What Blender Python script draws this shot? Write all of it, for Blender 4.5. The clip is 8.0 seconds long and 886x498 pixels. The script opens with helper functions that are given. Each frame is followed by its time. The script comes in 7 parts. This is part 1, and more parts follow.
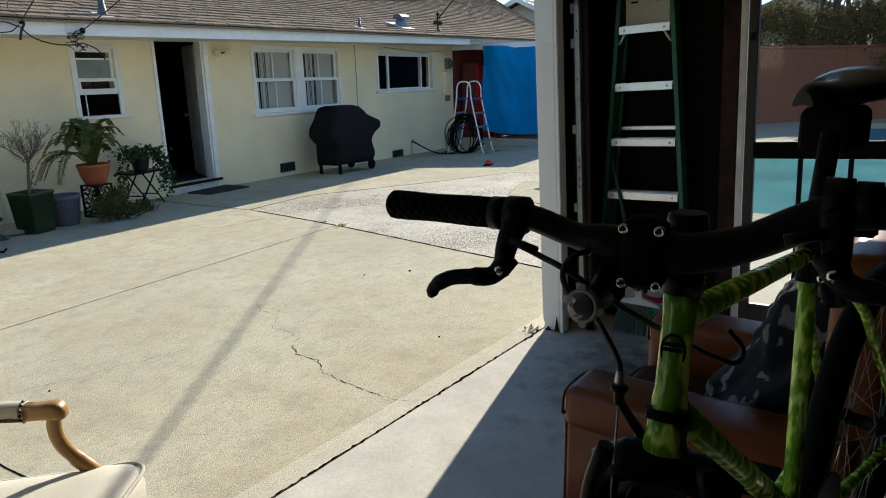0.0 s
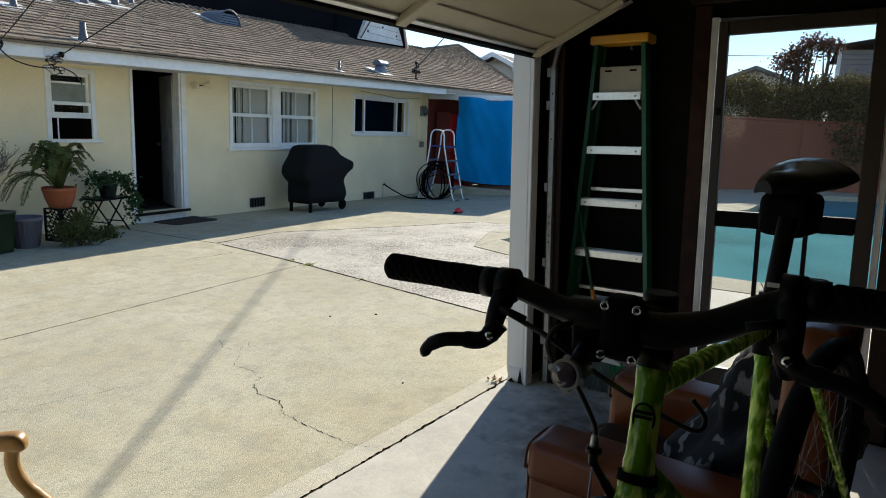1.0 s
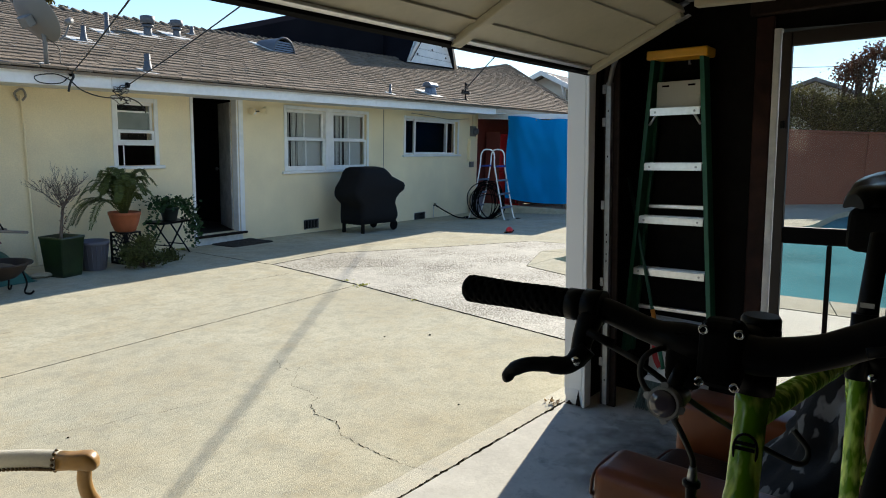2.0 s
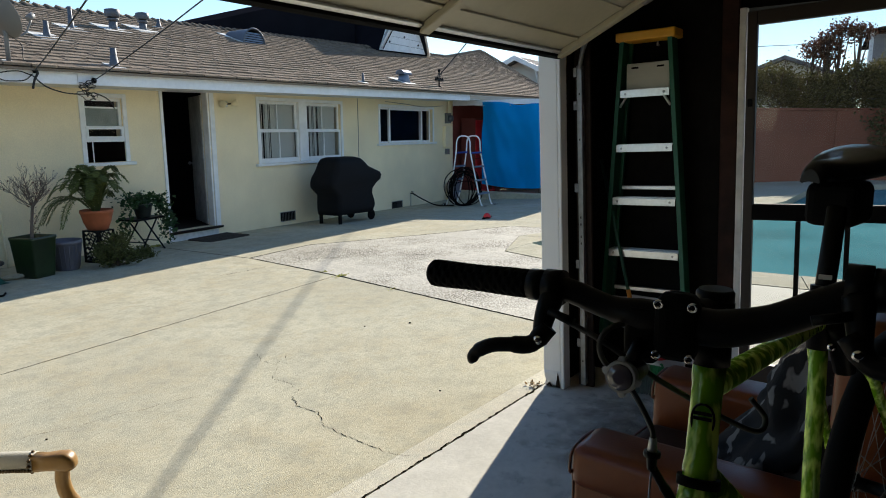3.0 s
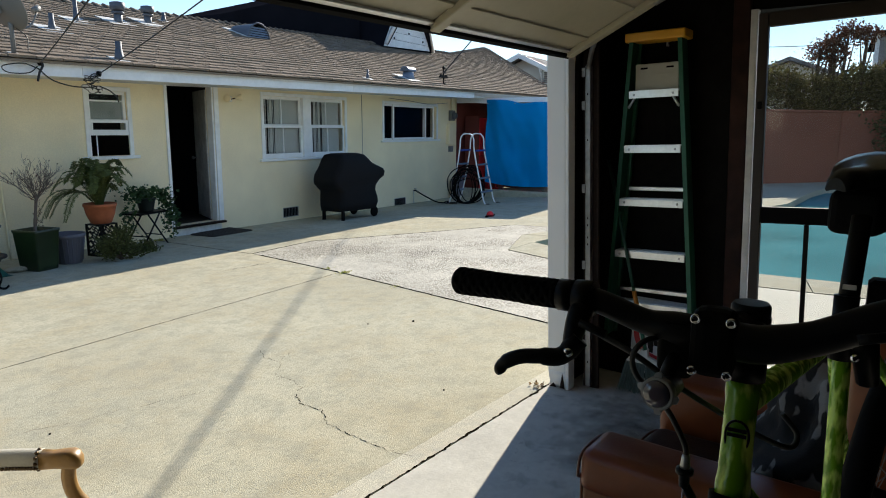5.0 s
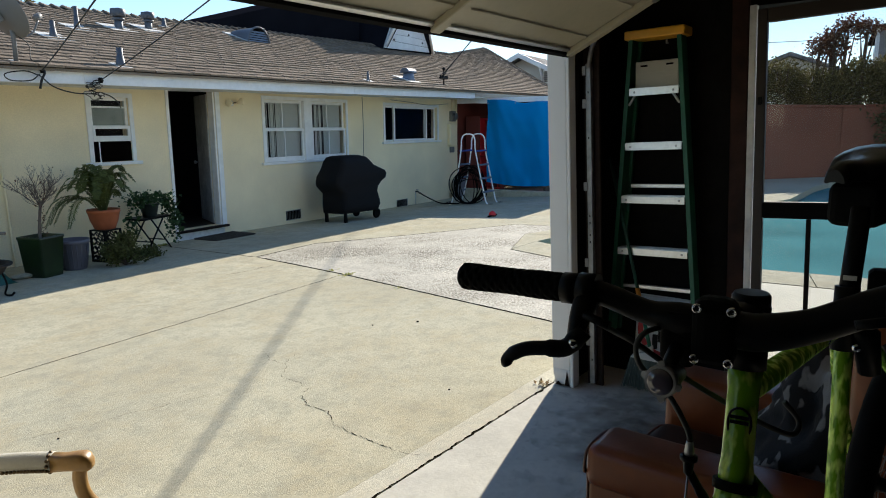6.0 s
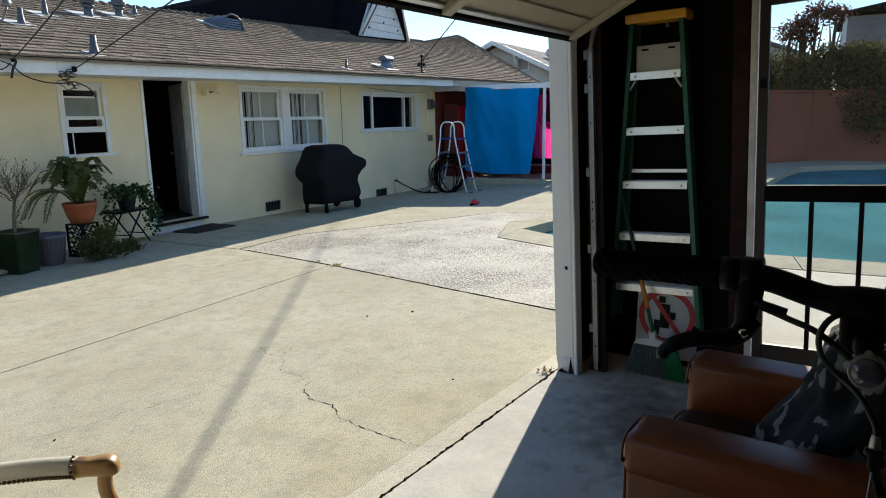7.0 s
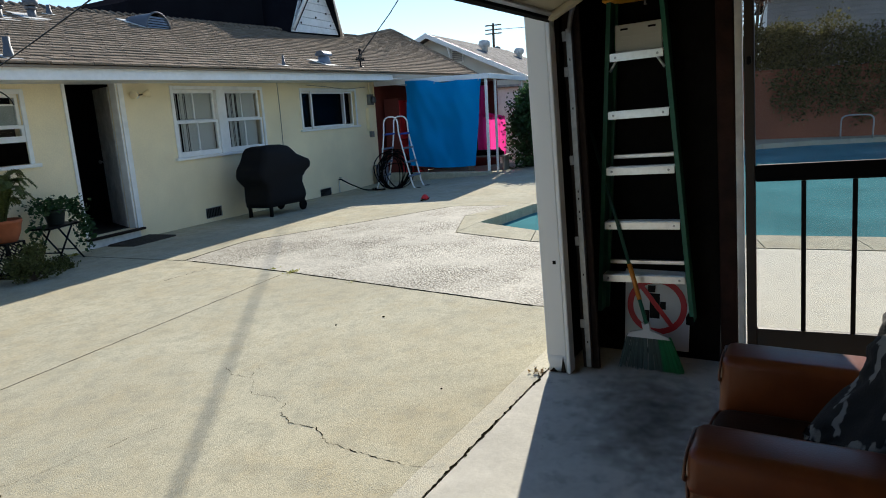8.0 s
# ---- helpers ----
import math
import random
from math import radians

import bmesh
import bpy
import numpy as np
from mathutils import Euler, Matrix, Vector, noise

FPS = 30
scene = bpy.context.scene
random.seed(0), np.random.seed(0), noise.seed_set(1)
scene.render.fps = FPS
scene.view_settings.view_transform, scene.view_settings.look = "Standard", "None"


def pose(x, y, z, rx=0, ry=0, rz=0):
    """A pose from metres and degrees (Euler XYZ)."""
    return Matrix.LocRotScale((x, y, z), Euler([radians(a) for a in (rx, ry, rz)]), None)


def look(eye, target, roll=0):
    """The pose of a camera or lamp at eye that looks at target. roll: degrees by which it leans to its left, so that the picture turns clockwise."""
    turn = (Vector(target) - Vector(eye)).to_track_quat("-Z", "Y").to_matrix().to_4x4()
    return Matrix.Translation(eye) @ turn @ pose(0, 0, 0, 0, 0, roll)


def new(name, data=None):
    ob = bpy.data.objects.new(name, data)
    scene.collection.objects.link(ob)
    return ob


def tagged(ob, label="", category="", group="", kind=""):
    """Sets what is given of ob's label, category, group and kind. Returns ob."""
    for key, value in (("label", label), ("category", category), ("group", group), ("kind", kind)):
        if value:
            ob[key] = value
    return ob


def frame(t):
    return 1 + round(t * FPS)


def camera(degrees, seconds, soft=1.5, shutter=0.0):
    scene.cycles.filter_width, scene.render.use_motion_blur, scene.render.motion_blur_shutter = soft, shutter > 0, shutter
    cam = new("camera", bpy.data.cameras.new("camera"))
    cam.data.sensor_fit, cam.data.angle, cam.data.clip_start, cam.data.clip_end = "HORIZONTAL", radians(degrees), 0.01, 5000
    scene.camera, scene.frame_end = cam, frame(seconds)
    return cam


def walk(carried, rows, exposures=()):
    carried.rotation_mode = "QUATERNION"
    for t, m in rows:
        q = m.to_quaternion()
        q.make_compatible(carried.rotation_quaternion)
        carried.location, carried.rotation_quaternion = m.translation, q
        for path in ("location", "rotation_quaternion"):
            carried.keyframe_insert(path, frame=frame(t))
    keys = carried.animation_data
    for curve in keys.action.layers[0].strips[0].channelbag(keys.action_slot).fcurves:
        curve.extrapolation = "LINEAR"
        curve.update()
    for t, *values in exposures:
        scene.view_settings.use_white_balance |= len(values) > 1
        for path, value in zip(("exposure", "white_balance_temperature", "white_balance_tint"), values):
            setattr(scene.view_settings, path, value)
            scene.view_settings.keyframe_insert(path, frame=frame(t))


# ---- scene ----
cam = camera(67.0, 8.0, 1.0)
PATH = [
    (0, (-3.574, -1.39, 1.481), (-1.9, -0.415, 0.985), -1.5),
    (0.2, (-3.599, -1.37, 1.495), (-2.009, -0.253, 1.025), -1.5),
    (0.5, (-3.629, -1.369, 1.5), (-2.036, -0.24, 1.069), 1.4),
    (0.7, (-3.633, -1.38, 1.506), (-1.972, -0.344, 1.097), 1.8),
    (1, (-3.631, -1.386, 1.513), (-1.881, -0.488, 1.146), 2.5),
    (1.5, (-3.624, -1.359, 1.513), (-1.894, -0.406, 1.196), 1.4),
    (1.7, (-3.626, -1.345, 1.512), (-1.942, -0.311, 1.2), 1.3),
    (2.8, (-3.632, -1.37, 1.509), (-1.928, -0.377, 1.171), 0.4),
    (3, (-3.628, -1.369, 1.509), (-1.918, -0.392, 1.16), -0.3),
    (3.5, (-3.624, -1.349, 1.513), (-1.93, -0.35, 1.149), -0.3),
    (4, (-3.632, -1.332, 1.515), (-1.941, -0.33, 1.148), 0.5),
    (4.5, (-3.631, -1.332, 1.517), (-1.93, -0.344, 1.156), 0.6),
    (4.7, (-3.627, -1.334, 1.518), (-1.922, -0.353, 1.157), 0.7),
    (5.8, (-3.635, -1.344, 1.514), (-1.927, -0.36, 1.169), -0.6),
    (6, (-3.642, -1.343, 1.515), (-1.939, -0.357, 1.16), -0.5),
    (6.5, (-3.666, -1.27, 1.512), (-1.959, -0.304, 1.122), -1.4),
    (7, (-3.673, -1.173, 1.504), (-1.937, -0.259, 1.116), -1.0),
    (7.5, (-3.62, -1.038, 1.49), (-1.827, -0.254, 1.075), -1.6),
    (8, (-3.532, -0.857, 1.49), (-1.724, -0.106, 1.081), -3.3),
]
EXPOSURE = [(0, 0.8, 6180, 10), (0.5, 0.64, 6220, 10), (1, 0.81, 6160, 10), (1.5, 0.93, 6140, 10), (3, 0.83, 6130, 10), (4.5, 0.83, 6130, 10), (6, 0.82, 6120, 10), (7, 0.78, 6100, 10), (7.5, 0.78, 6090, 10), (8, 0.68, 6090, 10)]
walk(cam, [(t, look(eye, target, roll)) for t, eye, target, roll in PATH], EXPOSURE)

# ---- world and sun ----
SUN = Vector((0.985, 0.155, 0.485)).normalized()
world = bpy.data.worlds.new("sky")
scene.world = world
world.use_nodes = True
sky = world.node_tree.nodes.new("ShaderNodeTexSky")
sky.sky_type = "NISHITA"
sky.sun_disc = False
sky.sun_elevation = math.asin(SUN.z)
sky.sun_rotation = math.atan2(SUN.x, SUN.y)
sky.air_density, sky.dust_density, sky.ozone_density = 1.0, 0.0, 2.2
back = world.node_tree.nodes["Background"]
back.inputs["Strength"].default_value = 0.102
world.node_tree.links.new(sky.outputs[0], back.inputs["Color"])
sun = new("sun", bpy.data.lights.new("sun", "SUN"))
sun.data.energy, sun.data.angle, sun.data.color = 5.0, radians(0.53), (1.0, 0.89, 0.72)
sun.matrix_world = look(SUN * 50, (0, 0, 0))


# ---- materials ----
def material(name, color, rough=0.6, metal=0.0, grain=0.0, scale=20.0, stain=0.0, stain_scale=1.5, bump=0.0, bump_scale=60.0,
             spec=0.5, random_tint=0.0, coat=0.0, island=False, patch=0.0, patch_scale=6.0):
    """A principled surface: colour varied by fine grain and broad stains, with fine relief."""
    m = bpy.data.materials.new(name)
    m.use_nodes = True
    nt = m.node_tree
    p = nt.nodes["Principled BSDF"]
    p.inputs["Roughness"].default_value = rough
    p.inputs["Metallic"].default_value = metal
    p.inputs["Specular IOR Level"].default_value = spec
    p.inputs["Coat Weight"].default_value = coat
    co = nt.nodes.new("ShaderNodeTexCoord").outputs["Object"]
    col = nt.nodes.new("ShaderNodeRGB")
    col.outputs[0].default_value = (*color, 1)
    out = col.outputs[0]

    def vary(out, size, amount, detail):
        n = nt.nodes.new("ShaderNodeTexNoise")
        n.inputs["Scale"].default_value, n.inputs["Detail"].default_value = size, detail
        nt.links.new(co, n.inputs["Vector"])
        r = nt.nodes.new("ShaderNodeMapRange")
        r.inputs["From Min"].default_value, r.inputs["From Max"].default_value = 0.3, 0.7
        r.inputs["To Min"].default_value, r.inputs["To Max"].default_value = 1 - amount, 1 + amount * 0.6
        nt.links.new(n.outputs["Fac"], r.inputs["Value"])
        return scaled(out, r.outputs[0])

    def scaled(out, value):
        x = nt.nodes.new("ShaderNodeVectorMath")
        x.operation = "SCALE"
        nt.links.new(out, x.inputs[0])
        nt.links.new(value, x.inputs["Scale"])
        return x.outputs[0]

    if grain:
        out = vary(out, scale, grain, 4)
    if stain:
        out = vary(out, stain_scale, stain, 6)
    if patch:
        out = vary(out, patch_scale, patch, 9)
    if random_tint:
        src = nt.nodes.new("ShaderNodeNewGeometry").outputs["Random Per Island"] if island else nt.nodes.new("ShaderNodeObjectInfo").outputs["Random"]
        r = nt.nodes.new("ShaderNodeMapRange")
        r.inputs["To Min"].default_value, r.inputs["To Max"].default_value = 1 - random_tint, 1 + random_tint
        nt.links.new(src, r.inputs["Value"])
        out = scaled(out, r.outputs[0])
    nt.links.new(out, p.inputs["Base Color"])
    if bump:
        n = nt.nodes.new("ShaderNodeTexNoise")
        n.inputs["Scale"].default_value, n.inputs["Detail"].default_value = bump_scale, 5
        nt.links.new(co, n.inputs["Vector"])
        b = nt.nodes.new("ShaderNodeBump")
        b.inputs["Strength"].default_value, b.inputs["Distance"].default_value = bump, 0.01
        nt.links.new(n.outputs["Fac"], b.inputs["Height"])
        nt.links.new(b.outputs[0], p.inputs["Normal"])
    return m


def weathered(name, color, rust, grime):
    """Old brushed concrete: pale, with broad brownish stains, drifts of fine grey dirt and a shallow brushed grain."""
    m = material(name, color, 0.92, spec=0.04, grain=0.17, scale=75, stain=0.12, stain_scale=0.7, bump=0.34, bump_scale=150)
    nt = m.node_tree
    p = nt.nodes["Principled BSDF"]
    co = nt.nodes.new("ShaderNodeTexCoord").outputs["Object"]
    out = p.inputs["Base Color"].links[0].from_socket
    for tone, size, low, high, most, rough in ((rust, 1.1, 0.46, 0.64, 0.45, 0.6), (rust, 3.2, 0.50, 0.62, 0.4, 0.7), (grime, 6.0, 0.47, 0.62, 0.52, 0.75), (grime, 32.0, 0.52, 0.64, 0.5, 0.65)):
        n = nt.nodes.new("ShaderNodeTexNoise")
        n.inputs["Scale"].default_value, n.inputs["Detail"].default_value, n.inputs["Roughness"].default_value = size, 8, rough
        nt.links.new(co, n.inputs["Vector"])
        r = nt.nodes.new("ShaderNodeMapRange")
        r.inputs["From Min"].default_value, r.inputs["From Max"].default_value, r.inputs["To Max"].default_value = low, high, most
        nt.links.new(n.outputs["Fac"], r.inputs["Value"])
        x = nt.nodes.new("ShaderNodeMix")
        x.data_type = "RGBA"
        x.inputs["B"].default_value = (*tone, 1)
        nt.links.new(r.outputs[0], x.inputs["Factor"])
        nt.links.new(out, x.inputs["A"])
        out = x.outputs["Result"]
    nt.links.new(out, p.inputs["Base Color"])
    return m


def pebbles(name, color, scale):
    """Exposed aggregate: rounded stones of several tones set in cement."""
    m = material(name, color, 0.8, spec=0.10, stain=0.16, stain_scale=0.8, patch=0.10, patch_scale=5.0)
    nt = m.node_tree
    p = nt.nodes["Principled BSDF"]
    v = nt.nodes.new("ShaderNodeTexVoronoi")
    v.inputs["Scale"].default_value = scale
    co = nt.nodes.new("ShaderNodeTexCoord")
    nt.links.new(co.outputs["Object"], v.inputs["Vector"])
    b = nt.nodes.new("ShaderNodeBump")
    b.invert = True
    b.inputs["Distance"].default_value = 0.010
    worn = nt.nodes.new("ShaderNodeTexNoise")
    worn.inputs["Scale"].default_value, worn.inputs["Detail"].default_value, worn.inputs["Roughness"].default_value = 1.1, 5, 0.6
    nt.links.new(co.outputs["Object"], worn.inputs["Vector"])
    bare = nt.nodes.new("ShaderNodeMapRange")
    bare.inputs["From Min"].default_value, bare.inputs["From Max"].default_value = 0.40, 0.60
    bare.inputs["To Min"].default_value, bare.inputs["To Max"].default_value = 0.18, 0.85
    nt.links.new(worn.outputs["Fac"], bare.inputs["Value"])
    nt.links.new(bare.outputs[0], b.inputs["Strength"])
    nt.links.new(v.outputs["Distance"], b.inputs["Height"])
    nt.links.new(b.outputs[0], p.inputs["Normal"])
    x = nt.nodes.new("ShaderNodeMix")
    x.data_type, x.blend_type = "RGBA", "MULTIPLY"
    x.inputs["Factor"].default_value = 0.35
    old = p.inputs["Base Color"].links[0].from_socket
    nt.links.new(old, x.inputs["A"])
    nt.links.new(v.outputs["Color"], x.inputs["B"])
    bw = nt.nodes.new("ShaderNodeRGBToBW")
    nt.links.new(v.outputs["Color"], bw.inputs[0])
    nt.links.new(bw.outputs[0], x.inputs["B"])
    gap = nt.nodes.new("ShaderNodeMapRange")
    gap.inputs["From Min"].default_value, gap.inputs["From Max"].default_value = 0.46, 0.66
    nt.links.new(bare.outputs[0], gap.inputs["To Max"])
    nt.links.new(v.outputs["Distance"], gap.inputs["Value"])
    y = nt.nodes.new("ShaderNodeMix")
    y.data_type = "RGBA"
    y.inputs["B"].default_value = (0.15, 0.135, 0.10, 1)
    nt.links.new(gap.outputs[0], y.inputs["Factor"])
    nt.links.new(x.outputs["Result"], y.inputs["A"])
    nt.links.new(y.outputs["Result"], p.inputs["Base Color"])
    return m


def pane_glass(name, tint, gloss, haze=0.0):
    """A thin pane: clear, with a sharp Fresnel reflection and, where it is dirty, a thin film of dust."""
    m = bpy.data.materials.new(name)
    m.use_nodes = True
    nt = m.node_tree
    nt.nodes.clear()
    out = nt.nodes.new("ShaderNodeOutputMaterial")
    clear, shine, mix = nt.nodes.new("ShaderNodeBsdfTransparent"), nt.nodes.new("ShaderNodeBsdfGlossy"), nt.nodes.new("ShaderNodeMixShader")
    clear.inputs["Color"].default_value = (*tint, 1)
    shine.inputs["Roughness"].default_value = 0.02
    f, bend, lift = nt.nodes.new("ShaderNodeLayerWeight"), nt.nodes.new("ShaderNodeMath"), nt.nodes.new("ShaderNodeMath")
    f.inputs["Blend"].default_value = 0.5
    bend.operation, bend.inputs[1].default_value = "POWER", 4.0
    lift.operation, lift.inputs[1].default_value, lift.inputs[2].default_value = "MULTIPLY_ADD", 0.14, gloss
    nt.links.new(f.outputs["Facing"], bend.inputs[0])
    nt.links.new(bend.outputs[0], lift.inputs[0])
    nt.links.new(lift.outputs[0], mix.inputs["Fac"])
    nt.links.new(clear.outputs[0], mix.inputs[1])
    nt.links.new(shine.outputs[0], mix.inputs[2])
    last = mix.outputs[0]
    if haze:
        dust, film = nt.nodes.new("ShaderNodeBsdfDiffuse"), nt.nodes.new("ShaderNodeMixShader")
        dust.inputs["Color"].default_value = (0.5, 0.45, 0.4, 1)
        n = nt.nodes.new("ShaderNodeTexNoise")
        n.inputs["Scale"].default_value, n.inputs["Detail"].default_value = 5, 6
        r = nt.nodes.new("ShaderNodeMapRange")
        r.inputs["To Min"].default_value, r.inputs["To Max"].default_value = haze * 0.4, haze * 1.6
        nt.links.new(n.outputs["Fac"], r.inputs["Value"])
        nt.links.new(r.outputs[0], film.inputs["Fac"])
        nt.links.new(last, film.inputs[1])
        nt.links.new(dust.outputs[0], film.inputs[2])
        last = film.outputs[0]
    nt.links.new(last, out.inputs["Surface"])
    return m


def leafy(m, share):
    """Lets part of the light through a leaf."""
    nt = m.node_tree
    p, out = nt.nodes["Principled BSDF"], nt.nodes["Material Output"]
    t, x = nt.nodes.new("ShaderNodeBsdfTranslucent"), nt.nodes.new("ShaderNodeMixShader")
    x.inputs["Fac"].default_value = share
    nt.links.new(p.inputs["Base Color"].links[0].from_socket, t.inputs["Color"])
    nt.links.new(p.outputs[0], x.inputs[1])
    nt.links.new(t.outputs[0], x.inputs[2])
    nt.links.new(x.outputs[0], out.inputs["Surface"])
    return m


def two_tone(name, a, b, scale, rough=0.8, low=0.45, high=0.55, detail=3, bump=0.0, stretch=1.0):
    """Blotches of two colours with clear edges (camouflage, mottled paint)."""
    m = material(name, a, rough, bump=bump, bump_scale=200)
    nt = m.node_tree
    n = nt.nodes.new("ShaderNodeTexNoise")
    n.inputs["Scale"].default_value, n.inputs["Detail"].default_value = scale, detail
    co = nt.nodes.new("ShaderNodeTexCoord")
    mp = nt.nodes.new("ShaderNodeMapping")
    mp.inputs["Scale"].default_value = (1, 1, stretch)
    nt.links.new(co.outputs["Object"], mp.inputs["Vector"])
    nt.links.new(mp.outputs[0], n.inputs["Vector"])
    r = nt.nodes.new("ShaderNodeValToRGB")
    r.color_ramp.elements[0].position, r.color_ramp.elements[1].position = low, high
    r.color_ramp.elements[0].color, r.color_ramp.elements[1].color = (*a, 1), (*b, 1)
    nt.links.new(n.outputs["Fac"], r.inputs["Fac"])
    nt.links.new(r.outputs[0], nt.nodes["Principled BSDF"].inputs["Base Color"])
    return m


M_CONCRETE = weathered("concrete", (0.52, 0.492, 0.37), (0.42, 0.36, 0.235), (0.32, 0.31, 0.245))
M_EDGE = weathered("trowelled concrete edge", (0.60, 0.575, 0.47), (0.50, 0.45, 0.34), (0.42, 0.41, 0.35))
M_DECK = weathered("pool deck concrete", (0.76, 0.72, 0.59), (0.68, 0.62, 0.49), (0.60, 0.57, 0.48))
M_SLAB = material("garage concrete", (0.56, 0.545, 0.485), 0.8, spec=0.06, grain=0.06, scale=30, stain=0.14, stain_scale=1.9, patch=0.10, bump=0.15, bump_scale=60)
# Oil blotches within a soft dark patch that paints in some floor shade.
M_OILSHADE = material("oil stain and floor shade", (0.075, 0.068, 0.06), 0.7, spec=0.2, grain=0.2, scale=25)
nt = M_OILSHADE.node_tree
spread = nt.nodes.new("ShaderNodeTexGradient")
spread.gradient_type = "SPHERICAL"
place = nt.nodes.new("ShaderNodeTexCoord").outputs["Object"]
reach = nt.nodes.new("ShaderNodeVectorMath")
reach.operation = "MULTIPLY"
reach.inputs[1].default_value = (1 / 0.72, 1 / 0.42, 1)
nt.links.new(place, reach.inputs[0])
nt.links.new(reach.outputs[0], spread.inputs[0])
blots = nt.nodes.new("ShaderNodeTexNoise")
blots.inputs["Scale"].default_value, blots.inputs["Detail"].default_value, blots.inputs["Roughness"].default_value = 8, 7, 0.65
nt.links.new(place, blots.inputs["Vector"])
total = nt.nodes.new("ShaderNodeMath")
total.operation = "MULTIPLY_ADD"
total.inputs[1].default_value = 0.45
nt.links.new(spread.outputs["Fac"], total.inputs[0])
nt.links.new(blots.outputs["Fac"], total.inputs[2])
soak = nt.nodes.new("ShaderNodeMapRange")
soak.inputs["From Min"].default_value, soak.inputs["From Max"].default_value, soak.inputs["To Max"].default_value = 0.52, 1.10, 0.42
nt.links.new(total.outputs[0], soak.inputs["Value"])
nt.links.new(soak.outputs[0], nt.nodes["Principled BSDF"].inputs["Alpha"])
M_AGG = pebbles("exposed aggregate", (0.62, 0.59, 0.50), 50)
M_SOIL = material("soil", (0.12, 0.09, 0.06), 0.95, grain=0.3, stain=0.3, bump=0.6)
M_JOINT = material("joint filler", (0.010, 0.009, 0.006), 1.0, spec=0.0, grain=0.3, scale=60)
M_STUCCO = material("yellow stucco", (0.95, 0.82, 0.55), 0.9, spec=0.2, grain=0.06, scale=60, stain=0.10, stain_scale=1.2, bump=0.5, bump_scale=130)
M_WHITE = material("white paint", (0.88, 0.88, 0.86), 0.5, grain=0.05, scale=12, stain=0.08, stain_scale=3, bump=0.1)
M_PEELING = two_tone("peeling white paint", (0.80, 0.80, 0.78), (0.36, 0.31, 0.25), 9, 0.55, 0.66, 0.70, 6, 0.2, 0.25)
M_WHITE_OLD = material("weathered white paint", (0.72, 0.71, 0.67), 0.6, grain=0.12, scale=18, stain=0.25, stain_scale=5, bump=0.3, bump_scale=40)
M_FASCIA = material("fascia paint", (0.88, 0.89, 0.90), 0.5, grain=0.05, scale=20, stain=0.08, stain_scale=2)
M_SHINGLE = material("asphalt shingle", (0.255, 0.208, 0.162), 0.95, spec=0.03, grain=0.3, scale=70, stain=0.07, stain_scale=1.6, bump=0.6, bump_scale=140, random_tint=0.15)
M_SHINGLE_J = material("asphalt shingle joined", (0.255, 0.208, 0.162), 0.95, spec=0.03, grain=0.3, scale=70, stain=0.07, stain_scale=1.6, bump=0.6, bump_scale=140, random_tint=0.15, island=True)
M_DARKROOF = material("dark shingle", (0.014, 0.014, 0.018), 1.0, spec=0.0, grain=0.3, scale=40, stain=0.2, bump=0.5, random_tint=0.2, island=True)
M_DARKWOOD = material("dark stained boards", (0.022, 0.013, 0.009), 0.75, spec=0.2, grain=0.3, scale=30, stain=0.35, stain_scale=3, bump=0.3)
# Near-black garage colours carry the interior's deep shade and soak up bounce.
M_UNLITWALL = material("garage wall coloured as unlit", (0.008, 0.007, 0.006), 0.9, spec=0.1, grain=0.3, stain=0.4, stain_scale=2)
M_CEIL = material("garage ceiling boards coloured as unlit", (0.025, 0.02, 0.016), 0.9, spec=0.1, grain=0.3, stain=0.3)
# Near-black room colours stand in for the darkness of the unlit rooms.
M_ROOM = material("room plaster coloured for dark", (0.012, 0.013, 0.018), 0.9, spec=0.1, stain=0.1)
M_ROOMFLOOR = material("room floor coloured for dark", (0.03, 0.022, 0.018), 0.7, stain=0.2)
M_DOORPANEL = material("beige door steel", (0.46, 0.425, 0.31), 0.45, grain=0.04, scale=30, stain=0.12, stain_scale=2.5)
M_STEEL = material("galvanised steel", (0.42, 0.43, 0.44), 0.4, 0.9, grain=0.12, scale=25, stain=0.2)
M_ALU = material("aluminium", (0.72, 0.73, 0.74), 0.35, 0.9, grain=0.08, scale=40, stain=0.12)
M_CHROME = material("polished metal", (0.8, 0.8, 0.8), 0.12, 1.0)
M_GREENFG = material("green fibreglass", (0.012, 0.12, 0.065), 0.5, grain=0.1, scale=60, stain=0.15)
M_YELLOW = material("yellow plastic", (0.85, 0.42, 0.02), 0.45, grain=0.05, stain=0.08)
M_BLACK = material("black rubber", (0.0035, 0.0035, 0.0035), 0.7, spec=0.07, bump=0.15)
M_BLACKSATIN = material("black satin metal", (0.0035, 0.0035, 0.004), 0.40, spec=0.12)
M_BLACKGLOSS = material("black leatherette", (0.015, 0.015, 0.017), 0.28, bump=0.05, bump_scale=300)
M_GRILLCOVER = material("black vinyl cover", (0.010, 0.010, 0.011), 0.8, spec=0.15, bump=0.3, bump_scale=25)
M_LEATHER = material("tan leather", (0.15, 0.038, 0.009), 0.34, spec=0.32, grain=0.12, scale=15, stain=0.25, stain_scale=4, bump=0.07, bump_scale=160)
# Darker copy of the tan leather, with the seat's shade in its colour.
M_LEATHER_SHADED = material("shaded seat leather", (0.03, 0.012, 0.006), 0.5, spec=0.15, grain=0.15, scale=15, stain=0.3, stain_scale=5, bump=0.25, bump_scale=160)
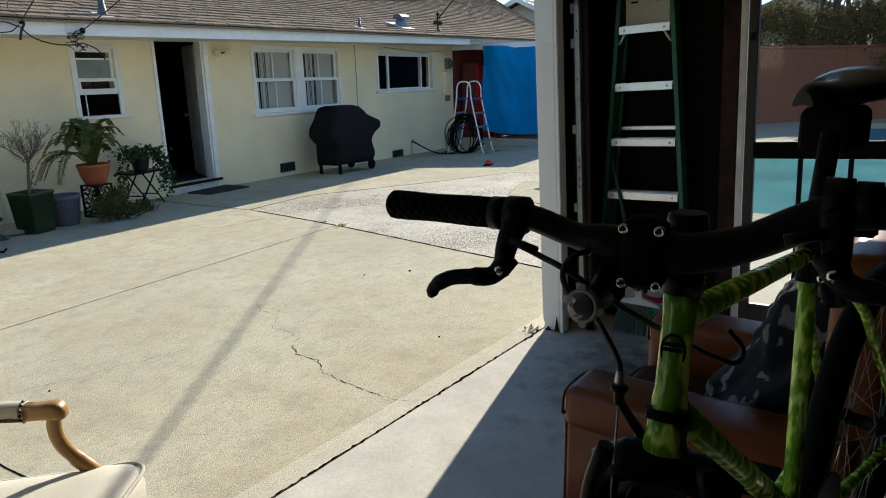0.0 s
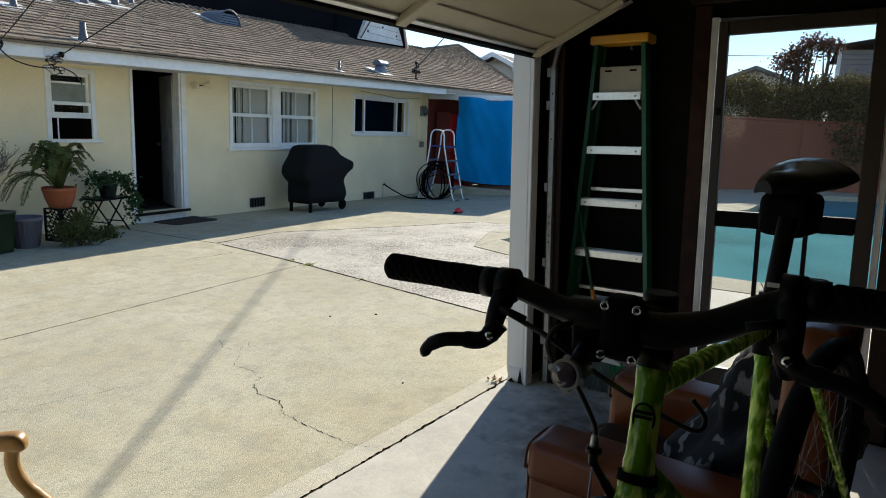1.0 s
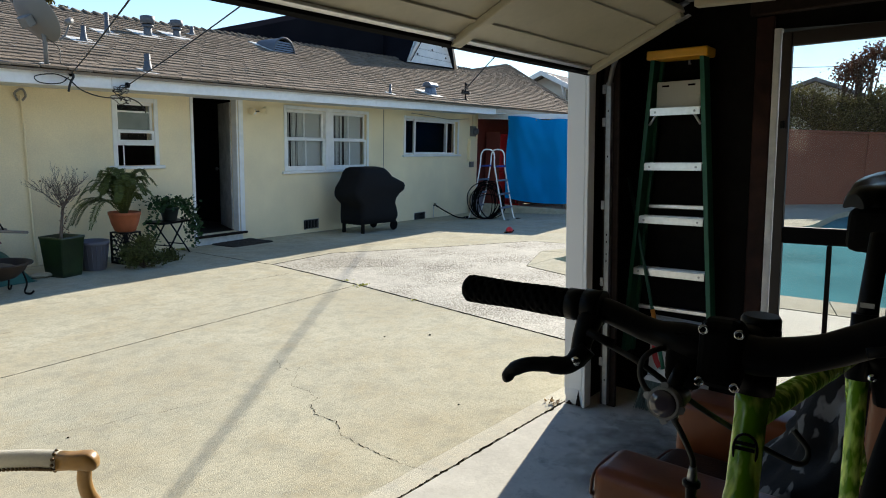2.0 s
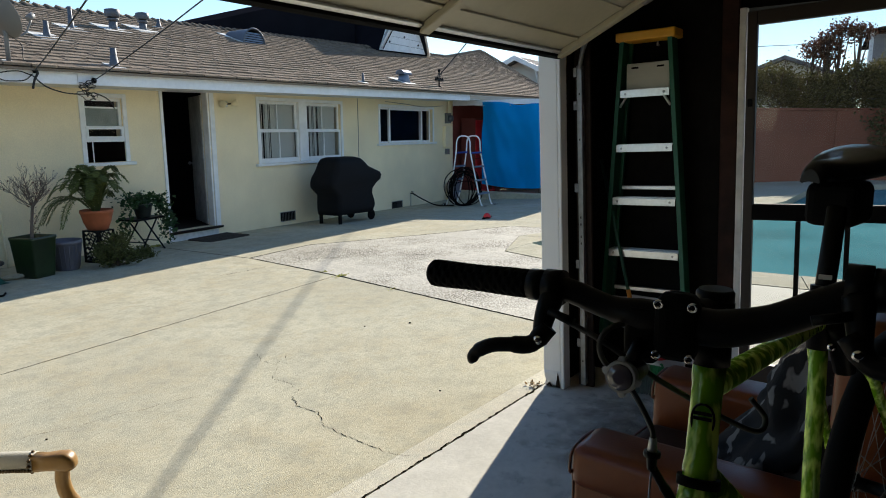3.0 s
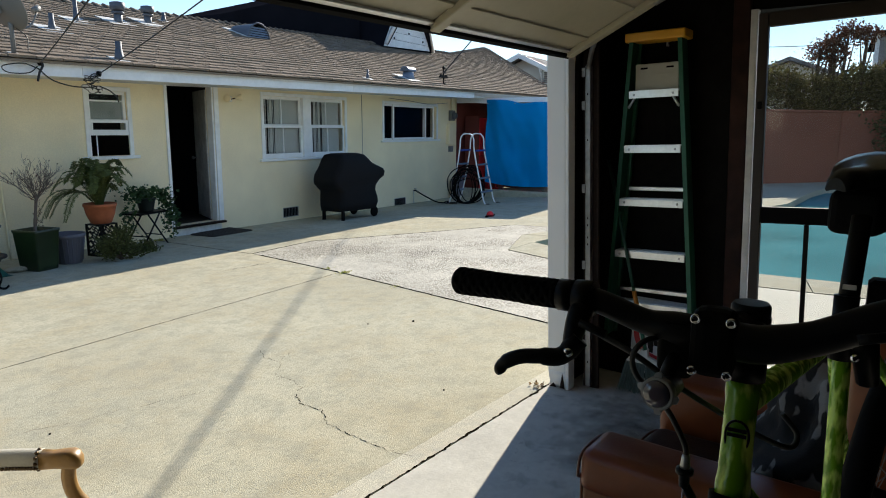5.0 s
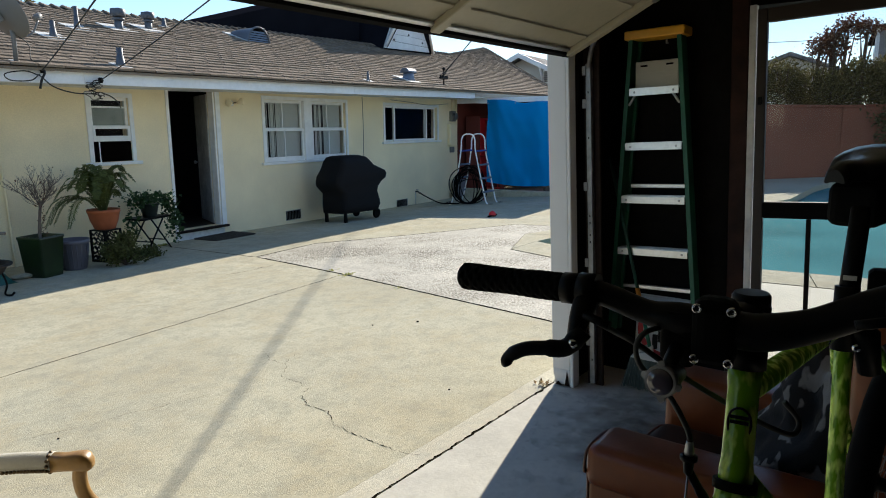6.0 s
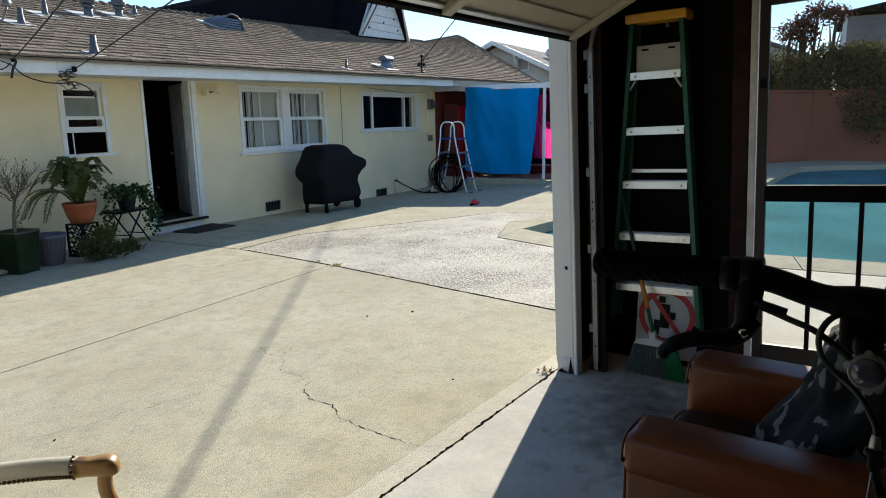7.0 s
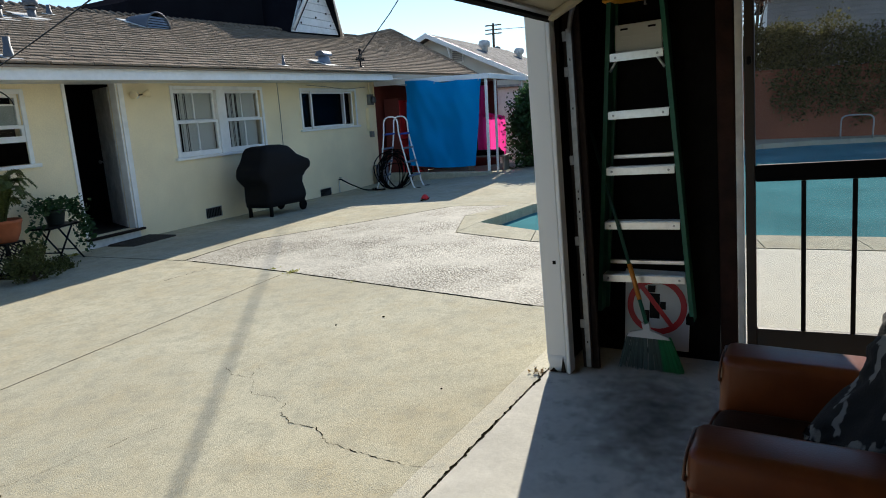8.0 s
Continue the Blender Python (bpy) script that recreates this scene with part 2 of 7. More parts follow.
M_LEATHER_DK = material("dark leather piping", (0.10, 0.03, 0.012), 0.4, bump=0.1)
M_CAMO = two_tone("camouflage cloth", (0.005, 0.006, 0.008), (0.17, 0.175, 0.18), 17, 0.9, 0.54, 0.57, 2, 0.3, 0.45)
M_FRAMEGREEN = two_tone("mottled green paint", (0.15, 0.34, 0.010), (0.68, 0.90, 0.16), 80, 0.22, 0.46, 0.60, 2.5, 0.0, 0.3)
M_CREAM = material("cream upholstery", (0.49, 0.475, 0.41), 0.85, grain=0.05, scale=150, stain=0.06, stain_scale=5, bump=0.15, bump_scale=300)
M_OAK = material("honey oak", (0.31, 0.175, 0.048), 0.4, grain=0.2, scale=25, stain=0.2, stain_scale=6, bump=0.08)
M_REDWOOD = material("reddish stained wood", (0.035, 0.013, 0.008), 0.65, spec=0.2, grain=0.35, scale=12, stain=0.5, stain_scale=4, bump=0.25)
M_DARKSTEEL = material("dull galvanised steel", (0.30, 0.30, 0.30), 0.5, 0.7, grain=0.2, scale=25, stain=0.3)
M_BRASS = material("dark brass nail", (0.10, 0.07, 0.04), 0.35, 0.9)
M_TERRA = material("terracotta", (0.42, 0.12, 0.045), 0.8, grain=0.1, scale=20, stain=0.15, stain_scale=8)
M_GLAZE = material("green glazed ceramic", (0.02, 0.036, 0.011), 0.3, stain=0.5, stain_scale=3.5)
M_GREYPOT = material("grey plastic pot", (0.13, 0.13, 0.16), 0.6, stain=0.15)
M_BARK = material("grey brown bark", (0.15, 0.115, 0.09), 0.9, grain=0.3, scale=40, bump=0.4)
M_TRUNK = material("brown bark", (0.10, 0.07, 0.05), 0.95, grain=0.3, scale=20, bump=0.6)
M_WEED = leafy(material("weed leaf", (0.30, 0.30, 0.06), 0.6, random_tint=0.4, island=True), 0.3)
M_FERN = leafy(material("fern green", (0.12, 0.15, 0.035), 0.6, random_tint=0.4, island=True), 0.4)
M_SHRUB = leafy(material("dusty shrub green", (0.115, 0.125, 0.045), 0.8, spec=0.1, random_tint=0.45, island=True), 0.3)
M_IVY = leafy(material("ivy green", (0.035, 0.085, 0.025), 0.45, random_tint=0.45, island=True), 0.4)
M_HEDGE = leafy(material("hedge green", (0.115, 0.105, 0.04), 0.85, spec=0.1, random_tint=0.6, island=True), 0.4)
M_REDLEAF = leafy(material("reddish leaf", (0.10, 0.045, 0.028), 0.8, spec=0.1, random_tint=0.5, island=True), 0.4)
M_TARP = material("blue tarp", (0.006, 0.25, 0.60), 0.75, spec=0.15, grain=0.05, scale=80, stain=0.08, bump=0.2, bump_scale=12)
M_GREENTARP = material("green tarp", (0.008, 0.085, 0.06), 0.55, bump=0.3, bump_scale=15, stain=0.15)
M_RED = material("red paint", (0.70, 0.025, 0.03), 0.5, stain=0.1)
M_REDDARK = material("red brown paint", (0.16, 0.03, 0.02), 0.7, stain=0.2)
M_PINK = leafy(material("pink cloth", (0.95, 0.07, 0.40), 0.8, spec=0.1, bump=0.2), 0.5)
M_BLUE = material("blue plastic", (0.02, 0.04, 0.25), 0.5)
M_FENCE = material("terracotta stucco", (0.30, 0.10, 0.055), 0.9, grain=0.08, scale=30, stain=0.15, stain_scale=0.8, bump=0.4)
M_WATER = material("pool water", (0.085, 0.235, 0.25), 0.3, spec=0.0, stain=0.25, stain_scale=0.6, bump=0.05, bump_scale=5)
M_DISH = material("dish grey", (0.17, 0.17, 0.165), 0.5, stain=0.1)
M_VENTMETAL = material("vent metal", (0.13, 0.14, 0.16), 0.55, 0.35, stain=0.2, grain=0.1)
M_VENTBLUE = material("painted vent", (0.15, 0.19, 0.26), 0.5, 0.3, stain=0.2)
M_GRAVELROOF = material("pale roof shingle", (0.26, 0.25, 0.24), 0.95, spec=0.03, grain=0.6, scale=4, stain=0.15, bump=0.4, random_tint=0.15, island=True)
M_SIDING = material("pale siding", (0.60, 0.58, 0.52), 0.7, stain=0.08)
M_SIDINGDK = material("weathered siding", (0.30, 0.28, 0.27), 0.8, stain=0.15, grain=0.1)
M_CABLE = material("black cable", (0.012, 0.012, 0.012), 0.6)
M_CABLEGREY = material("grey cable", (0.25, 0.24, 0.22), 0.6)
M_BLIND = material("pale blind", (0.62, 0.61, 0.54), 0.8, stain=0.06)
M_SHADE = material("faded roller shade", (0.33, 0.35, 0.31), 0.8, stain=0.2, stain_scale=6)
M_SIGNWHITE = material("sign white", (0.62, 0.62, 0.60), 0.5, stain=0.15, stain_scale=6)
M_SIGNRED = material("sign red", (0.55, 0.025, 0.03), 0.5, stain=0.1)
M_MAT = material("brown doormat", (0.05, 0.04, 0.03), 0.95, grain=0.3, scale=120, bump=0.6)
# Tub timber is darkened to put the house's shade into its colour.
M_TUB = material("tub timber coloured for shade", (0.04, 0.037, 0.028), 0.85, grain=0.3, scale=30, stain=0.3, stain_scale=6, bump=0.3)
M_WOODGREY = material("grey timber", (0.25, 0.21, 0.17), 0.8, grain=0.2, scale=30, stain=0.2, bump=0.3)
M_LENS = material("lamp lens", (0.07, 0.06, 0.08), 0.06, coat=1.0)
M_GLASS = pane_glass("window glass", (0.90, 0.91, 0.92), 0.006)
M_SCREEN = pane_glass("insect screen", (0.10, 0.10, 0.10), 0.005)
M_DIRTYGLASS = pane_glass("dusty door glass", (0.93, 0.94, 0.945), 0.012, 0.05)


# ---- building helpers ----
GARAGE = pose(0, 0, 0, 0, 0, -7.1)


def box(bm, x0, y0, z0, x1, y1, z1, bevel=0.0, seg=1, m=None):
    r = bmesh.ops.create_cube(bm, size=1.0, matrix=Matrix.Translation(((x0 + x1) / 2, (y0 + y1) / 2, (z0 + z1) / 2)) @ Matrix.Diagonal((abs(x1 - x0), abs(y1 - y0), abs(z1 - z0), 1)))
    vs = r["verts"]
    if bevel:
        es = list({e for v in vs for e in v.link_edges})
        k = bmesh.ops.bevel(bm, geom=es, offset=bevel, segments=seg, profile=0.5, affect="EDGES")
        vs = list({v for f in k["faces"] for v in f.verts} | {v for v in vs if v.is_valid})
    if m is not None:
        bmesh.ops.transform(bm, matrix=m, verts=vs)
    return bm


def tube(bm, pts, r, seg=10, caps=True, squash=1.0):
    """A round bar along points; r is one radius or one for each point."""
    pts = [Vector(p) for p in pts]
    rs = r if isinstance(r, (list, tuple)) else [r] * len(pts)
    rings, side = [], None
    for i, p in enumerate(pts):
        d = (pts[min(i + 1, len(pts) - 1)] - pts[max(i - 1, 0)]).normalized()
        if side is None:
            side = d.orthogonal().normalized()
        side = (side - d * side.dot(d)).normalized()
        up = d.cross(side)
        rings.append([bm.verts.new(p + (side * math.cos(a) + up * math.sin(a) * squash) * rs[i]) for a in (2 * math.pi * k / seg for k in range(seg))])
    for a, b in zip(rings, rings[1:]):
        for k in range(seg):
            f = bm.faces.new((a[k], a[(k + 1) % seg], b[(k + 1) % seg], b[k]))
            f.smooth = True
    if caps:
        bm.faces.new(rings[0][::-1])
        bm.faces.new(rings[-1])
    return bm


def arc(pts, n=8):
    """A smooth run of points through the given ones (Catmull-Rom)."""
    p = [Vector(a) for a in pts]
    p = [p[0] * 2 - p[1]] + p + [p[-1] * 2 - p[-2]]
    out = []
    for i in range(1, len(p) - 2):
        for k in range(n):
            t = k / n
            out.append(0.5 * (2 * p[i] + (p[i + 1] - p[i - 1]) * t + (2 * p[i - 1] - 5 * p[i] + 4 * p[i + 1] - p[i + 2]) * t * t + (3 * p[i] - p[i - 1] - 3 * p[i + 1] + p[i + 2]) * t ** 3))
    return out + [p[-2]]


def lathe(bm, profile, seg=24, m=None):
    """A turned form round z from (radius, height) pairs."""
    rings = [[bm.verts.new((r * math.cos(2 * math.pi * k / seg), r * math.sin(2 * math.pi * k / seg), z)) for k in range(seg)] for r, z in profile]
    for a, b in zip(rings, rings[1:]):
        for k in range(seg):
            f = bm.faces.new((a[k], a[(k + 1) % seg], b[(k + 1) % seg], b[k]))
            f.smooth = True
    bm.faces.new(rings[0][::-1])
    bm.faces.new(rings[-1])
    if m is not None:
        bmesh.ops.transform(bm, matrix=m, verts=[v for r in rings for v in r])
    return bm


def prism(bm, poly, a, b, axis="y"):
    """A flat outline of (u, v) pairs, thick from a to b along an axis."""
    def at(u, v, w):
        return {"x": (w, u, v), "y": (u, w, v), "z": (u, v, w)}[axis]
    f, k = [bm.verts.new(at(u, v, a)) for u, v in poly], [bm.verts.new(at(u, v, b)) for u, v in poly]
    bm.faces.new(f)
    bm.faces.new(k[::-1])
    for i in range(len(poly)):
        j = (i + 1) % len(poly)
        bm.faces.new((f[j], f[i], k[i], k[j]))
    bmesh.ops.recalc_face_normals(bm, faces=bm.faces[:])
    return bm


def loft(bm, loops, caps=True, smooth=True):
    """A skin over closed loops of equal length."""
    rings = [[bm.verts.new(p) for p in l] for l in loops]
    n = len(rings[0])
    for a, b in zip(rings, rings[1:]):
        for k in range(n):
            f = bm.faces.new((a[k], a[(k + 1) % n], b[(k + 1) % n], b[k]))
            f.smooth = smooth
    if caps:
        bm.faces.new(rings[0][::-1])
        bm.faces.new(rings[-1])
    bmesh.ops.recalc_face_normals(bm, faces=bm.faces[:])
    return bm


def rounded(w, d, r, z, n=4, cx=0.0, cy=0.0):
    """A rounded rectangle loop at height z."""
    out = []
    for sx, sy, a0 in ((1, 1, 0), (-1, 1, 90), (-1, -1, 180), (1, -1, 270)):
        for k in range(n + 1):
            a = radians(a0 + 90 * k / n)
            out.append((cx + sx * (w / 2 - r) + r * math.cos(a), cy + sy * (d / 2 - r) + r * math.sin(a), z))
    return out


def mesh_of(name, bm, mat):
    me = bpy.data.meshes.new(name)
    bm.normal_update()
    bm.to_mesh(me)
    bm.free()
    me.materials.append(mat)
    return me


def part(name, bm, mat, parent=None, label=""):
    ob = new(name, mesh_of(name, bm, mat))
    ob.parent = parent
    if label:
        ob["label"] = label
    return ob


def thing(name, m, label, category, group="", kind=""):
    ob = new(name)
    ob.matrix_world = m
    ob.empty_display_size = 0.1
    return tagged(ob, label, category, group, kind)


def setting(name, bm, mat, label, category, m=None):
    ob = new(name, mesh_of(name, bm, mat))
    if m is not None:
        ob.matrix_world = m
    return tagged(ob, label, category, kind="structure")


def B():
    return bmesh.new()


def pierced(bm, u0, u1, v0, v1, w0, w1, holes, axis="y"):
    """A wall with openings that go through it; holes are (u0, v0, u1, v1)."""
    us = sorted({u0, u1, *[h[0] for h in holes], *[h[2] for h in holes]})
    vs = sorted({v0, v1, *[h[1] for h in holes], *[h[3] for h in holes]})

    def at(u, v, w):
        return (w, u, v) if axis == "x" else (u, w, v)

    def solid(i, j):
        if not (0 <= i < len(us) - 1 and 0 <= j < len(vs) - 1):
            return False
        u, v = (us[i] + us[i + 1]) / 2, (vs[j] + vs[j + 1]) / 2
        return not any(h[0] < u < h[2] and h[1] < v < h[3] for h in holes)

    def quad(*ps):
        bm.faces.new([bm.verts.new(p) for p in ps])
    for i in range(len(us) - 1):
        for j in range(len(vs) - 1):
            if not solid(i, j):
                continue
            a, b, c, d = us[i], us[i + 1], vs[j], vs[j + 1]
            quad(at(a, c, w0), at(b, c, w0), at(b, d, w0), at(a, d, w0))
            quad(at(a, d, w1), at(b, d, w1), at(b, c, w1), at(a, c, w1))
            if not solid(i - 1, j):
                quad(at(a, c, w0), at(a, d, w0), at(a, d, w1), at(a, c, w1))
            if not solid(i + 1, j):
                quad(at(b, c, w1), at(b, d, w1), at(b, d, w0), at(b, c, w0))
            if not solid(i, j - 1):
                quad(at(a, c, w1), at(b, c, w1), at(b, c, w0), at(a, c, w0))
            if not solid(i, j + 1):
                quad(at(a, d, w0), at(b, d, w0), at(b, d, w1), at(a, d, w1))
    bmesh.ops.remove_doubles(bm, verts=bm.verts[:], dist=0.0005)
    bmesh.ops.recalc_face_normals(bm, faces=bm.faces[:])
    return bm


def leaf_mesh(name, spots, size, mat, rng, long=1.6, droop=0.0):
    """Small folded leaves (two quads each) at the given spots (a place and a spread)."""
    vs, fs = [], []
    for p, spread in spots:
        c = Vector(p) + Vector((rng.gauss(0, spread), rng.gauss(0, spread), rng.gauss(0, spread * 0.8)))
        a = Vector((rng.uniform(-1, 1), rng.uniform(-1, 1), rng.uniform(-0.7, 0.9) - droop)).normalized()
        b = a.orthogonal().normalized()
        b.rotate(Matrix.Rotation(rng.uniform(0, 6.28), 3, a))
        n = a.cross(b)
        s = size * rng.uniform(0.6, 1.35)
        i = len(vs)
        vs += [c, c + a * s * long * 0.5 + b * s * 0.5 + n * s * 0.2, c + a * s * long, c + a * s * long * 0.5 - b * s * 0.5 + n * s * 0.2]
        fs += [(i, i + 1, i + 2), (i, i + 2, i + 3)]
    me = bpy.data.meshes.new(name)
    me.from_pydata([tuple(v) for v in vs], [], fs)
    me.materials.append(mat)
    return me


def ground_z(x, y):
    """The yard falls gently towards the house and along it."""
    if y <= 3.0:
        return 0.0
    k = min(1.0, (y - 3.0) / 3.9)
    return -k * (0.045 + 0.0175 * min(max(x, 0.0), 10.0))


# ---- ground and paving ----
bm = B()
for x0, x1, y0, y1 in ((-2500, 2500, -2500, 2500),):
    bm.faces.new([bm.verts.new(p) for p in ((x0, y0, -0.32), (x1, y0, -0.32), (x1, y1, -0.32), (x0, y1, -0.32))])
setting("ground", bm, M_SOIL, "bare brown soil round the paved yard", "ground")


def slab(name, poly, mat, label, category, thick=0.12, lift=0.0):
    """A poured slab whose top follows the fall of the yard, with softened arrises."""
    bm = B()
    bm.faces.new([bm.verts.new((x, y, 0)) for x, y in poly])
    bmesh.ops.triangulate(bm, faces=bm.faces[:])
    for axis in (0, 1):
        lo, hi = min(p[axis] for p in poly), max(p[axis] for p in poly)
        c = math.ceil(lo)
        while c < hi:
            n = [0, 0, 0]
            n[axis] = 1
            at = [0, 0, 0]
            at[axis] = c
            bmesh.ops.bisect_plane(bm, geom=bm.verts[:] + bm.edges[:] + bm.faces[:], plane_co=at, plane_no=n)
            c += 1.0
    bmesh.ops.recalc_face_normals(bm, faces=bm.faces[:])
    for f in bm.faces:
        if f.normal.z < 0:
            f.normal_flip()
    for v in bm.verts:
        v.co.z = ground_z(v.co.x, v.co.y) + lift
    rim = [e for e in bm.edges if e.is_boundary]
    r = bmesh.ops.extrude_edge_only(bm, edges=rim)
    for v in r["geom"]:
        if isinstance(v, bmesh.types.BMVert):
            v.co.z -= thick
    return setting(name, bm, mat, label, category)


slab("pavement_edge", [(-9, 1.137), (0.0, 0.0125), (1.15, -0.131), (1.15, -0.012), (0.0, 0.13), (-9, 1.256)], M_EDGE,
     "smooth trowelled concrete edge strip at the garage", "pavement")
slab("pavement_near", [(-9, 1.2565), (0.0, 0.1305), (1.15, -0.0115), (1.195, 0.39), (1.828, 3.05), (-9, 3.105)], M_CONCRETE,
     "sunlit pale beige concrete driveway with a wandering crack", "pavement")
slab("pavement_middle", [(-9, 3.110), (1.831, 3.054), (2.25, 4.75), (2.45, 6.95), (-9, 6.95)], M_CONCRETE,
     "pale concrete driveway slab running to the yellow house", "pavement")
slab("pavement_walk", [(2.265, 4.762), (3.43, 4.80), (4.54, 4.012), (6.12, 2.915), (6.205, 2.055), (6.42, 1.98), (9.22, 0.70), (12.12, -0.265), (15.5, -0.605), (17.11, -0.985), (18.03, -1.84),
                       (19.8, -1.7), (14.6, 2.8), (14.6, 7.0), (2.465, 6.95)], M_CONCRETE, "concrete walk along the yellow house", "pavement")
slab("pavement_aggregate", [(1.207, 0.39), (1.842, 3.05), (2.268, 4.745), (3.425, 4.785), (4.53, 3.995), (6.105, 2.9), (6.19, 2.06), (5.2, 2.415), (3.985, 2.092), (3.545, 1.03),
                            (3.45, 0.5), (3.45, -0.19), (1.162, -0.13)], M_AGG, "exposed pebble aggregate paving by the pool", "pavement")
slab("pavement_pool", [(0.54, -0.10), (1.15, -0.142), (3.45, -0.202), (3.45, -9), (-0.5, -9)], M_DECK, "smooth pale concrete pool deck", "pavement")
slab("pavement_far", [(19.62, -14), (20.5, -14), (19.8, -1.72), (18.04, -1.865), (18.82, -3.24), (19.42, -5.24)], M_CONCRETE, "concrete strip beyond the pool", "pavement")

POOL = [(4.1, -14), (4.1, 0.6), (4.19, 1.13), (4.69, 2.02), (5.4, 1.87), (6.25, 1.70), (9, 0.35), (12, -0.65), (15.3, -1.0), (16.8, -1.3), (17.6, -2.05), (18.4, -3.4), (19.0, -5.3), (19.2, -14)]
RIM = [(3.46, -14), (3.46, 0.5), (3.555, 1.03), (3.99, 2.08), (5.2, 2.405), (6.4, 1.965), (9.2, 0.685), (12.1, -0.28), (15.5, -0.62), (17.1, -1.0), (18.02, -1.855), (18.8, -3.25), (19.4, -5.25), (19.6, -14)]
coping = setting("pool_coping", prism(B(), [(0, 0), (0.01, 0), (0.01, 0.01)], -0.3, -0.299, "z"), M_CONCRETE, "pale cast concrete coping round the pool", "coping")


def along(line, step):
    out = []
    for a, b in zip(line, line[1:]):
        n = max(1, round((Vector(b) - Vector(a)).length / step))
        out += [Vector(a).lerp(Vector(b), k / n) for k in range(n)]
    return out + [Vector(line[-1])]


def coping_piece(a0, a1, b0, b1):
    bm = B()
    top = [bm.verts.new((p[0], p[1], 0.006)) for p in (a0, b0, b1, a1)]
    low = [bm.verts.new((p[0], p[1], -0.28)) for p in (a0, b0, b1, a1)]
    bm.faces.new(top)
    bm.faces.new(low[::-1])
    for i in range(4):
        j = (i + 1) % 4
        bm.faces.new((top[j], top[i], low[i], low[j]))
    bmesh.ops.recalc_face_normals(bm, faces=bm.faces[:])
    return bm


for (a0, a1), (b0, b1) in zip(zip(RIM, RIM[1:]), zip(POOL, POOL[1:])):
    n = max(1, round((Vector(b1) - Vector(b0)).length / 0.9))
    for k in range(n):
        s, e = k / n + 0.006 / n, (k + 1) / n - 0.006 / n
        part("coping_stone", coping_piece(Vector(a0).lerp(Vector(a1), s), Vector(a0).lerp(Vector(a1), e), Vector(b0).lerp(Vector(b1), s), Vector(b0).lerp(Vector(b1), e)), M_CONCRETE, coping)

bm = B()
bm.faces.new([bm.verts.new((x, y, -0.13)) for x, y in POOL])
bmesh.ops.triangulate(bm, faces=bm.faces[:])
bmesh.ops.recalc_face_normals(bm, faces=bm.faces[:])
setting("water", bm, M_WATER, "still teal green swimming pool water", "water")

# ---- the house ----
WALL = 6.93
W0 = (-0.95, 1.325, -0.02, 1.80)
W1 = (1.665, 1.115, 2.215, 1.95)
DOOR = (2.855, 0.05, 3.69, 2.11)
W2 = (4.73, 0.972, 6.90, 2.015)
W3 = (8.23, 1.24, 10.41, 2.0)


def eave(x):
    return 2.012 + 0.0165 * x


setting("wall_front", pierced(B(), -9, 11.42, -0.4, 2.32, WALL, WALL + 0.16, [W0, W1, DOOR, W2, W3]), M_STUCCO, "pale yellow stucco house wall", "wall")
setting("wall_end", pierced(B(), WALL + 0.163, 13.0, -0.4, 2.35, 11.26, 11.42, [], "x"), M_STUCCO, "yellow stucco end wall of the house", "wall")
# Inner walls look unlit through their dark colour, not through lighting alone.
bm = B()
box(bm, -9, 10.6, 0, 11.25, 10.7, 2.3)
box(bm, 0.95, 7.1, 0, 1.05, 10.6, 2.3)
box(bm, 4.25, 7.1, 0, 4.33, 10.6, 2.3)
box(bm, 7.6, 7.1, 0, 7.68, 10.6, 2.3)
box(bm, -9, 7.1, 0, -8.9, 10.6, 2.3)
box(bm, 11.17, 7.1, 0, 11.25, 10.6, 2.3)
setting("wall_inside", bm, M_ROOM, "plaster walls inside the house, coloured near black for a dim room", "wall")
setting("floor_inside", box(B(), -9, WALL + 0.17, -0.1, 11.25, 10.6, 0.045), M_ROOMFLOOR, "floor inside the house, coloured near black for a dim room", "floor")
setting("ceiling_inside", box(B(), -9, WALL + 0.17, 2.301, 11.25, 10.6, 2.34), M_ROOM, "plaster ceiling inside the house, coloured near black for a dim room", "ceiling")

bm = B()
for a, b in ((-9, 1), (1, 5.9), (5.9, 10.45)):
    box(bm, a, 5.93, 0, b - 0.002, 5.965, 0.158, 0.004)
for v in bm.verts:
    v.co.z += eave(v.co.x)
setting("fascia", bm, M_FASCIA, "white painted fascia board along the eaves", "fascia")
bm = B()
box(bm, -9, 5.966, 0.02, 11.0, WALL + 0.16, 0.045)
for v in bm.verts:
    v.co.z += eave(v.co.x)
setting("soffit", bm, M_WHITE_OLD, "painted soffit boards under the eaves", "soffit")

PITCH = 0.332
RIDGE_Y = 10.0
EAVE_Y = 5.87


def roof_z(x, y):
    return eave(x) + 0.167 + (0.3157 + 0.0033 * (x - 3.74)) * (y - EAVE_Y)


ROOF_POLY = [(-9, EAVE_Y), (16.1, EAVE_Y), (23.1, 12.0), (16.5, RIDGE_Y), (-9, RIDGE_Y)]
bm = B()
bm.faces.new([bm.verts.new((x, y, 0)) for x, y in ROOF_POLY])
for axis, lo, hi in ((0, -9, 25), (1, 6, 13)):
    for c in range(lo + 1, hi):
        at, n = [0, 0, 0], [0, 0, 0]
        at[axis], n[axis] = c, 1
        bmesh.ops.bisect_plane(bm, geom=bm.verts[:] + bm.edges[:] + bm.faces[:], plane_co=at, plane_no=n)
for v in bm.verts:
    v.co.z = roof_z(v.co.x, v.co.y) - 0.012
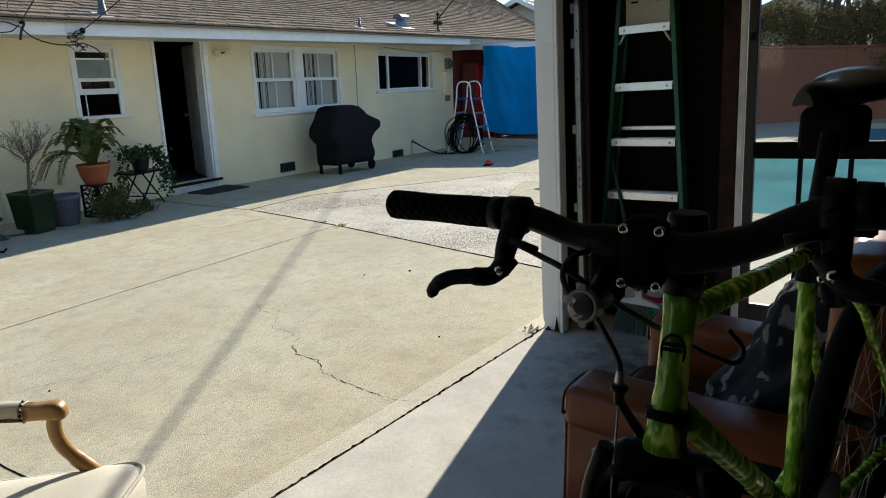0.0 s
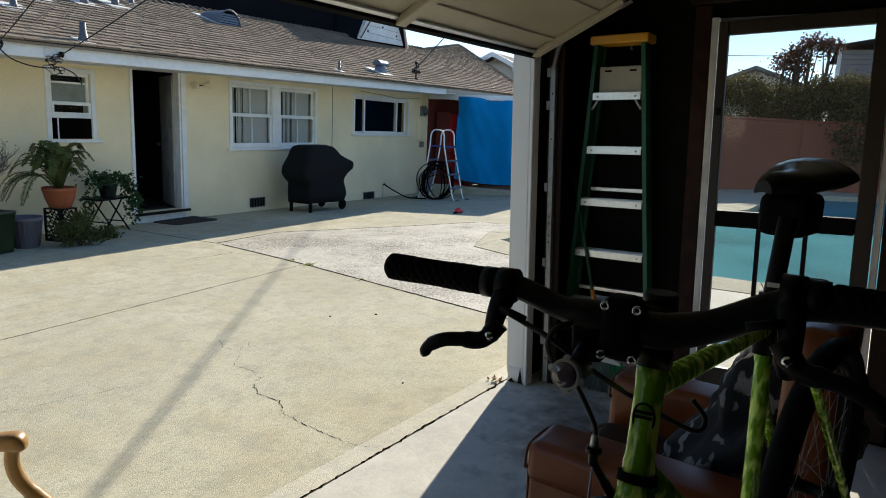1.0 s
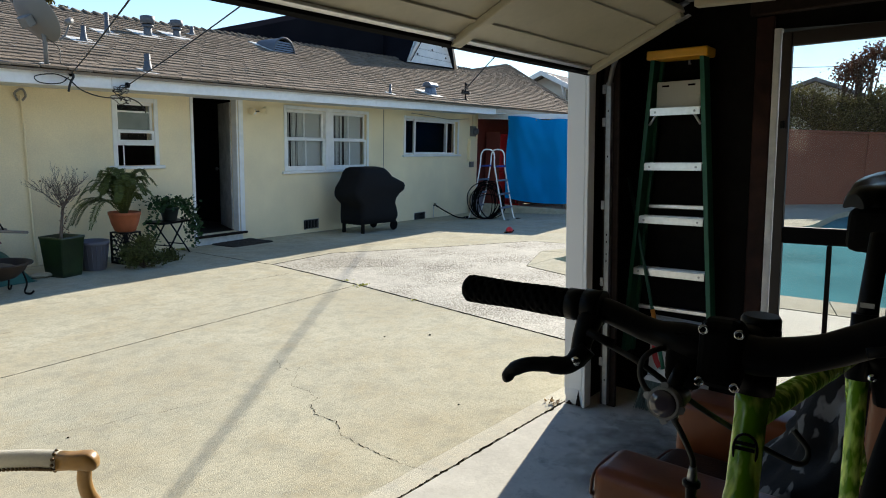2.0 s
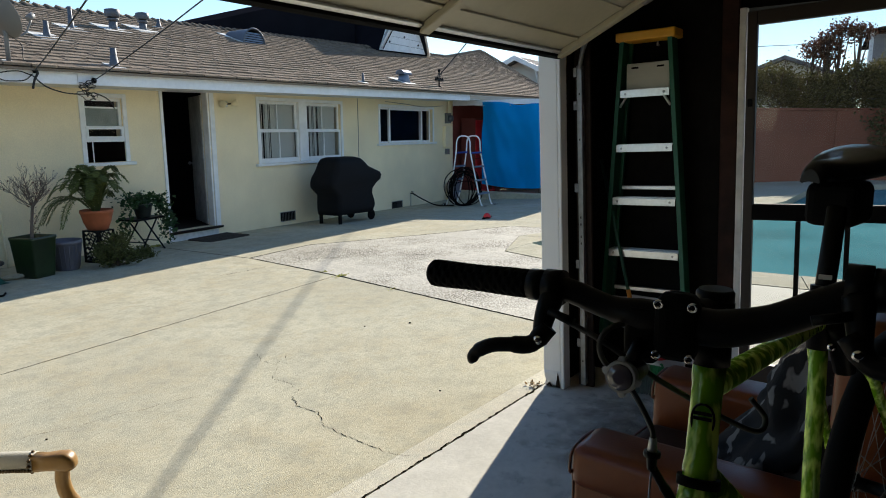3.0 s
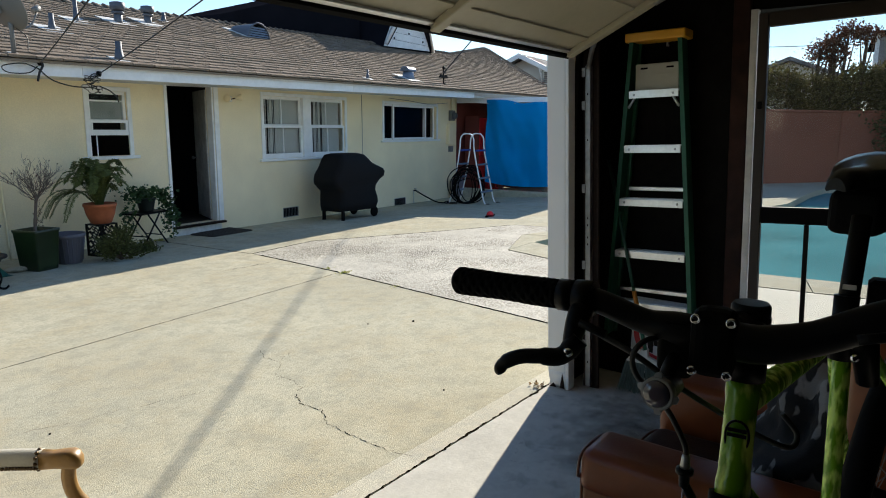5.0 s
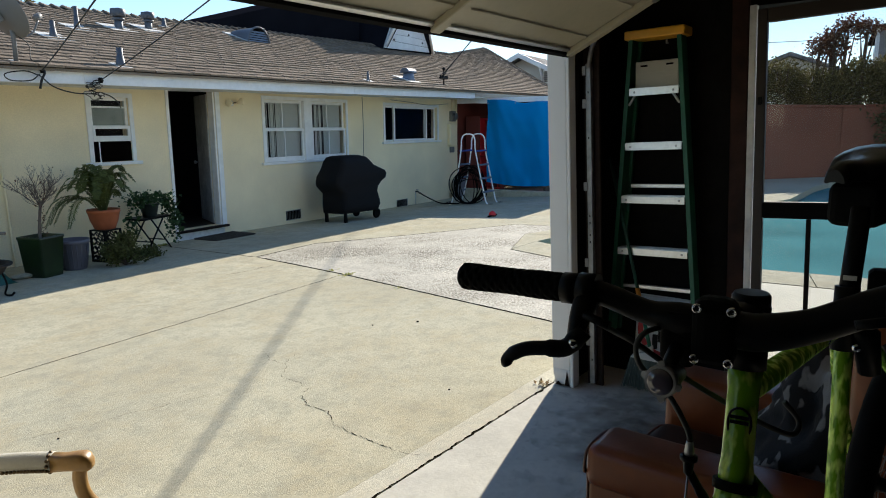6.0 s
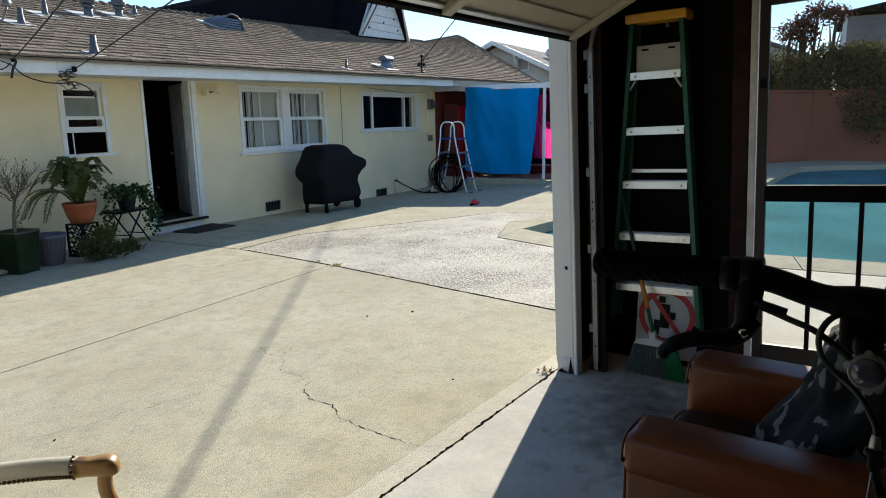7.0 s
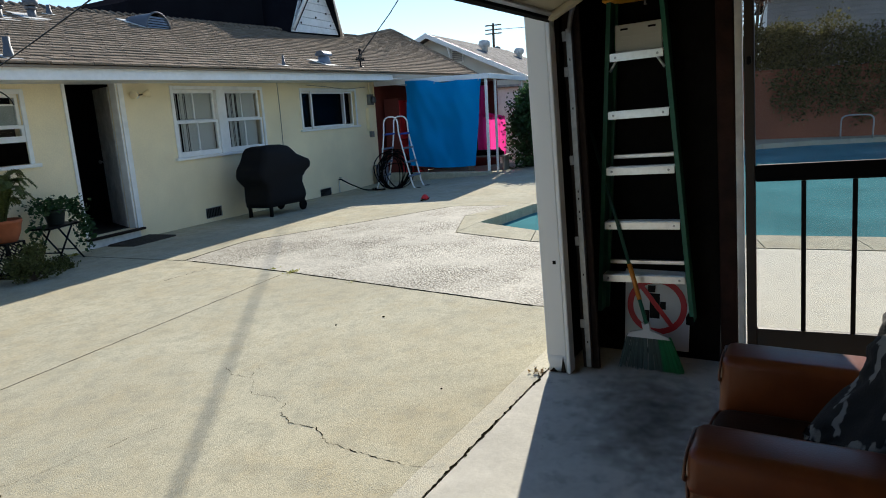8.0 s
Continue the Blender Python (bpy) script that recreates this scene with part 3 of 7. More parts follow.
rim = bmesh.ops.extrude_edge_only(bm, edges=[e for e in bm.edges if e.is_boundary])
for v in rim["geom"]:
    if isinstance(v, bmesh.types.BMVert):
        v.co.z -= 0.03
bm.faces.new([bm.verts.new(p) for p in ((-9, RIDGE_Y, roof_z(-9, RIDGE_Y)), (16.5, RIDGE_Y, roof_z(16.5, RIDGE_Y)), (16.5, 14, 2.4), (-9, 14, 2.4))])
bmesh.ops.triangulate(bm, faces=bm.faces[:])
bmesh.ops.recalc_face_normals(bm, faces=bm.faces[:])
roof = setting("roof", bm, M_SHINGLE, "weathered brown asphalt shingle roof of the house", "roof")


def frame_bars(bm, u0, v0, u1, v1, w, y0, y1, bottom=None):
    """A rectangular frame of four butted bars."""
    b = w if bottom is None else bottom
    box(bm, u0, y0, v0 + b, u0 + w, y1, v1 - w, 0.004)
    box(bm, u1 - w, y0, v0 + b, u1, y1, v1 - w, 0.004)
    box(bm, u0, y0, v1 - w, u1, y1, v1, 0.004)
    box(bm, u0, y0, v0, u1, y1, v0 + b, 0.004)
    return bm


def window(name, hole, label):
    ob = thing(name, pose(0, WALL, 0), label, "window", kind="structure")
    u0, v0, u1, v1 = hole
    bm = B()
    box(bm, u0 - 0.06, -0.02, v0, u0, 0.0, v1 + 0.06, 0.004)
    box(bm, u1, -0.02, v0, u1 + 0.06, 0.0, v1 + 0.06, 0.004)
    box(bm, u0, -0.02, v1, u1, 0.0, v1 + 0.06, 0.004)
    part("window_frame", bm, M_WHITE, ob)
    part("window_sill", box(B(), u0 - 0.12, -0.06, v0 - 0.045, u1 + 0.12, 0.10, v0 - 0.002, 0.006), M_WHITE, ob)
    return ob


def sash(ob, u0, v0, u1, v1, y, w=0.045, bars=(), bottom=None, name="sash"):
    s = part(name, frame_bars(B(), u0, v0, u1, v1, w, y, y + 0.035, bottom), M_WHITE, ob)
    for kind, at in bars:
        if kind == "v":
            part("glazing_bar", box(B(), at - 0.011, y + 0.005, v0 + w, at + 0.011, y + 0.03, v1 - w, 0.003), M_WHITE, s)
        else:
            part("glazing_bar", box(B(), u0 + w, y + 0.005, at - 0.011, u1 - w, y + 0.03, at + 0.011, 0.003), M_WHITE, s)
    g = part("pane", box(B(), u0 + w - 0.004, y + 0.015, v0 + w - 0.004, u1 - w + 0.004, y + 0.019, v1 - w + 0.004), M_GLASS, s)
    g.visible_shadow = False
    return s


def blind(name, u0, v0, u1, v1, y, n, label, rng, turned, gone=()):
    """Vertical strips of cloth, some of them drawn apart."""
    ob = thing(name, pose(0, WALL, 0), label, "blind")
    w = (u1 - u0) / n
    for k in range(n):
        if k in gone:
            continue
        a = radians(rng.uniform(24, 46) if k in turned else rng.uniform(-9, 2))
        c = u0 + (k + 0.5) * w
        bm = B()
        dx, dy = math.cos(a) * w * 0.54, math.sin(a) * w * 0.54
        box(bm, -w * 0.54, -0.002, v0, w * 0.54, 0.002, v1, m=Matrix.Translation((c, y + 0.032, 0)) @ Matrix.Rotation(a, 4, "Z"))
        part("strip", bm, M_BLIND, ob)
    part("head_rail", box(B(), u0, y, v1, u1, y + 0.05, v1 + 0.04, 0.005), M_WHITE, ob)
    return ob


rng = random.Random(4)
w0 = window("window_1", W0, "white framed window of the yellow house")
sash(w0, W0[0] + 0.002, W0[1], W0[2] - 0.002, W0[3], 0.05)
w1 = window("window_2", W1, "half open white sash window with faded shade")
sash(w1, W1[0] + 0.002, 1.55, W1[2] - 0.002, W1[3], 0.02, 0.04, [("h", 1.826)])
sash(w1, W1[0] + 0.004, 1.383, W1[2] - 0.004, 1.585, -0.016, 0.04, bottom=0.072)
part("screen_bar", box(B(), 1.745, -0.008, 1.115, 1.758, 0.0, 1.381), M_WHITE, w1)
w2 = window("window_3", W2, "pair of white sash windows with pale blinds")
part("mullion", box(B(), 5.70, -0.02, W2[1], 5.915, 0.1, W2[3] - 0.001, 0.005), M_WHITE, w2)
for a, b in ((W2[0] + 0.002, 5.698), (5.917, W2[2] - 0.002)):
    sash(w2, a, 1.505, b, W2[3], 0.045, 0.045, [("v", (a + b) / 2)])
    sash(w2, a, W2[1], b, 1.535, 0.005, 0.045, [("v", (a + b) / 2)], bottom=0.08)
blind("window_blind", 4.74, 0.985, 5.69, 1.96, 0.07, 16, "pale vertical blind, partly drawn, behind the window", rng, (0, 2, 3, 5))
blind("window_blind", 5.925, 0.985, 6.89, 1.96, 0.07, 16, "pale vertical blind, drawn back at one side, behind the window", rng, (0, 1, 2, 4, 6), (15,))
w3 = window("window_4", W3, "wide dark three part sliding window")
sash(w3, W3[0] + 0.002, W3[1], 8.68, W3[3], 0.06, 0.04)
sash(w3, 8.61, W3[1], 9.99, W3[3], 0.02, 0.05)
sash(w3, 9.94, W3[1], W3[2] - 0.002, W3[3], 0.06, 0.04)
g = part("insect_screen", box(B(), W1[0] + 0.003, 0.002, 1.12, W1[2] - 0.003, 0.004, 1.381), M_SCREEN, w1, "dark insect screen")
g.visible_shadow = False
part("shade", box(B(), W1[0] + 0.02, 0.048, 1.59, W1[2] - 0.02, 0.052, 1.82), M_SHADE, w1, "pale roller shade half drawn")

door = thing("door_1", pose(0, WALL, 0), "white house door standing open inwards", "door", kind="structure")
bm = B()
box(bm, DOOR[0] - 0.05, -0.02, -0.02, DOOR[0], 0.0, DOOR[3] + 0.05, 0.004)
box(bm, DOOR[2], -0.02, 0.03, DOOR[2] + 0.09, 0.0, DOOR[3] + 0.05, 0.004)
box(bm, DOOR[0], -0.02, DOOR[3], DOOR[2], 0.0, DOOR[3] + 0.05, 0.004)
box(bm, DOOR[2] - 0.03, 0.0, 0.05, DOOR[2], 0.12, DOOR[3], 0.004)
part("door_frame", bm, M_WHITE, door)
part("threshold", box(B(), DOOR[0] - 0.05, -0.07, 0.015, DOOR[2] + 0.10, 0.16, 0.049, 0.01), M_DARKWOOD, door, "worn dark wooden threshold")
part("riser", box(B(), DOOR[0] - 0.05, -0.012, -0.12, DOOR[2] + 0.04, -0.001, 0.014, 0.004), M_WHITE_OLD, door, "white painted riser")
leaf = part("door_leaf", box(B(), 0, -0.04, 0.06, 0.76, 0.0, 2.06, 0.004, m=Matrix.Translation((3.672, 0.17, 0)) @ Matrix.Rotation(radians(63), 4, "Z")), M_WHITE_OLD, door)
part("handle", lathe(B(), [(0.012, 0), (0.012, 0.03), (0.028, 0.045), (0.03, 0.06), (0.015, 0.075)], 14,
                     Matrix.Translation((3.672, 0.17, 0)) @ Matrix.Rotation(radians(63), 4, "Z") @ Matrix.Translation((0.7, 0.0, 1.0)) @ Matrix.Rotation(radians(-90), 4, "X")), M_STEEL, leaf)

# ---- the garage that the camera stands in ----
setting("floor", box(B(), -5.3, -6.2, -0.15, 0.62, 0.002, 0.0), M_SLAB, "smooth grey concrete garage floor, partly in sun", "floor", GARAGE)
# Stain patch also darkens the shaded floor around the blotches.
setting("oil_stain", box(B(), -0.8, -0.5, 0.0, 0.8, 0.5, 0.0025), M_OILSHADE, "blotchy oil stain on the garage floor, widened to deepen its shade", "stain", GARAGE @ pose(-0.42, -0.66, 0.0005, 0, 0, 18))
setting("floor_joint", box(B(), -8.8, -0.003, -0.06, 0.62, 0.019, -0.012), M_JOINT, "dark expansion joint between garage floor and driveway", "joint", GARAGE)
GD = (-1.82, 0.03, -0.85, 2.13)
setting("wall_side", pierced(B(), -6.2, -0.076, 0, 2.62, 0.46, 0.62, [GD], "x"), M_UNLITWALL, "boarded garage wall, coloured near black as if unlit", "wall", GARAGE)
setting("wall_back", box(B(), -5.3, -6.2, 0, 0.46, -6.08, 2.62), M_UNLITWALL, "back wall of the garage, coloured near black as if unlit", "wall", GARAGE)
setting("wall_left", box(B(), -5.42, -6.2, 0, -5.3, 0.0, 2.62), M_UNLITWALL, "left wall of the garage, coloured near black as if unlit", "wall", GARAGE)
setting("wall_jamb", box(B(), 0.082, -0.05, 0, 0.62, 0.0, 2.62), M_STUCCO, "stuccoed return beside the garage opening", "wall", GARAGE)
# Added lining covers the pale stucco; its colour gives the gap its shade.
setting("wall_jamb_inside", box(B(), 0.068, -0.0755, 0, 0.62, -0.0505, 2.62), M_UNLITWALL, "added lining of the garage front, coloured near black for shade", "wall", GARAGE)
setting("wall_header", box(B(), -5.3, -0.14, 2.16, 0.08, 0.0, 2.62), M_STUCCO, "header wall over the garage opening", "wall", GARAGE)
setting("ceiling", box(B(), -5.42, -6.2, 2.62, 0.62, 0.35, 2.75), M_CEIL, "boarded garage ceiling, coloured dark as if unlit", "ceiling", GARAGE)


# ---- garage fittings ----
def wpart(name, bm, mat, parent, label=""):
    """A part built in the place's own coordinates, hung under a thing."""
    top = parent
    m = Matrix.Identity(4)
    while top is not None:
        m = top.matrix_basis @ m
        top = top.parent
    bmesh.ops.transform(bm, matrix=m.inverted(), verts=bm.verts[:])
    return part(name, bm, mat, parent, label)


def garage_thing(name, x, y, z, rz, label, category, group=""):
    return thing(name, GARAGE @ pose(x, y, z, 0, 0, rz), label, category, group)


post = garage_thing("door_post", 0.022, -0.06, 0, 0, "peeling white wooden post with a rotten foot", "post")
post.matrix_world = post.matrix_world @ pose(0, 0, 0, -2.5)
bm = B()
box(bm, -0.04, -0.055, 0.1, 0.04, 0.058, 2.15, 0.006, 2)
loft(bm, [rounded(0.076, 0.108, 0.006, 0.012), rounded(0.07, 0.10, 0.006, 0.04), rounded(0.079, 0.112, 0.006, 0.07), rounded(0.079, 0.113, 0.006, 0.11)])
part("timber", bm, M_PEELING, post)
part("casing", box(B(), -0.043, -0.078, 0.0, 0.035, -0.056, 2.15, 0.004), M_PEELING, post)
part("latch_hole", box(B(), -0.0425, -0.03, 0.628, -0.039, -0.012, 0.648, 0.001), M_BLACK, post, "small dark hole")
for y0, w, h in ((-0.05, 0.03, 0.10), (0.0, 0.05, 0.03)):
    part("split", prism(B(), [(y0, 0.006), (y0 + w, 0.006), (y0 + w * 0.7, h * 0.55), (y0 + w * 0.45, h)], -0.0425, -0.0385, "x"), M_DARKWOOD, post, "dark rotten crack")

litter = garage_thing("leaf_litter", -0.1, 0.04, 0, 0, "small heap of dry brown leaves at the post", "leaves")
rg = random.Random(8)
ob = new("dry_leaves", leaf_mesh("dry_leaves", [((rg.uniform(0.0, 0.08), rg.uniform(-0.02, 0.05), rg.uniform(0.002, 0.02)), 0.005) for _ in range(34)], 0.011, material("dry leaf", (0.46, 0.34, 0.19), 0.9, random_tint=0.4, island=True), rg))
ob.parent = litter

track = garage_thing("door_track", 0.085, -0.212, 0, 0, "galvanised steel garage door track with brackets", "door track")
track.matrix_world = track.matrix_world @ pose(0, 0, 0, -2.8)
loop = [(-0.005, -0.014), (0.03, -0.014), (0.03, -0.011), (-0.002, -0.011), (-0.002, 0.011), (0.025, 0.011), (0.025, 0.014), (-0.005, 0.014)]
part("upright", loft(B(), [[(x, y, z) for x, y in loop] for z in (0.02, 1.86)], smooth=False), M_DARKSTEEL, track)
pts = arc([(0.0, 0.0, 1.84), (0.0, -0.04, 1.98), (0.0, -0.16, 2.12), (0.0, -0.4, 2.215), (0.0, -0.7, 2.235), (0.0, -3.2, 2.26)], 6)
part("curve", tube(B(), pts, 0.013, 6), M_DARKSTEEL, track)
for z in (0.25, 0.72, 1.16, 1.62, 1.80):
    bm = B()
    box(bm, -0.010, 0.012, z, -0.006, 0.035, z + 0.05, 0.002)
    tube(bm, [(-0.014, 0.025, z + 0.025), (-0.005, 0.025, z + 0.025)], 0.005, 8)
    part("bracket", bm, M_DARKSTEEL, track)
for z in (0.16, 0.55, 0.86, 0.90, 0.97, 1.01, 1.45, 1.70):
    part("slot", box(B(), -0.0065, -0.003, z, -0.0052, 0.003, z + 0.012), M_BLACK, track)
part("backing_board", box(B(), 0.031, -0.05, 0.0, 0.05, 0.045, 2.1, 0.003), M_DARKWOOD, track, "dark stained backing board")

gate = garage_thing("garage_door", -2.5, -0.06, 1.9, 0, "beige ribbed steel garage door rolled up overhead", "garage door")
S1 = Matrix.Rotation(math.atan2(0.27, -0.52) - math.pi, 4, "X")


def door_section(name, m, length, first=False):
    bm = B()
    box(bm, -2.47, -length, 0.012, 2.47, 0.0, 0.045, 0.003, m=m)
    s = part(name, bm, M_DOORPANEL, gate)
    for y in (-0.13, -0.37):
        part("rib", box(B(), -2.44, y * length / 0.5 - 0.016, 0.004, 2.44, y * length / 0.5 + 0.016, 0.0125, 0.004, m=m), M_DOORPANEL, s)
    for x in (-2.44, -1.3, -0.02, 1.26, 2.44):
        bm = B()
        box(bm, x - 0.03, -length + 0.01, -0.02, x + 0.03, -0.01, 0.011, 0.004, m=m)
        part("stile", bm, M_DOORPANEL, s)
        part("hinge", box(B(), x - 0.02, -length - 0.02, -0.026, x + 0.02, -length + 0.05, -0.021, 0.001, m=m), M_STEEL, s)
    if first:
        part("weather_seal", box(B(), -2.47, -0.02, -0.012, 2.47, 0.014, 0.05, 0.006, m=m), M_BLACK, s, "black rubber weather seal")
        part("retainer", box(B(), -2.47, -0.045, -0.002, 2.47, -0.021, 0.011, 0.002, m=m), M_ALU, s)


door_section("section", S1, 0.565, True)
door_section("section", pose(0, -0.545, 0.3), 0.5)
door_section("section", pose(0, -1.06, 0.305), 0.5)
door_section("section", pose(0, -1.575, 0.31), 0.5)

# side door
SD = GARAGE @ pose(0.40, -0.975, 0.0, -2.5, 0, 0)
sd = thing("door_2", SD, "dark brown door with dusty glass in the side wall", "door", kind="structure")
M_DOORMETAL = material("brown door paint", (0.026, 0.017, 0.011), 0.6, 0.0, grain=0.08, stain=0.2)
DW, DB, DT = 0.80, 0.06, 2.10
bm = B()
box(bm, -0.02, -0.075, DB, 0.02, -0.028, DT, 0.004)
box(bm, -0.02, -DW, DB, 0.02, -DW + 0.075, DT, 0.004)
box(bm, -0.019, -DW + 0.0755, DT - 0.07, 0.019, -0.0755, DT, 0.004)
box(bm, -0.019, -DW + 0.0755, DB, 0.019, -0.0755, 0.24, 0.004)
part("door_frame", bm, M_DOORMETAL, sd)
part("mid_rail", box(B(), -0.028, -DW + 0.076, 1.03, 0.022, -0.076, 1.115, 0.006), M_BLACK, sd, "black middle rail")
for k in range(3):
    y = -0.075 - (k + 1) * 0.22
    if y > -DW + 0.09:
        part("bar", box(B(), -0.026, y - 0.011, 0.241, -0.004, y + 0.011, 1.029, 0.003), M_BLACKSATIN, sd, "black upright bar")
g = part("pane", box(B(), 0.003, -DW + 0.07, 1.11, 0.008, -0.07, DT - 0.065), M_DIRTYGLASS, sd, "dusty tinted glass")
g.visible_shadow = False
g = part("pane", box(B(), 0.003, -DW + 0.07, 0.235, 0.008, -0.07, 1.035), M_DIRTYGLASS, sd, "dusty tinted glass")
g.visible_shadow = False
part("latch", box(B(), -0.035, -0.062, 1.62, -0.02, -0.040, 1.66, 0.003), M_BLACKSATIN, sd)
TILT = GARAGE @ pose(0, -0.975, 0) @ pose(0, 0, 0, -2.5) @ pose(0, 0.915, 0)
bm = B()
box(bm, 0.43, -0.893, 0.02, 0.458, -0.805, 2.2, 0.006)
setting("trim", bm, M_REDWOOD, "scuffed reddish wooden door casing", "casing", TILT)
bm = B()
box(bm, 0.39, -1.86, 0, 0.458, -1.755, 2.2, 0.006)
box(bm, 0.39, -1.86, 2.205, 0.458, -0.78, 2.32, 0.006)
setting("trim_far", bm, M_DARKWOOD, "dark stained wooden door casing", "casing", TILT)
bm = B()
box(bm, 0.412, -0.932, 0.03, 0.459, -0.897, 2.13, 0.003)
box(bm, 0.395, -1.75, 0.03, 0.459, -1.72, 2.13, 0.003)
setting("trim_jamb", bm, M_WHITE_OLD, "worn white door jamb", "jamb", TILT)


def stepladder():
    ob = garage_thing("stepladder", 0.36, -0.463, 0.258, 0, "green fibreglass stepladder with aluminium steps hung folded", "ladder")
    ob.matrix_world = ob.matrix_world @ pose(0, 0, 0, -2.0)
    H = 1.79

    def half(z):
        return 0.250 - 0.071 * z
    for s in (1, -1):
        bm = B()
        loft(bm, [[(-0.045, s * (half(z) - 0.003), z), (0.045, s * (half(z) - 0.003), z), (0.045, s * (half(z) + 0.02), z), (-0.045, s * (half(z) + 0.02), z)] for z in (0.0, H - 0.05)], smooth=False)
        part("front_rail", bm, M_GREENFG, ob)
        bm = B()
        loft(bm, [[(0.046, s * (half(z) - 0.02), z), (0.075, s * (half(z) - 0.02), z), (0.075, s * (half(z) + 0.012), z), (0.046, s * (half(z) + 0.012), z)] for z in (0.03, H - 0.05)], smooth=False)
        part("rear_rail", bm, M_GREENFG, ob)
        part("foot", box(B(), -0.05, s * half(0) - 0.016, -0.02, 0.05, s * half(0) + 0.024, 0.03, 0.004), M_BLACK, ob, "black rubber foot")
        part("brace", tube(B(), [(-0.04, s * (half(1.44) - 0.004), 1.38), (-0.04, s * (half(1.44) - 0.05), 1.45)], 0.007, 6), M_ALU, ob)
    for k in range(5):
        z = 0.25 + 0.305 * k
        w = half(z) - 0.006
        st = part("step", box(B(), -0.044, -w, z - 0.002, 0.044, w, z + 0.002), M_ALU, ob)
        part("front_lip", box(B(), -0.05, -w, z - 0.038, -0.0445, w, z + 0.003, 0.001), M_ALU, st)
        for j in range(5):
            part("tread_rib", box(B(), -0.034 + 0.016 * j, -w, z + 0.0022, -0.030 + 0.016 * j, w, z + 0.006), M_ALU, st)
        for s in (1, -1):
            part("rivet", lathe(B(), [(0.007, 0), (0.006, 0.003), (0.003, 0.004)], 8, Matrix.Translation((-0.0505, s * (w - 0.03), z - 0.018)) @ Matrix.Rotation(radians(-90), 4, "Y")), M_STEEL, st)
    for z in (0.309, 0.917, 1.525):
        part("rear_brace", box(B(), 0.048, -half(z) + 0.02, z - 0.012, 0.072, half(z) - 0.02, z + 0.012, 0.003), M_ALU, ob)
    part("top_cap", box(B(), -0.06, -0.168, H - 0.05, 0.085, 0.168, H, 0.008, 2), M_YELLOW, ob, "yellow plastic top cap")
    tray = part("pail_shelf", box(B(), -0.02, -0.13, H - 0.32, -0.008, 0.115, H - 0.17, 0.004), material("shelf plastic", (0.50, 0.49, 0.42), 0.5, stain=0.2), ob, "beige folding pail shelf")
    for s in (-0.075, 0.07):
        part("slot", box(B(), -0.022, s - 0.025, H - 0.20, -0.0202, s + 0.015, H - 0.19), M_BLACK, tray)
    for k in range(4):
        part("shelf_rib", box(B(), -0.023, -0.12, H - 0.30 + 0.022 * k, -0.0202, 0.105, H - 0.294 + 0.022 * k), tray.data.materials[0], tray)
    return ob


stepladder()
hook = garage_thing("ladder_hook", 0.458, -0.43, 1.98, 0, "steel wall hook carrying the ladder", "hook")
part("hook_arm", tube(B(), [(0, 0, 0.0), (-0.01, 0, 0.0), (-0.02, 0, -0.005), (-0.02, 0, 0.03)], 0.006, 8), M_STEEL, hook)

sign = garage_thing("prohibition_sign", 0.425, -0.50, 0.0, 0, "square white prohibition sign with a red ring", "sign")
sign.matrix_world = sign.matrix_world @ Matrix.Scale(1.14, 4)
T = Matrix.Rotation(radians(3), 4, "Y")
part("plate", box(B(), 0, -0.165, 0.04, 0.008, 0.155, 0.45, 0.003, m=T), M_SIGNWHITE, sign)
bm = B()
n = 40
for r0, r1 in ((0.118, 0.148),):
    ring = [(bm.verts.new((-0.002, -0.005 + r0 * math.cos(a), 0.265 + r0 * math.sin(a))), bm.verts.new((-0.002, -0.005 + r1 * math.cos(a), 0.265 + r1 * math.sin(a)))) for a in (2 * math.pi * k / n for k in range(n))]
    for k in range(n):
        (a, b), (c, d) = ring[k], ring[(k + 1) % n]
        bm.faces.new((a, b, d, c))
bmesh.ops.transform(bm, matrix=T, verts=bm.verts[:])
part("ring", bm, M_SIGNRED, sign, "red ring")
part("slash", box(B(), -0.004, -0.012, -0.13, -0.0035, 0.012, 0.13, m=T @ Matrix.Translation((0, -0.005, 0.265)) @ Matrix.Rotation(radians(-38), 4, "X")), M_SIGNRED, sign, "red slanting bar")
bm = B()
box(bm, -0.003, -0.02, 0.20, -0.0025, 0.03, 0.33, 0.0)
box(bm, -0.003, 0.005, 0.335, -0.0025, 0.04, 0.37, 0.0)
box(bm, -0.003, -0.05, 0.25, -0.0025, -0.021, 0.29, 0.0)
box(bm, -0.003, 0.031, 0.16, -0.0025, 0.06, 0.24, 0.0)
bmesh.ops.transform(bm, matrix=T, verts=bm.verts[:])
part("symbol", bm, M_BLACKSATIN, sign, "plain black symbol")

broom = garage_thing("broom", 0.2, -0.505, 0, 0, "angled broom with grey and green bristles leaning upside up", "broom")
bm = B()
prism(bm, [(0.11, 0.19), (0.095, 0.215), (0.02, 0.235), (0.03, 0.275), (0.01, 0.265), (-0.01, 0.28), (-0.015, 0.235), (-0.11, 0.205), (-0.125, 0.19)], -0.014, 0.014, "x")
part("head", bm, material("broom head plastic", (0.60, 0.60, 0.58), 0.5, stain=0.15), broom, "white plastic broom head")
rb = random.Random(3)
for tone, lo, hi, mat in (("grey", -0.06, 0.11, material("grey bristle", (0.10, 0.14, 0.13), 0.7, random_tint=0.3, island=True)), ("green", -0.125, -0.055, material("green bristle", (0.02, 0.22, 0.07), 0.6, random_tint=0.3, island=True))):
    bm = B()
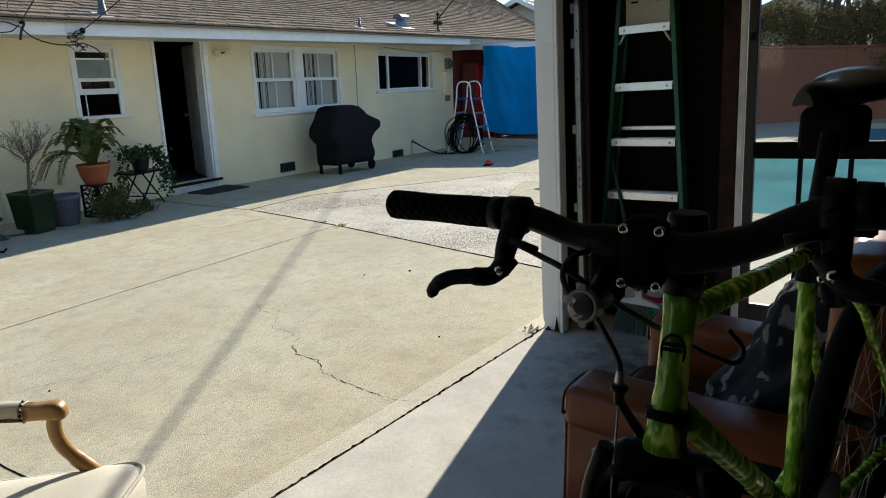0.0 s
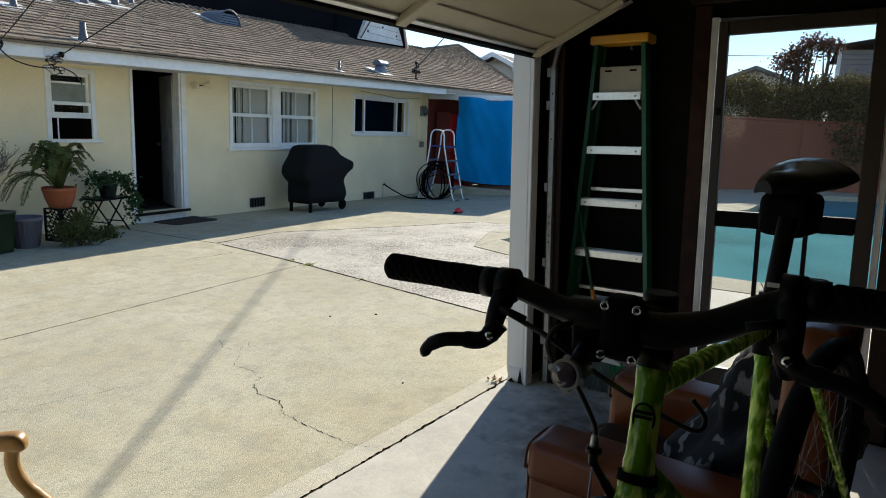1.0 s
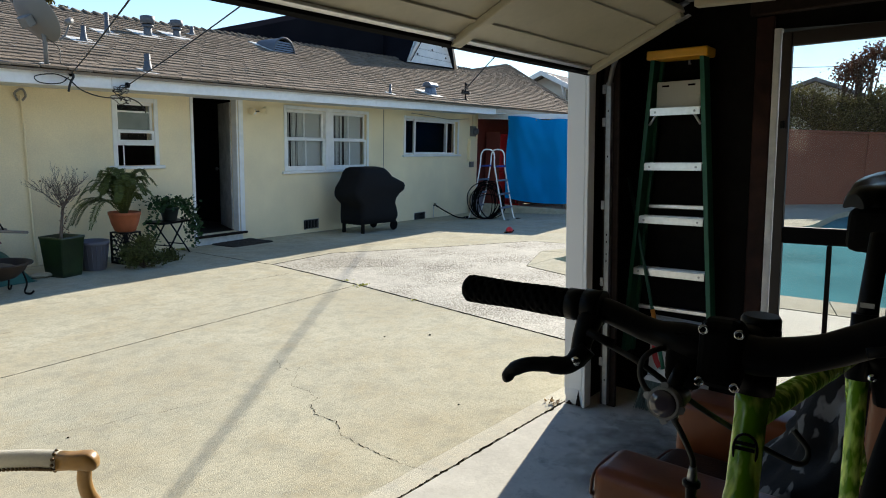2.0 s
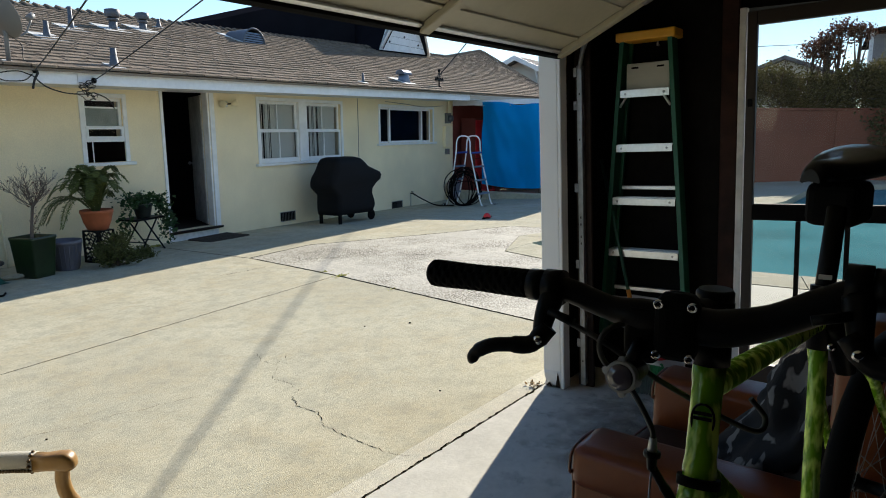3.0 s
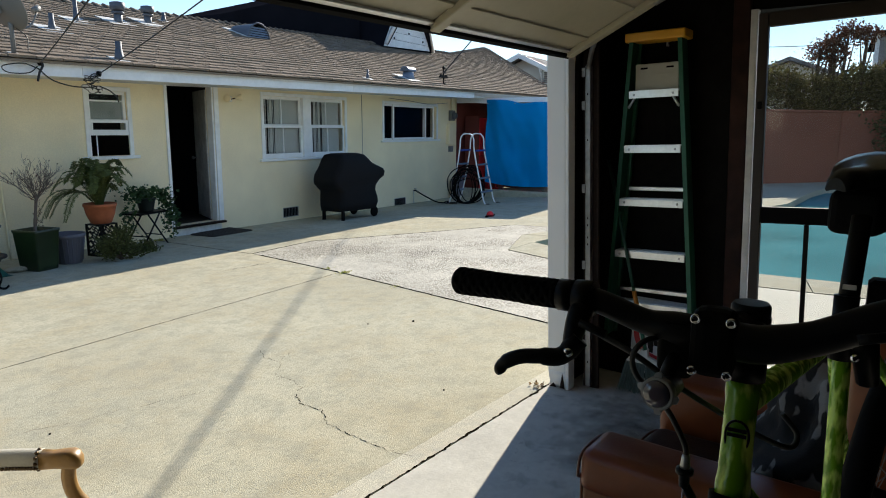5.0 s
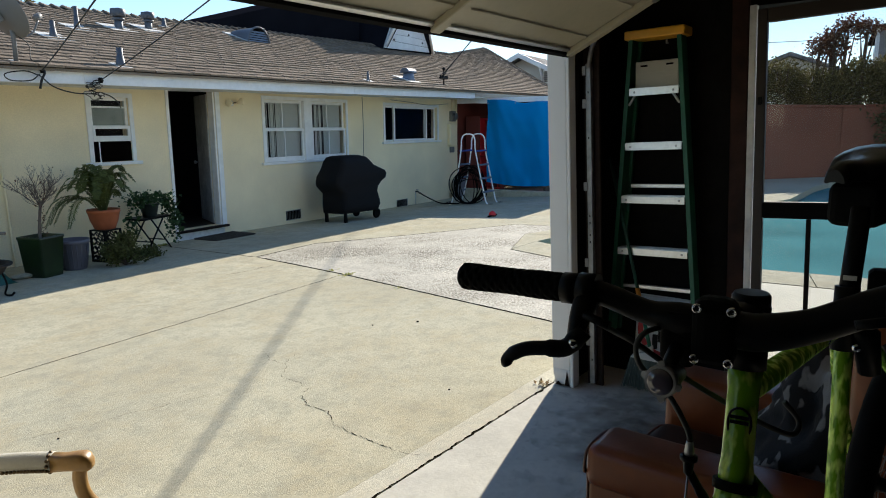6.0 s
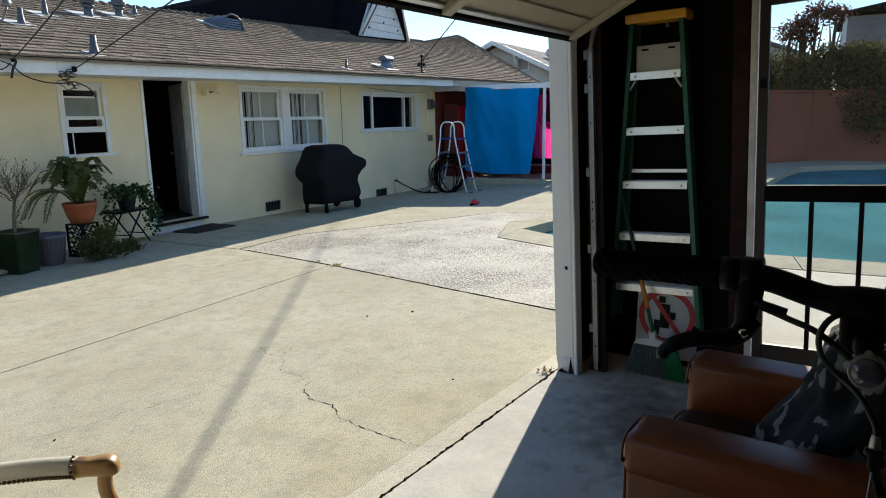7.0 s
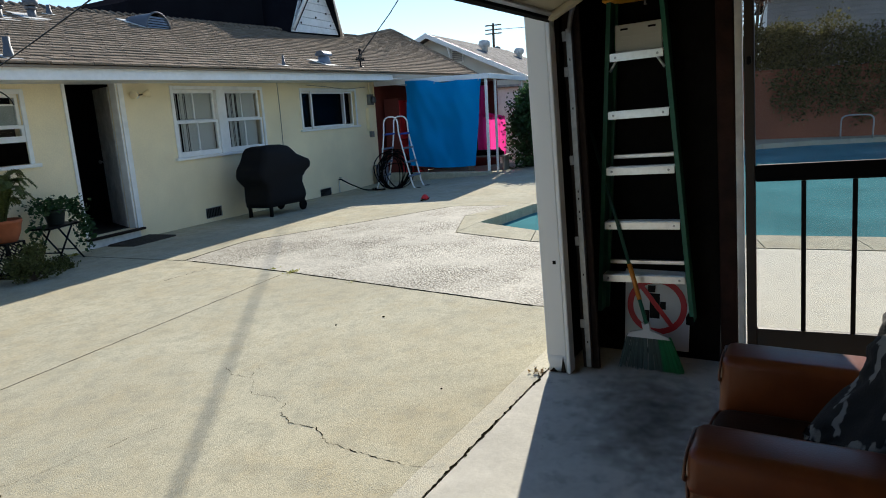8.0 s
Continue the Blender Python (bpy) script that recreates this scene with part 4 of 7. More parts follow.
    for _ in range(230):
        y = rb.uniform(lo, hi)
        x = rb.uniform(-0.012, 0.012)
        fan = 0.02 + y * 1.5 - 0.03
        tube(bm, [(x, y, 0.20), (x * 1.6 + rb.uniform(-0.008, 0.008), fan + rb.uniform(-0.006, 0.006), rb.uniform(0.002, 0.012))], 0.0022, 3, False)
    part("bristles", bm, mat, broom, tone + " bristles")
p0, p1 = Vector((0, 0.005, 0.27)), Vector((0.2, 0.37, 1.33))
part("handle", tube(B(), [p0, p0.lerp(p1, 0.12)], 0.011, 10), M_GREENFG, broom)
part("grip_sleeve", tube(B(), [p0.lerp(p1, 0.12), p0.lerp(p1, 0.3)], 0.013, 10), material("orange sleeve", (0.55, 0.20, 0.02), 0.5), broom, "orange sleeve")
part("upper_handle", tube(B(), [p0.lerp(p1, 0.3), p1], 0.010, 10), material("dark green handle", (0.01, 0.06, 0.04), 0.5), broom)


def leather_armchair():
    ob = garage_thing("leather_armchair", -1.375, -1.385, 0, 0, "worn tan leather armchair with padded arms", "armchair")

    def pad(x0, x1, y0, y1, z0, z1, r, seg=4):
        bm = B()
        box(bm, x0, y0, z0, x1, y1, z1, r, seg)
        for f in bm.faces:
            f.smooth = True
        return bm
    for s, x in ((-1, -0.335), (1, 0.335)):
        a = part("arm", pad(x - 0.095, x + 0.095, -0.36, 0.355, 0.50 if s < 0 else 0.40, 0.632, 0.035), M_LEATHER, ob)
        part("arm_panel", pad(x - 0.086, x + 0.086, -0.36, 0.345, 0.06, 0.53, 0.018, 2), M_LEATHER, ob)
        for y in (0.347,):
            part("piping", tube(B(), arc([(x - 0.075, y, 0.08), (x - 0.075, y, 0.51), (x - 0.085, y + 0.008, 0.545), (x - 0.07, y + 0.004, 0.613), (x + 0.07, y + 0.004, 0.613), (x + 0.085, y + 0.008, 0.545), (x + 0.075, y, 0.51), (x + 0.075, y, 0.08)], 5), 0.0045, 6), M_LEATHER_DK, a)
        for y in (-0.3, 0.3):
            part("foot", lathe(B(), [(0.018, 0.0), (0.024, 0.06)], 12, Matrix.Translation((x, y, 0))), M_DARKWOOD, ob)
    # Cushion uses the shaded leather copy instead of the chair's own tan.
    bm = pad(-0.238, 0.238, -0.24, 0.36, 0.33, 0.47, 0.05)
    c = part("seat_cushion", bm, M_LEATHER_SHADED, ob, "worn seat cushion, coloured dark for the shade between the arms")
    part("piping", tube(B(), arc([(-0.225, 0.30, 0.44), (-0.2, 0.352, 0.45), (0.0, 0.36, 0.452), (0.2, 0.352, 0.45), (0.225, 0.30, 0.44)], 5), 0.005, 6), M_LEATHER_DK, c)
    part("seat_base", pad(-0.22, 0.22, -0.3, 0.33, 0.06, 0.325, 0.01, 1), M_LEATHER, ob)
    part("backrest", pad(-0.30, 0.30, -0.40, -0.255, 0.3, 1.07, 0.05), M_LEATHER, ob)
    return ob


leather_armchair()

jacket = garage_thing("camouflage_jacket", -1.30, -1.66, 0.47, 0, "crumpled dark camouflage jacket thrown over the armchair", "jacket")
bm = B()
bmesh.ops.create_icosphere(bm, subdivisions=5, radius=1.0)
for v in bm.verts:
    p = v.co.copy()
    f = 1 + 0.22 * noise.noise(p * 2.1) + 0.10 * noise.noise(p * 5.3) + 0.05 * noise.noise(p * 11)
    v.co = Vector((p.x * 0.21, p.y * 0.20, max(p.z, -0.6) * 0.33)) * f + Vector((0, 0.05 + 0.26 * max(0.0, -p.z) - 0.06 * max(0.0, p.z), 0.19))
    v.co.z = max(v.co.z, 0.004)
for f in bm.faces:
    f.smooth = True
part("cloth", bm, M_CAMO, jacket)
bm = B()
bmesh.ops.create_icosphere(bm, subdivisions=4, radius=1.0)
for v in bm.verts:
    p = v.co.copy()
    f = 1 + 0.25 * noise.noise(p * 2.6 + Vector((5, 0, 0))) + 0.08 * noise.noise(p * 7)
    v.co = Vector((p.x * 0.09, p.y * 0.13, p.z * 0.075)) * f + Vector((0.02, 0.16, 0.08))
    v.co.z = max(v.co.z, 0.004)
for f in bm.faces:
    f.smooth = True
part("sleeve", bm, M_CAMO, jacket)


def cream_chair():
    ob = thing("french_armchair", GARAGE @ pose(-3.075, -0.165, 0, 0, 0, -46), "cream upholstered armchair with carved honey oak arms", "armchair")

    def soft(bm, mat, name, parent=ob, label=""):
        for f in bm.faces:
            f.smooth = True
        return part(name, bm, mat, parent, label)
    out = [(-0.27, -0.25), (-0.27, 0.25), (-0.1, 0.29), (0.14, 0.312), (0.22, 0.316), (0.28, 0.337), (0.335, 0.335), (0.362, 0.29), (0.352, 0.17), (0.355, 0.0), (0.352, -0.17), (0.362, -0.29), (0.335, -0.335), (0.28, -0.337), (0.22, -0.316), (0.14, -0.312), (-0.1, -0.29)]
    loops = []
    for k, z in ((0.97, 0.38), (1.0, 0.40), (1.01, 0.465), (0.99, 0.49), (0.93, 0.507), (0.7, 0.52), (0.3, 0.527)):
        loops.append([(x * k, y * k, z) for x, y in out])
    seat = soft(loft(B(), loops), M_CREAM, "seat")
    part("piping", tube(B(), arc([(x * 1.0, y * 1.0, 0.491) for x, y in out + out[:1]], 4), 0.006, 6), M_CREAM, seat)
    part("seat_rail", loft(B(), [[(x * 0.96, y * 0.96, z) for x, y in out] for z in (0.31, 0.378)], smooth=False), M_OAK, ob)
    prof = [(-0.25, 0.46), (-0.285, 0.60), (-0.295, 0.8), (-0.275, 0.93), (-0.19, 1.0), (0, 1.02), (0.19, 1.0), (0.275, 0.93), (0.295, 0.8), (0.285, 0.60), (0.25, 0.46)]
    loops = []
    for k, x in ((0.9, -0.055), (1.0, -0.07), (1.02, -0.11), (1.0, -0.15), (0.9, -0.17)):
        loops.append([(x - (z - 0.46) * 0.17, y * k, 0.74 + (z - 0.74) * k) for y, z in prof])
    back = soft(loft(B(), loops), M_CREAM, "backrest")
    part("piping", tube(B(), arc([(-0.067 - (z - 0.46) * 0.17, y * 1.0, z) for y, z in prof], 4), 0.006, 6), M_CREAM, back)
    for s in (1, -1):
        y = s * 0.30
        line = arc([(-0.27, y * 0.98, 0.660), (-0.12, y * 1.0, 0.682), (0.01, y * 1.01, 0.688), (0.10, y * 1.01, 0.685)], 6)
        arm = part("arm_pad", tube(B(), line, 0.027, 12, True, 0.9), M_CREAM, ob, "cream padded armrest")
        for f in arm.data.polygons:
            f.use_smooth = True
        k = 0
        for i in range(len(line) - 1):
            for j in (0, 1):
                q = line[i].lerp(line[i + 1], j / 2)
                part("nail", lathe(B(), [(0.0055, 0), (0.004, 0.0035), (0.001, 0.0045)], 6, Matrix.Translation((q.x, q.y - s * 0.026, q.z - 0.012)) @ Matrix.Rotation(radians(90 * s), 4, "X")), M_BRASS, arm)
        for a in range(7):
            t = radians(-100 + a * 33)
            part("nail", lathe(B(), [(0.0055, 0), (0.004, 0.0035), (0.001, 0.0045)], 6, Matrix.Translation((0.095, y * 1.01 - s * 0.026 * math.cos(t), 0.685 + 0.025 * math.sin(t))) @ Matrix.Rotation(radians(90 * s), 4, "X")), M_BRASS, arm)
        knuckle = loft(B(), [[(x, y * 1.01 + w * u, z + h * v) for u, v in ((-1, -0.5), (-0.85, -0.85), (-0.5, -1), (0.5, -1), (0.85, -0.85), (1, -0.5), (1, 0.5), (0.85, 0.85), (0.5, 1), (-0.5, 1), (-0.85, 0.85), (-1, 0.5))] for x, z, w, h in ((0.098, 0.684, 0.021, 0.023), (0.130, 0.683, 0.020, 0.021), (0.158, 0.684, 0.022, 0.023), (0.176, 0.683, 0.023, 0.024), (0.188, 0.680, 0.021, 0.020), (0.195, 0.677, 0.015, 0.013), (0.197, 0.676, 0.005, 0.004))])
        part("arm_knuckle", knuckle, M_OAK, ob, "carved oak arm end")
        part("arm_post", tube(B(), arc([(0.165, y * 1.01, 0.675), (0.160, y * 1.01, 0.630), (0.170, y * 1.01, 0.585), (0.200, y * 1.02, 0.54), (0.242, y * 1.02, 0.49), (0.255, y * 1.0, 0.43)], 5), [0.019] * 5 + [0.0185] * 10 + [0.021] * 10 + [0.027], 8, True, 0.85), M_OAK, ob, "curved oak arm support")
        part("front_leg", tube(B(), arc([(0.27, s * 0.27, 0.38), (0.30, s * 0.285, 0.26), (0.285, s * 0.28, 0.12), (0.30, s * 0.29, 0.0)], 5), [0.034] * 5 + [0.028] * 5 + [0.017] * 5 + [0.02], 12), M_OAK, ob)
        part("back_leg", tube(B(), [(-0.22, s * 0.21, 0.38), (-0.25, s * 0.22, 0.15), (-0.30, s * 0.23, 0.0)], [0.026, 0.02, 0.016], 10), M_OAK, ob)
    return ob


cream_chair()


# ---- the bicycle and its work stand ----
SHIFT = Vector((-0.037, -0.019, -0.012))


def bicycle():
    ob = thing("bicycle", pose(-2.55, -1.365, 0.5), "green bicycle with black flat handlebar and lamp held in a stand", "bicycle")
    K = Vector((0.961, -0.277, 0.0))   # from head tube to seat tube
    SIDE = Vector((0.277, 0.961, 0.0))
    HT, HB = Vector((-2.942, -1.269, 1.304)), Vector((-2.975, -1.270, 1.200))
    ST, BBK = Vector((-2.450, -1.3595, 1.275)), Vector((-2.486, -1.3725, 0.82))
    AXR, AXF = Vector((-2.13, -1.478, 0.83)), Vector((-3.02, -1.235, 0.80))
    bar_y = -1.253

    def side(s):
        return lambda x, dy, z: (x + s * 0.075 * dy, bar_y + s * dy, z)
    left, right = side(1), side(-1)
    ln = [left(-2.985, 0.0, 1.351), left(-2.985, 0.03, 1.351), left(-2.985, 0.07, 1.355), left(-2.985, 0.115, 1.367), left(-2.988, 0.15, 1.3685), left(-2.99, 0.268, 1.367)]
    rn = [right(-2.985, 0.0, 1.351), right(-2.985, 0.03, 1.351), right(-2.985, 0.07, 1.364), right(-2.985, 0.115, 1.388), right(-2.988, 0.15, 1.398), right(-2.99, 0.262, 1.402)]
    bar = wpart("handlebar", tube(B(), arc(ln[::-1] + rn[1:], 6), [0.0118] * 18 + [0.0118, 0.0125, 0.014, 0.0155, 0.0165, 0.0168] + [0.017] * 12 + [0.0168, 0.0168, 0.0165, 0.016, 0.0155, 0.015] + [0.0145] * 19, 16), M_BLACKSATIN, ob)
    for s, f in ((1, left), (-1, right)):
        lift = 0.0 if s > 0 else 0.0325
        a, b = Vector(f(-2.988, 0.148, 1.3685 + lift)), Vector(f(-2.99, 0.275, 1.367 + lift))
        d = (b - a).normalized()
        u = d.orthogonal().normalized()
        w = d.cross(u)
        loops = []
        n, m = 110, 54
        for i in range(n + 1):
            t = i / n
            r0 = 0.0130 + 0.0004 * math.sin(t * 9)
            if t > 0.95:
                r0 *= math.sqrt(max(0.1, 1 - ((t - 0.95) / 0.052) ** 2))
            ring = []
            for k in range(m):
                h = 0.0015 if 0.05 < t < 0.95 and min(abs((k / 9 + i / 9) % 1 - 0.5), abs((k / 9 - i / 9) % 1 - 0.5)) < 0.17 else 0.0
                an = 2 * math.pi * k / m
                ring.append(a.lerp(b, t) + (u * math.cos(an) + w * math.sin(an)) * (r0 + h))
            loops.append(ring)
        g = wpart("grip", loft(B(), loops), M_BLACK, bar, "knurled black rubber grip")
        wpart("grip_collar", tube(B(), [a - d * 0.012, a + d * 0.004], 0.0158, 18), M_BLACKSATIN, bar)
        c = a - d * 0.022
        lev = wpart("brake_lever", tube(B(), [c - d * 0.009, c + d * 0.009], 0.0172, 18), M_BLACKSATIN, ob, "black brake lever")
        wpart("lever_body", tube(B(), arc([c + Vector((-0.008, 0, -0.008)), c + Vector((-0.022, s * 0.002, -0.026)), c + Vector((-0.03, s * 0.004, -0.05))], 5), [0.012, 0.012, 0.0115, 0.011, 0.0105, 0.010, 0.0095, 0.009, 0.0085, 0.008, 0.0075], 10), M_BLACKSATIN, lev)
        blade = arc([c + Vector((-0.026, s * -0.004, -0.033)), c + Vector((-0.034, s * 0.010, -0.050)), c + Vector((-0.040, s * 0.029, -0.052)), c + Vector((-0.043, s * 0.048, -0.055)), c + Vector((-0.044, s * 0.064, -0.064)), c + Vector((-0.044, s * 0.071, -0.076))], 5)
        wpart("lever_blade", tube(B(), blade, [0.0098] * 4 + [0.0088] * 6 + [0.0074] * 10 + [0.0062] * 4 + [0.0048, 0.003], 10), M_BLACKSATIN, lev)
        wpart("pivot_bolt", lathe(B(), [(0.0045, 0), (0.0045, 0.004), (0.002, 0.0045)], 10, Matrix.Translation(c + Vector((-0.036, s * 0.002, -0.044))) @ Matrix.Rotation(radians(-90), 4, "Y")), M_CHROME, lev)
        wpart("adjuster", tube(B(), [c + Vector((-0.026, -s * 0.004, -0.018)), c + Vector((-0.03, -s * 0.03, -0.024))], 0.0042, 8), M_BLACKSATIN, lev)
    # stem
    stem = wpart("stem", tube(B(), arc([(-2.975, bar_y, 1.351), (-2.96, -1.258, 1.350), (HT.x, HT.y, 1.346)], 4), [0.0185] * 9, 14, True, 1.1), M_BLACKSATIN, ob)
    bm = B()
    box(bm, -3.009, -1.2655, 1.319, -2.976, -1.2275, 1.380, 0.012, 3)
    wpart("faceplate", bm, M_BLACK, stem)
    for y in (-0.014, 0.014):
        for z in (1.3265, 1.372):
            wpart("bolt", lathe(B(), [(0.0042, 0), (0.0042, 0.0035), (0.0026, 0.0037), (0.0024, 0.001)], 12, Matrix.Translation((-3.009, -1.247 + y, z)) @ Matrix.Rotation(radians(-90), 4, "Y")), M_CHROME, stem, "bright socket bolt")
    wpart("steerer_clamp", tube(B(), [(HT.x + 0.002, HT.y, 1.324), (HT.x + 0.006, HT.y, 1.362)], 0.0180, 20), M_BLACKSATIN, stem)
    wpart("top_cap", tube(B(), [(HT.x + 0.006, HT.y, 1.362), (HT.x + 0.007, HT.y, 1.371), (HT.x + 0.007, HT.y, 1.374)], [0.0172, 0.0172, 0.015], 20), M_BLACKSATIN, stem)
    wpart("spacer", tube(B(), [(HT.x, HT.y, 1.303), (HT.x + 0.002, HT.y, 1.326)], 0.0180, 20), M_BLACKSATIN, ob)
    # frame
    frame_ob = wpart("head_tube", tube(B(), [HT, HT.lerp(HB, 0.12), HT.lerp(HB, 0.2), HT.lerp(HB, 0.8), HT.lerp(HB, 0.88), HB], [0.0152, 0.0152, 0.0140, 0.0140, 0.0152, 0.0152], 24), M_FRAMEGREEN, ob, "mottled bright green head tube")
    bm = B()
    cN = HT.lerp(HB, 0.45)
    ringp = [cN + Vector((0, 0, 0)) + Vector((-0.0145 * math.cos(0.55 * math.sin(a)), -0.0145 * math.sin(0.75 * math.sin(a)), 0.0155 * math.cos(a))) for a in (2 * math.pi * k / 24 for k in range(25))]
    wpart("badge_ring", tube(bm, ringp, 0.0012, 5), M_BLACKSATIN, frame_ob, "plain dark ring badge")
    for dz in (-0.022, 0.0, 0.005):
        wpart("badge_bar", box(B(), cN.x - 0.0150, cN.y - 0.008, cN.z + dz, cN.x - 0.0136, cN.y + 0.008, cN.z + dz + 0.003), M_BLACKSATIN, frame_ob)
    wpart("top_tube", tube(B(), [HT.lerp(HB, 0.22), ST - Vector((0, 0, 0.045))], [0.0130, 0.0118], 18), M_FRAMEGREEN, ob)
    wpart("down_tube", tube(B(), [HT.lerp(HB, 0.92), BBK], [0.0135, 0.018], 18), M_FRAMEGREEN, ob)
    wpart("seat_tube", tube(B(), [ST, BBK], 0.0128, 18), M_FRAMEGREEN, ob, "mottled bright green seat tube")
    wpart("bottom_bracket", tube(B(), [BBK - SIDE * 0.035, BBK + SIDE * 0.035], 0.021, 16), M_FRAMEGREEN, ob)
    for s in (1, -1):
        wpart("seat_stay", tube(B(), [ST + SIDE * 0.014 * s - Vector((0, 0, 0.03)), ST.lerp(AXR, 0.35) + SIDE * 0.045 * s, AXR + SIDE * 0.065 * s], 0.0085, 10), M_FRAMEGREEN, ob)
        wpart("chain_stay", tube(B(), [BBK + SIDE * 0.03 * s, AXR + SIDE * 0.065 * s], 0.010, 10), M_FRAMEGREEN, ob)
        wpart("fork_leg", tube(B(), [HB + Vector((-0.008, s * 0.05, -0.055)), HB.lerp(AXF, 0.5) + Vector((0.0, s * 0.054, 0)), AXF + Vector((0, s * 0.052, 0))], [0.0155, 0.014, 0.010], 12), M_BLACKSATIN, ob)
        arm = wpart("brake_arm", tube(B(), arc([HB + Vector((-0.045, s * 0.045, -0.12)), HB + Vector((-0.052, s * 0.052, -0.07)), HB + Vector((-0.05, s * 0.04, -0.015))], 5), [0.011] * 5 + [0.009] * 5 + [0.007], 8), M_BLACKSATIN, ob, "black rim brake arm")
        wpart("brake_pad", box(B(), -0.03, -0.006, -0.006, 0.03, 0.006, 0.006, 0.003, 1, Matrix.Translation(HB + Vector((-0.03, s * 0.024, -0.085)))), M_BLACK, arm)
        wpart("pivot", lathe(B(), [(0.007, 0), (0.007, 0.006), (0.003, 0.007)], 10, Matrix.Translation(HB + Vector((-0.057, s * 0.047, -0.11))) @ Matrix.Rotation(radians(-90), 4, "Y")), M_CHROME, arm)
    wpart("fork_crown", tube(B(), [HB + Vector((-0.008, -0.058, -0.065)), HB + Vector((-0.008, -0.03, -0.048)), HB + Vector((-0.008, 0.03, -0.048)), HB + Vector((-0.008, 0.058, -0.065))], [0.017, 0.02, 0.02, 0.017], 14), M_BLACKSATIN, ob)
    wpart("crown_race", tube(B(), [HB + Vector((-0.003, 0, -0.030)), HB + Vector((-0.005, 0, -0.048))], 0.0205, 24), M_BLACKSATIN, ob, "black headset ring")
    wpart("lower_lug", tube(B(), [HB, HB + Vector((-0.002, 0, -0.012)), HB + Vector((-0.004, 0, -0.032))], [0.0165, 0.0175, 0.0205], 20), M_FRAMEGREEN, ob)
    wpart("tube_band", tube(B(), [HT.lerp(HB, 0.97), HT.lerp(HB, 1.05)], 0.0195, 20), M_BLACK, ob)

    def wheel(c, ax):
        ax = Vector(ax).normalized()
        u = Vector((0, 0, 1))
        v = ax.cross(u).normalized()
        R = 0.315
        loops_t, loops_r = [], []
        n = 56
        bm_t, bm_r = B(), B()
        for bm, rad, rr, seg in ((bm_t, R - 0.024, 0.024, 10), (bm_r, R - 0.052, 0.011, 6)):
            rings = []
            for k in range(n):
                a = 2 * math.pi * k / n
                d = u * math.cos(a) + v * math.sin(a)
                rings.append([bm.verts.new(c + d * (rad + rr * math.cos(b)) + ax * rr * math.sin(b)) for b in (2 * math.pi * j / seg for j in range(seg))])
            for k in range(n):
                p, q = rings[k], rings[(k + 1) % n]
                for j in range(seg):
                    f = bm.faces.new((p[j], p[(j + 1) % seg], q[(j + 1) % seg], q[j]))
                    f.smooth = True
            bmesh.ops.recalc_face_normals(bm, faces=bm.faces[:])
        w = wpart("wheel", tube(B(), [c - ax * 0.05, c - ax * 0.028, c - ax * 0.022, c + ax * 0.022, c + ax * 0.028, c + ax * 0.05], [0.007, 0.022, 0.013, 0.013, 0.022, 0.007], 14), M_BLACKSATIN, ob)
        wpart("tyre", bm_t, M_BLACK, w, "black rubber tyre")
        wpart("rim", bm_r, M_BLACKSATIN, w)
        for k in range(28):
            a = 2 * math.pi * k / 28
            d = u * math.cos(a) + v * math.sin(a)
            t2 = u * math.cos(a + 0.9 * (1 if k % 4 < 2 else -1)) + v * math.sin(a + 0.9 * (1 if k % 4 < 2 else -1))
            wpart("spoke", tube(B(), [c + t2 * 0.021 + ax * (0.026 if k % 2 else -0.026), c + d * (R - 0.06)], 0.001, 4, False), M_DARKSTEEL, w)
    wheel(AXF, (0.05, 1, 0))
    wheel(AXR, SIDE)
    # cranks
    for s in (1, -1):
        end = BBK + SIDE * 0.055 * s + K * (0.15 * s) + Vector((0, 0, -0.06 * s))
        cr = wpart("crank", tube(B(), [BBK + SIDE * 0.045 * s, end], [0.013, 0.009], 8), M_BLACKSATIN, ob)
        wpart("pedal", box(B(), -0.045, -0.045, -0.012, 0.045, 0.045, 0.012, 0.004, 1, Matrix.Translation(end + SIDE * 0.055 * s)), M_BLACK, cr)
    wpart("chainring", tube(B(), [BBK - SIDE * 0.046, BBK - SIDE * 0.042], 0.085, 32), M_BLACKSATIN, ob)
    # seat
    top = Vector((-2.395, -1.369, 1.40))
    post_ob = wpart("seat_post", tube(B(), [ST - Vector((0.01, 0, 0.04)), top], 0.0142, 16), M_BLACKSATIN, ob)
    wpart("post_print", box(B(), -0.0155, -0.009, 0, -0.0135, 0.009, 0.007, m=Matrix.Translation(ST.lerp(top, 0.18))), M_SIGNWHITE, post_ob, "plain pale print")
    wpart("seat_clamp", tube(B(), [ST - Vector((0.006, 0.001, 0.085)), ST + Vector((0.002, 0, 0.012))], 0.0172, 18), M_BLACKSATIN, ob)
    wpart("clamp_bolt", lathe(B(), [(0.007, 0), (0.006, 0.004), (0.003, 0.006)], 12, Matrix.Translation(ST + Vector((-0.022, -0.018, -0.075))) @ Matrix.Rotation(radians(-90), 4, "Y")), M_CHROME, ob, "bright bolt head")
    wpart("clamp_lug", tube(B(), [ST + Vector((0.0, -0.012, -0.045)), ST + Vector((0.0, -0.03, -0.06)), ST + Vector((0.01, -0.04, -0.12))], [0.018, 0.02, 0.016], 10), M_BLACKSATIN, ob)
    loops = []
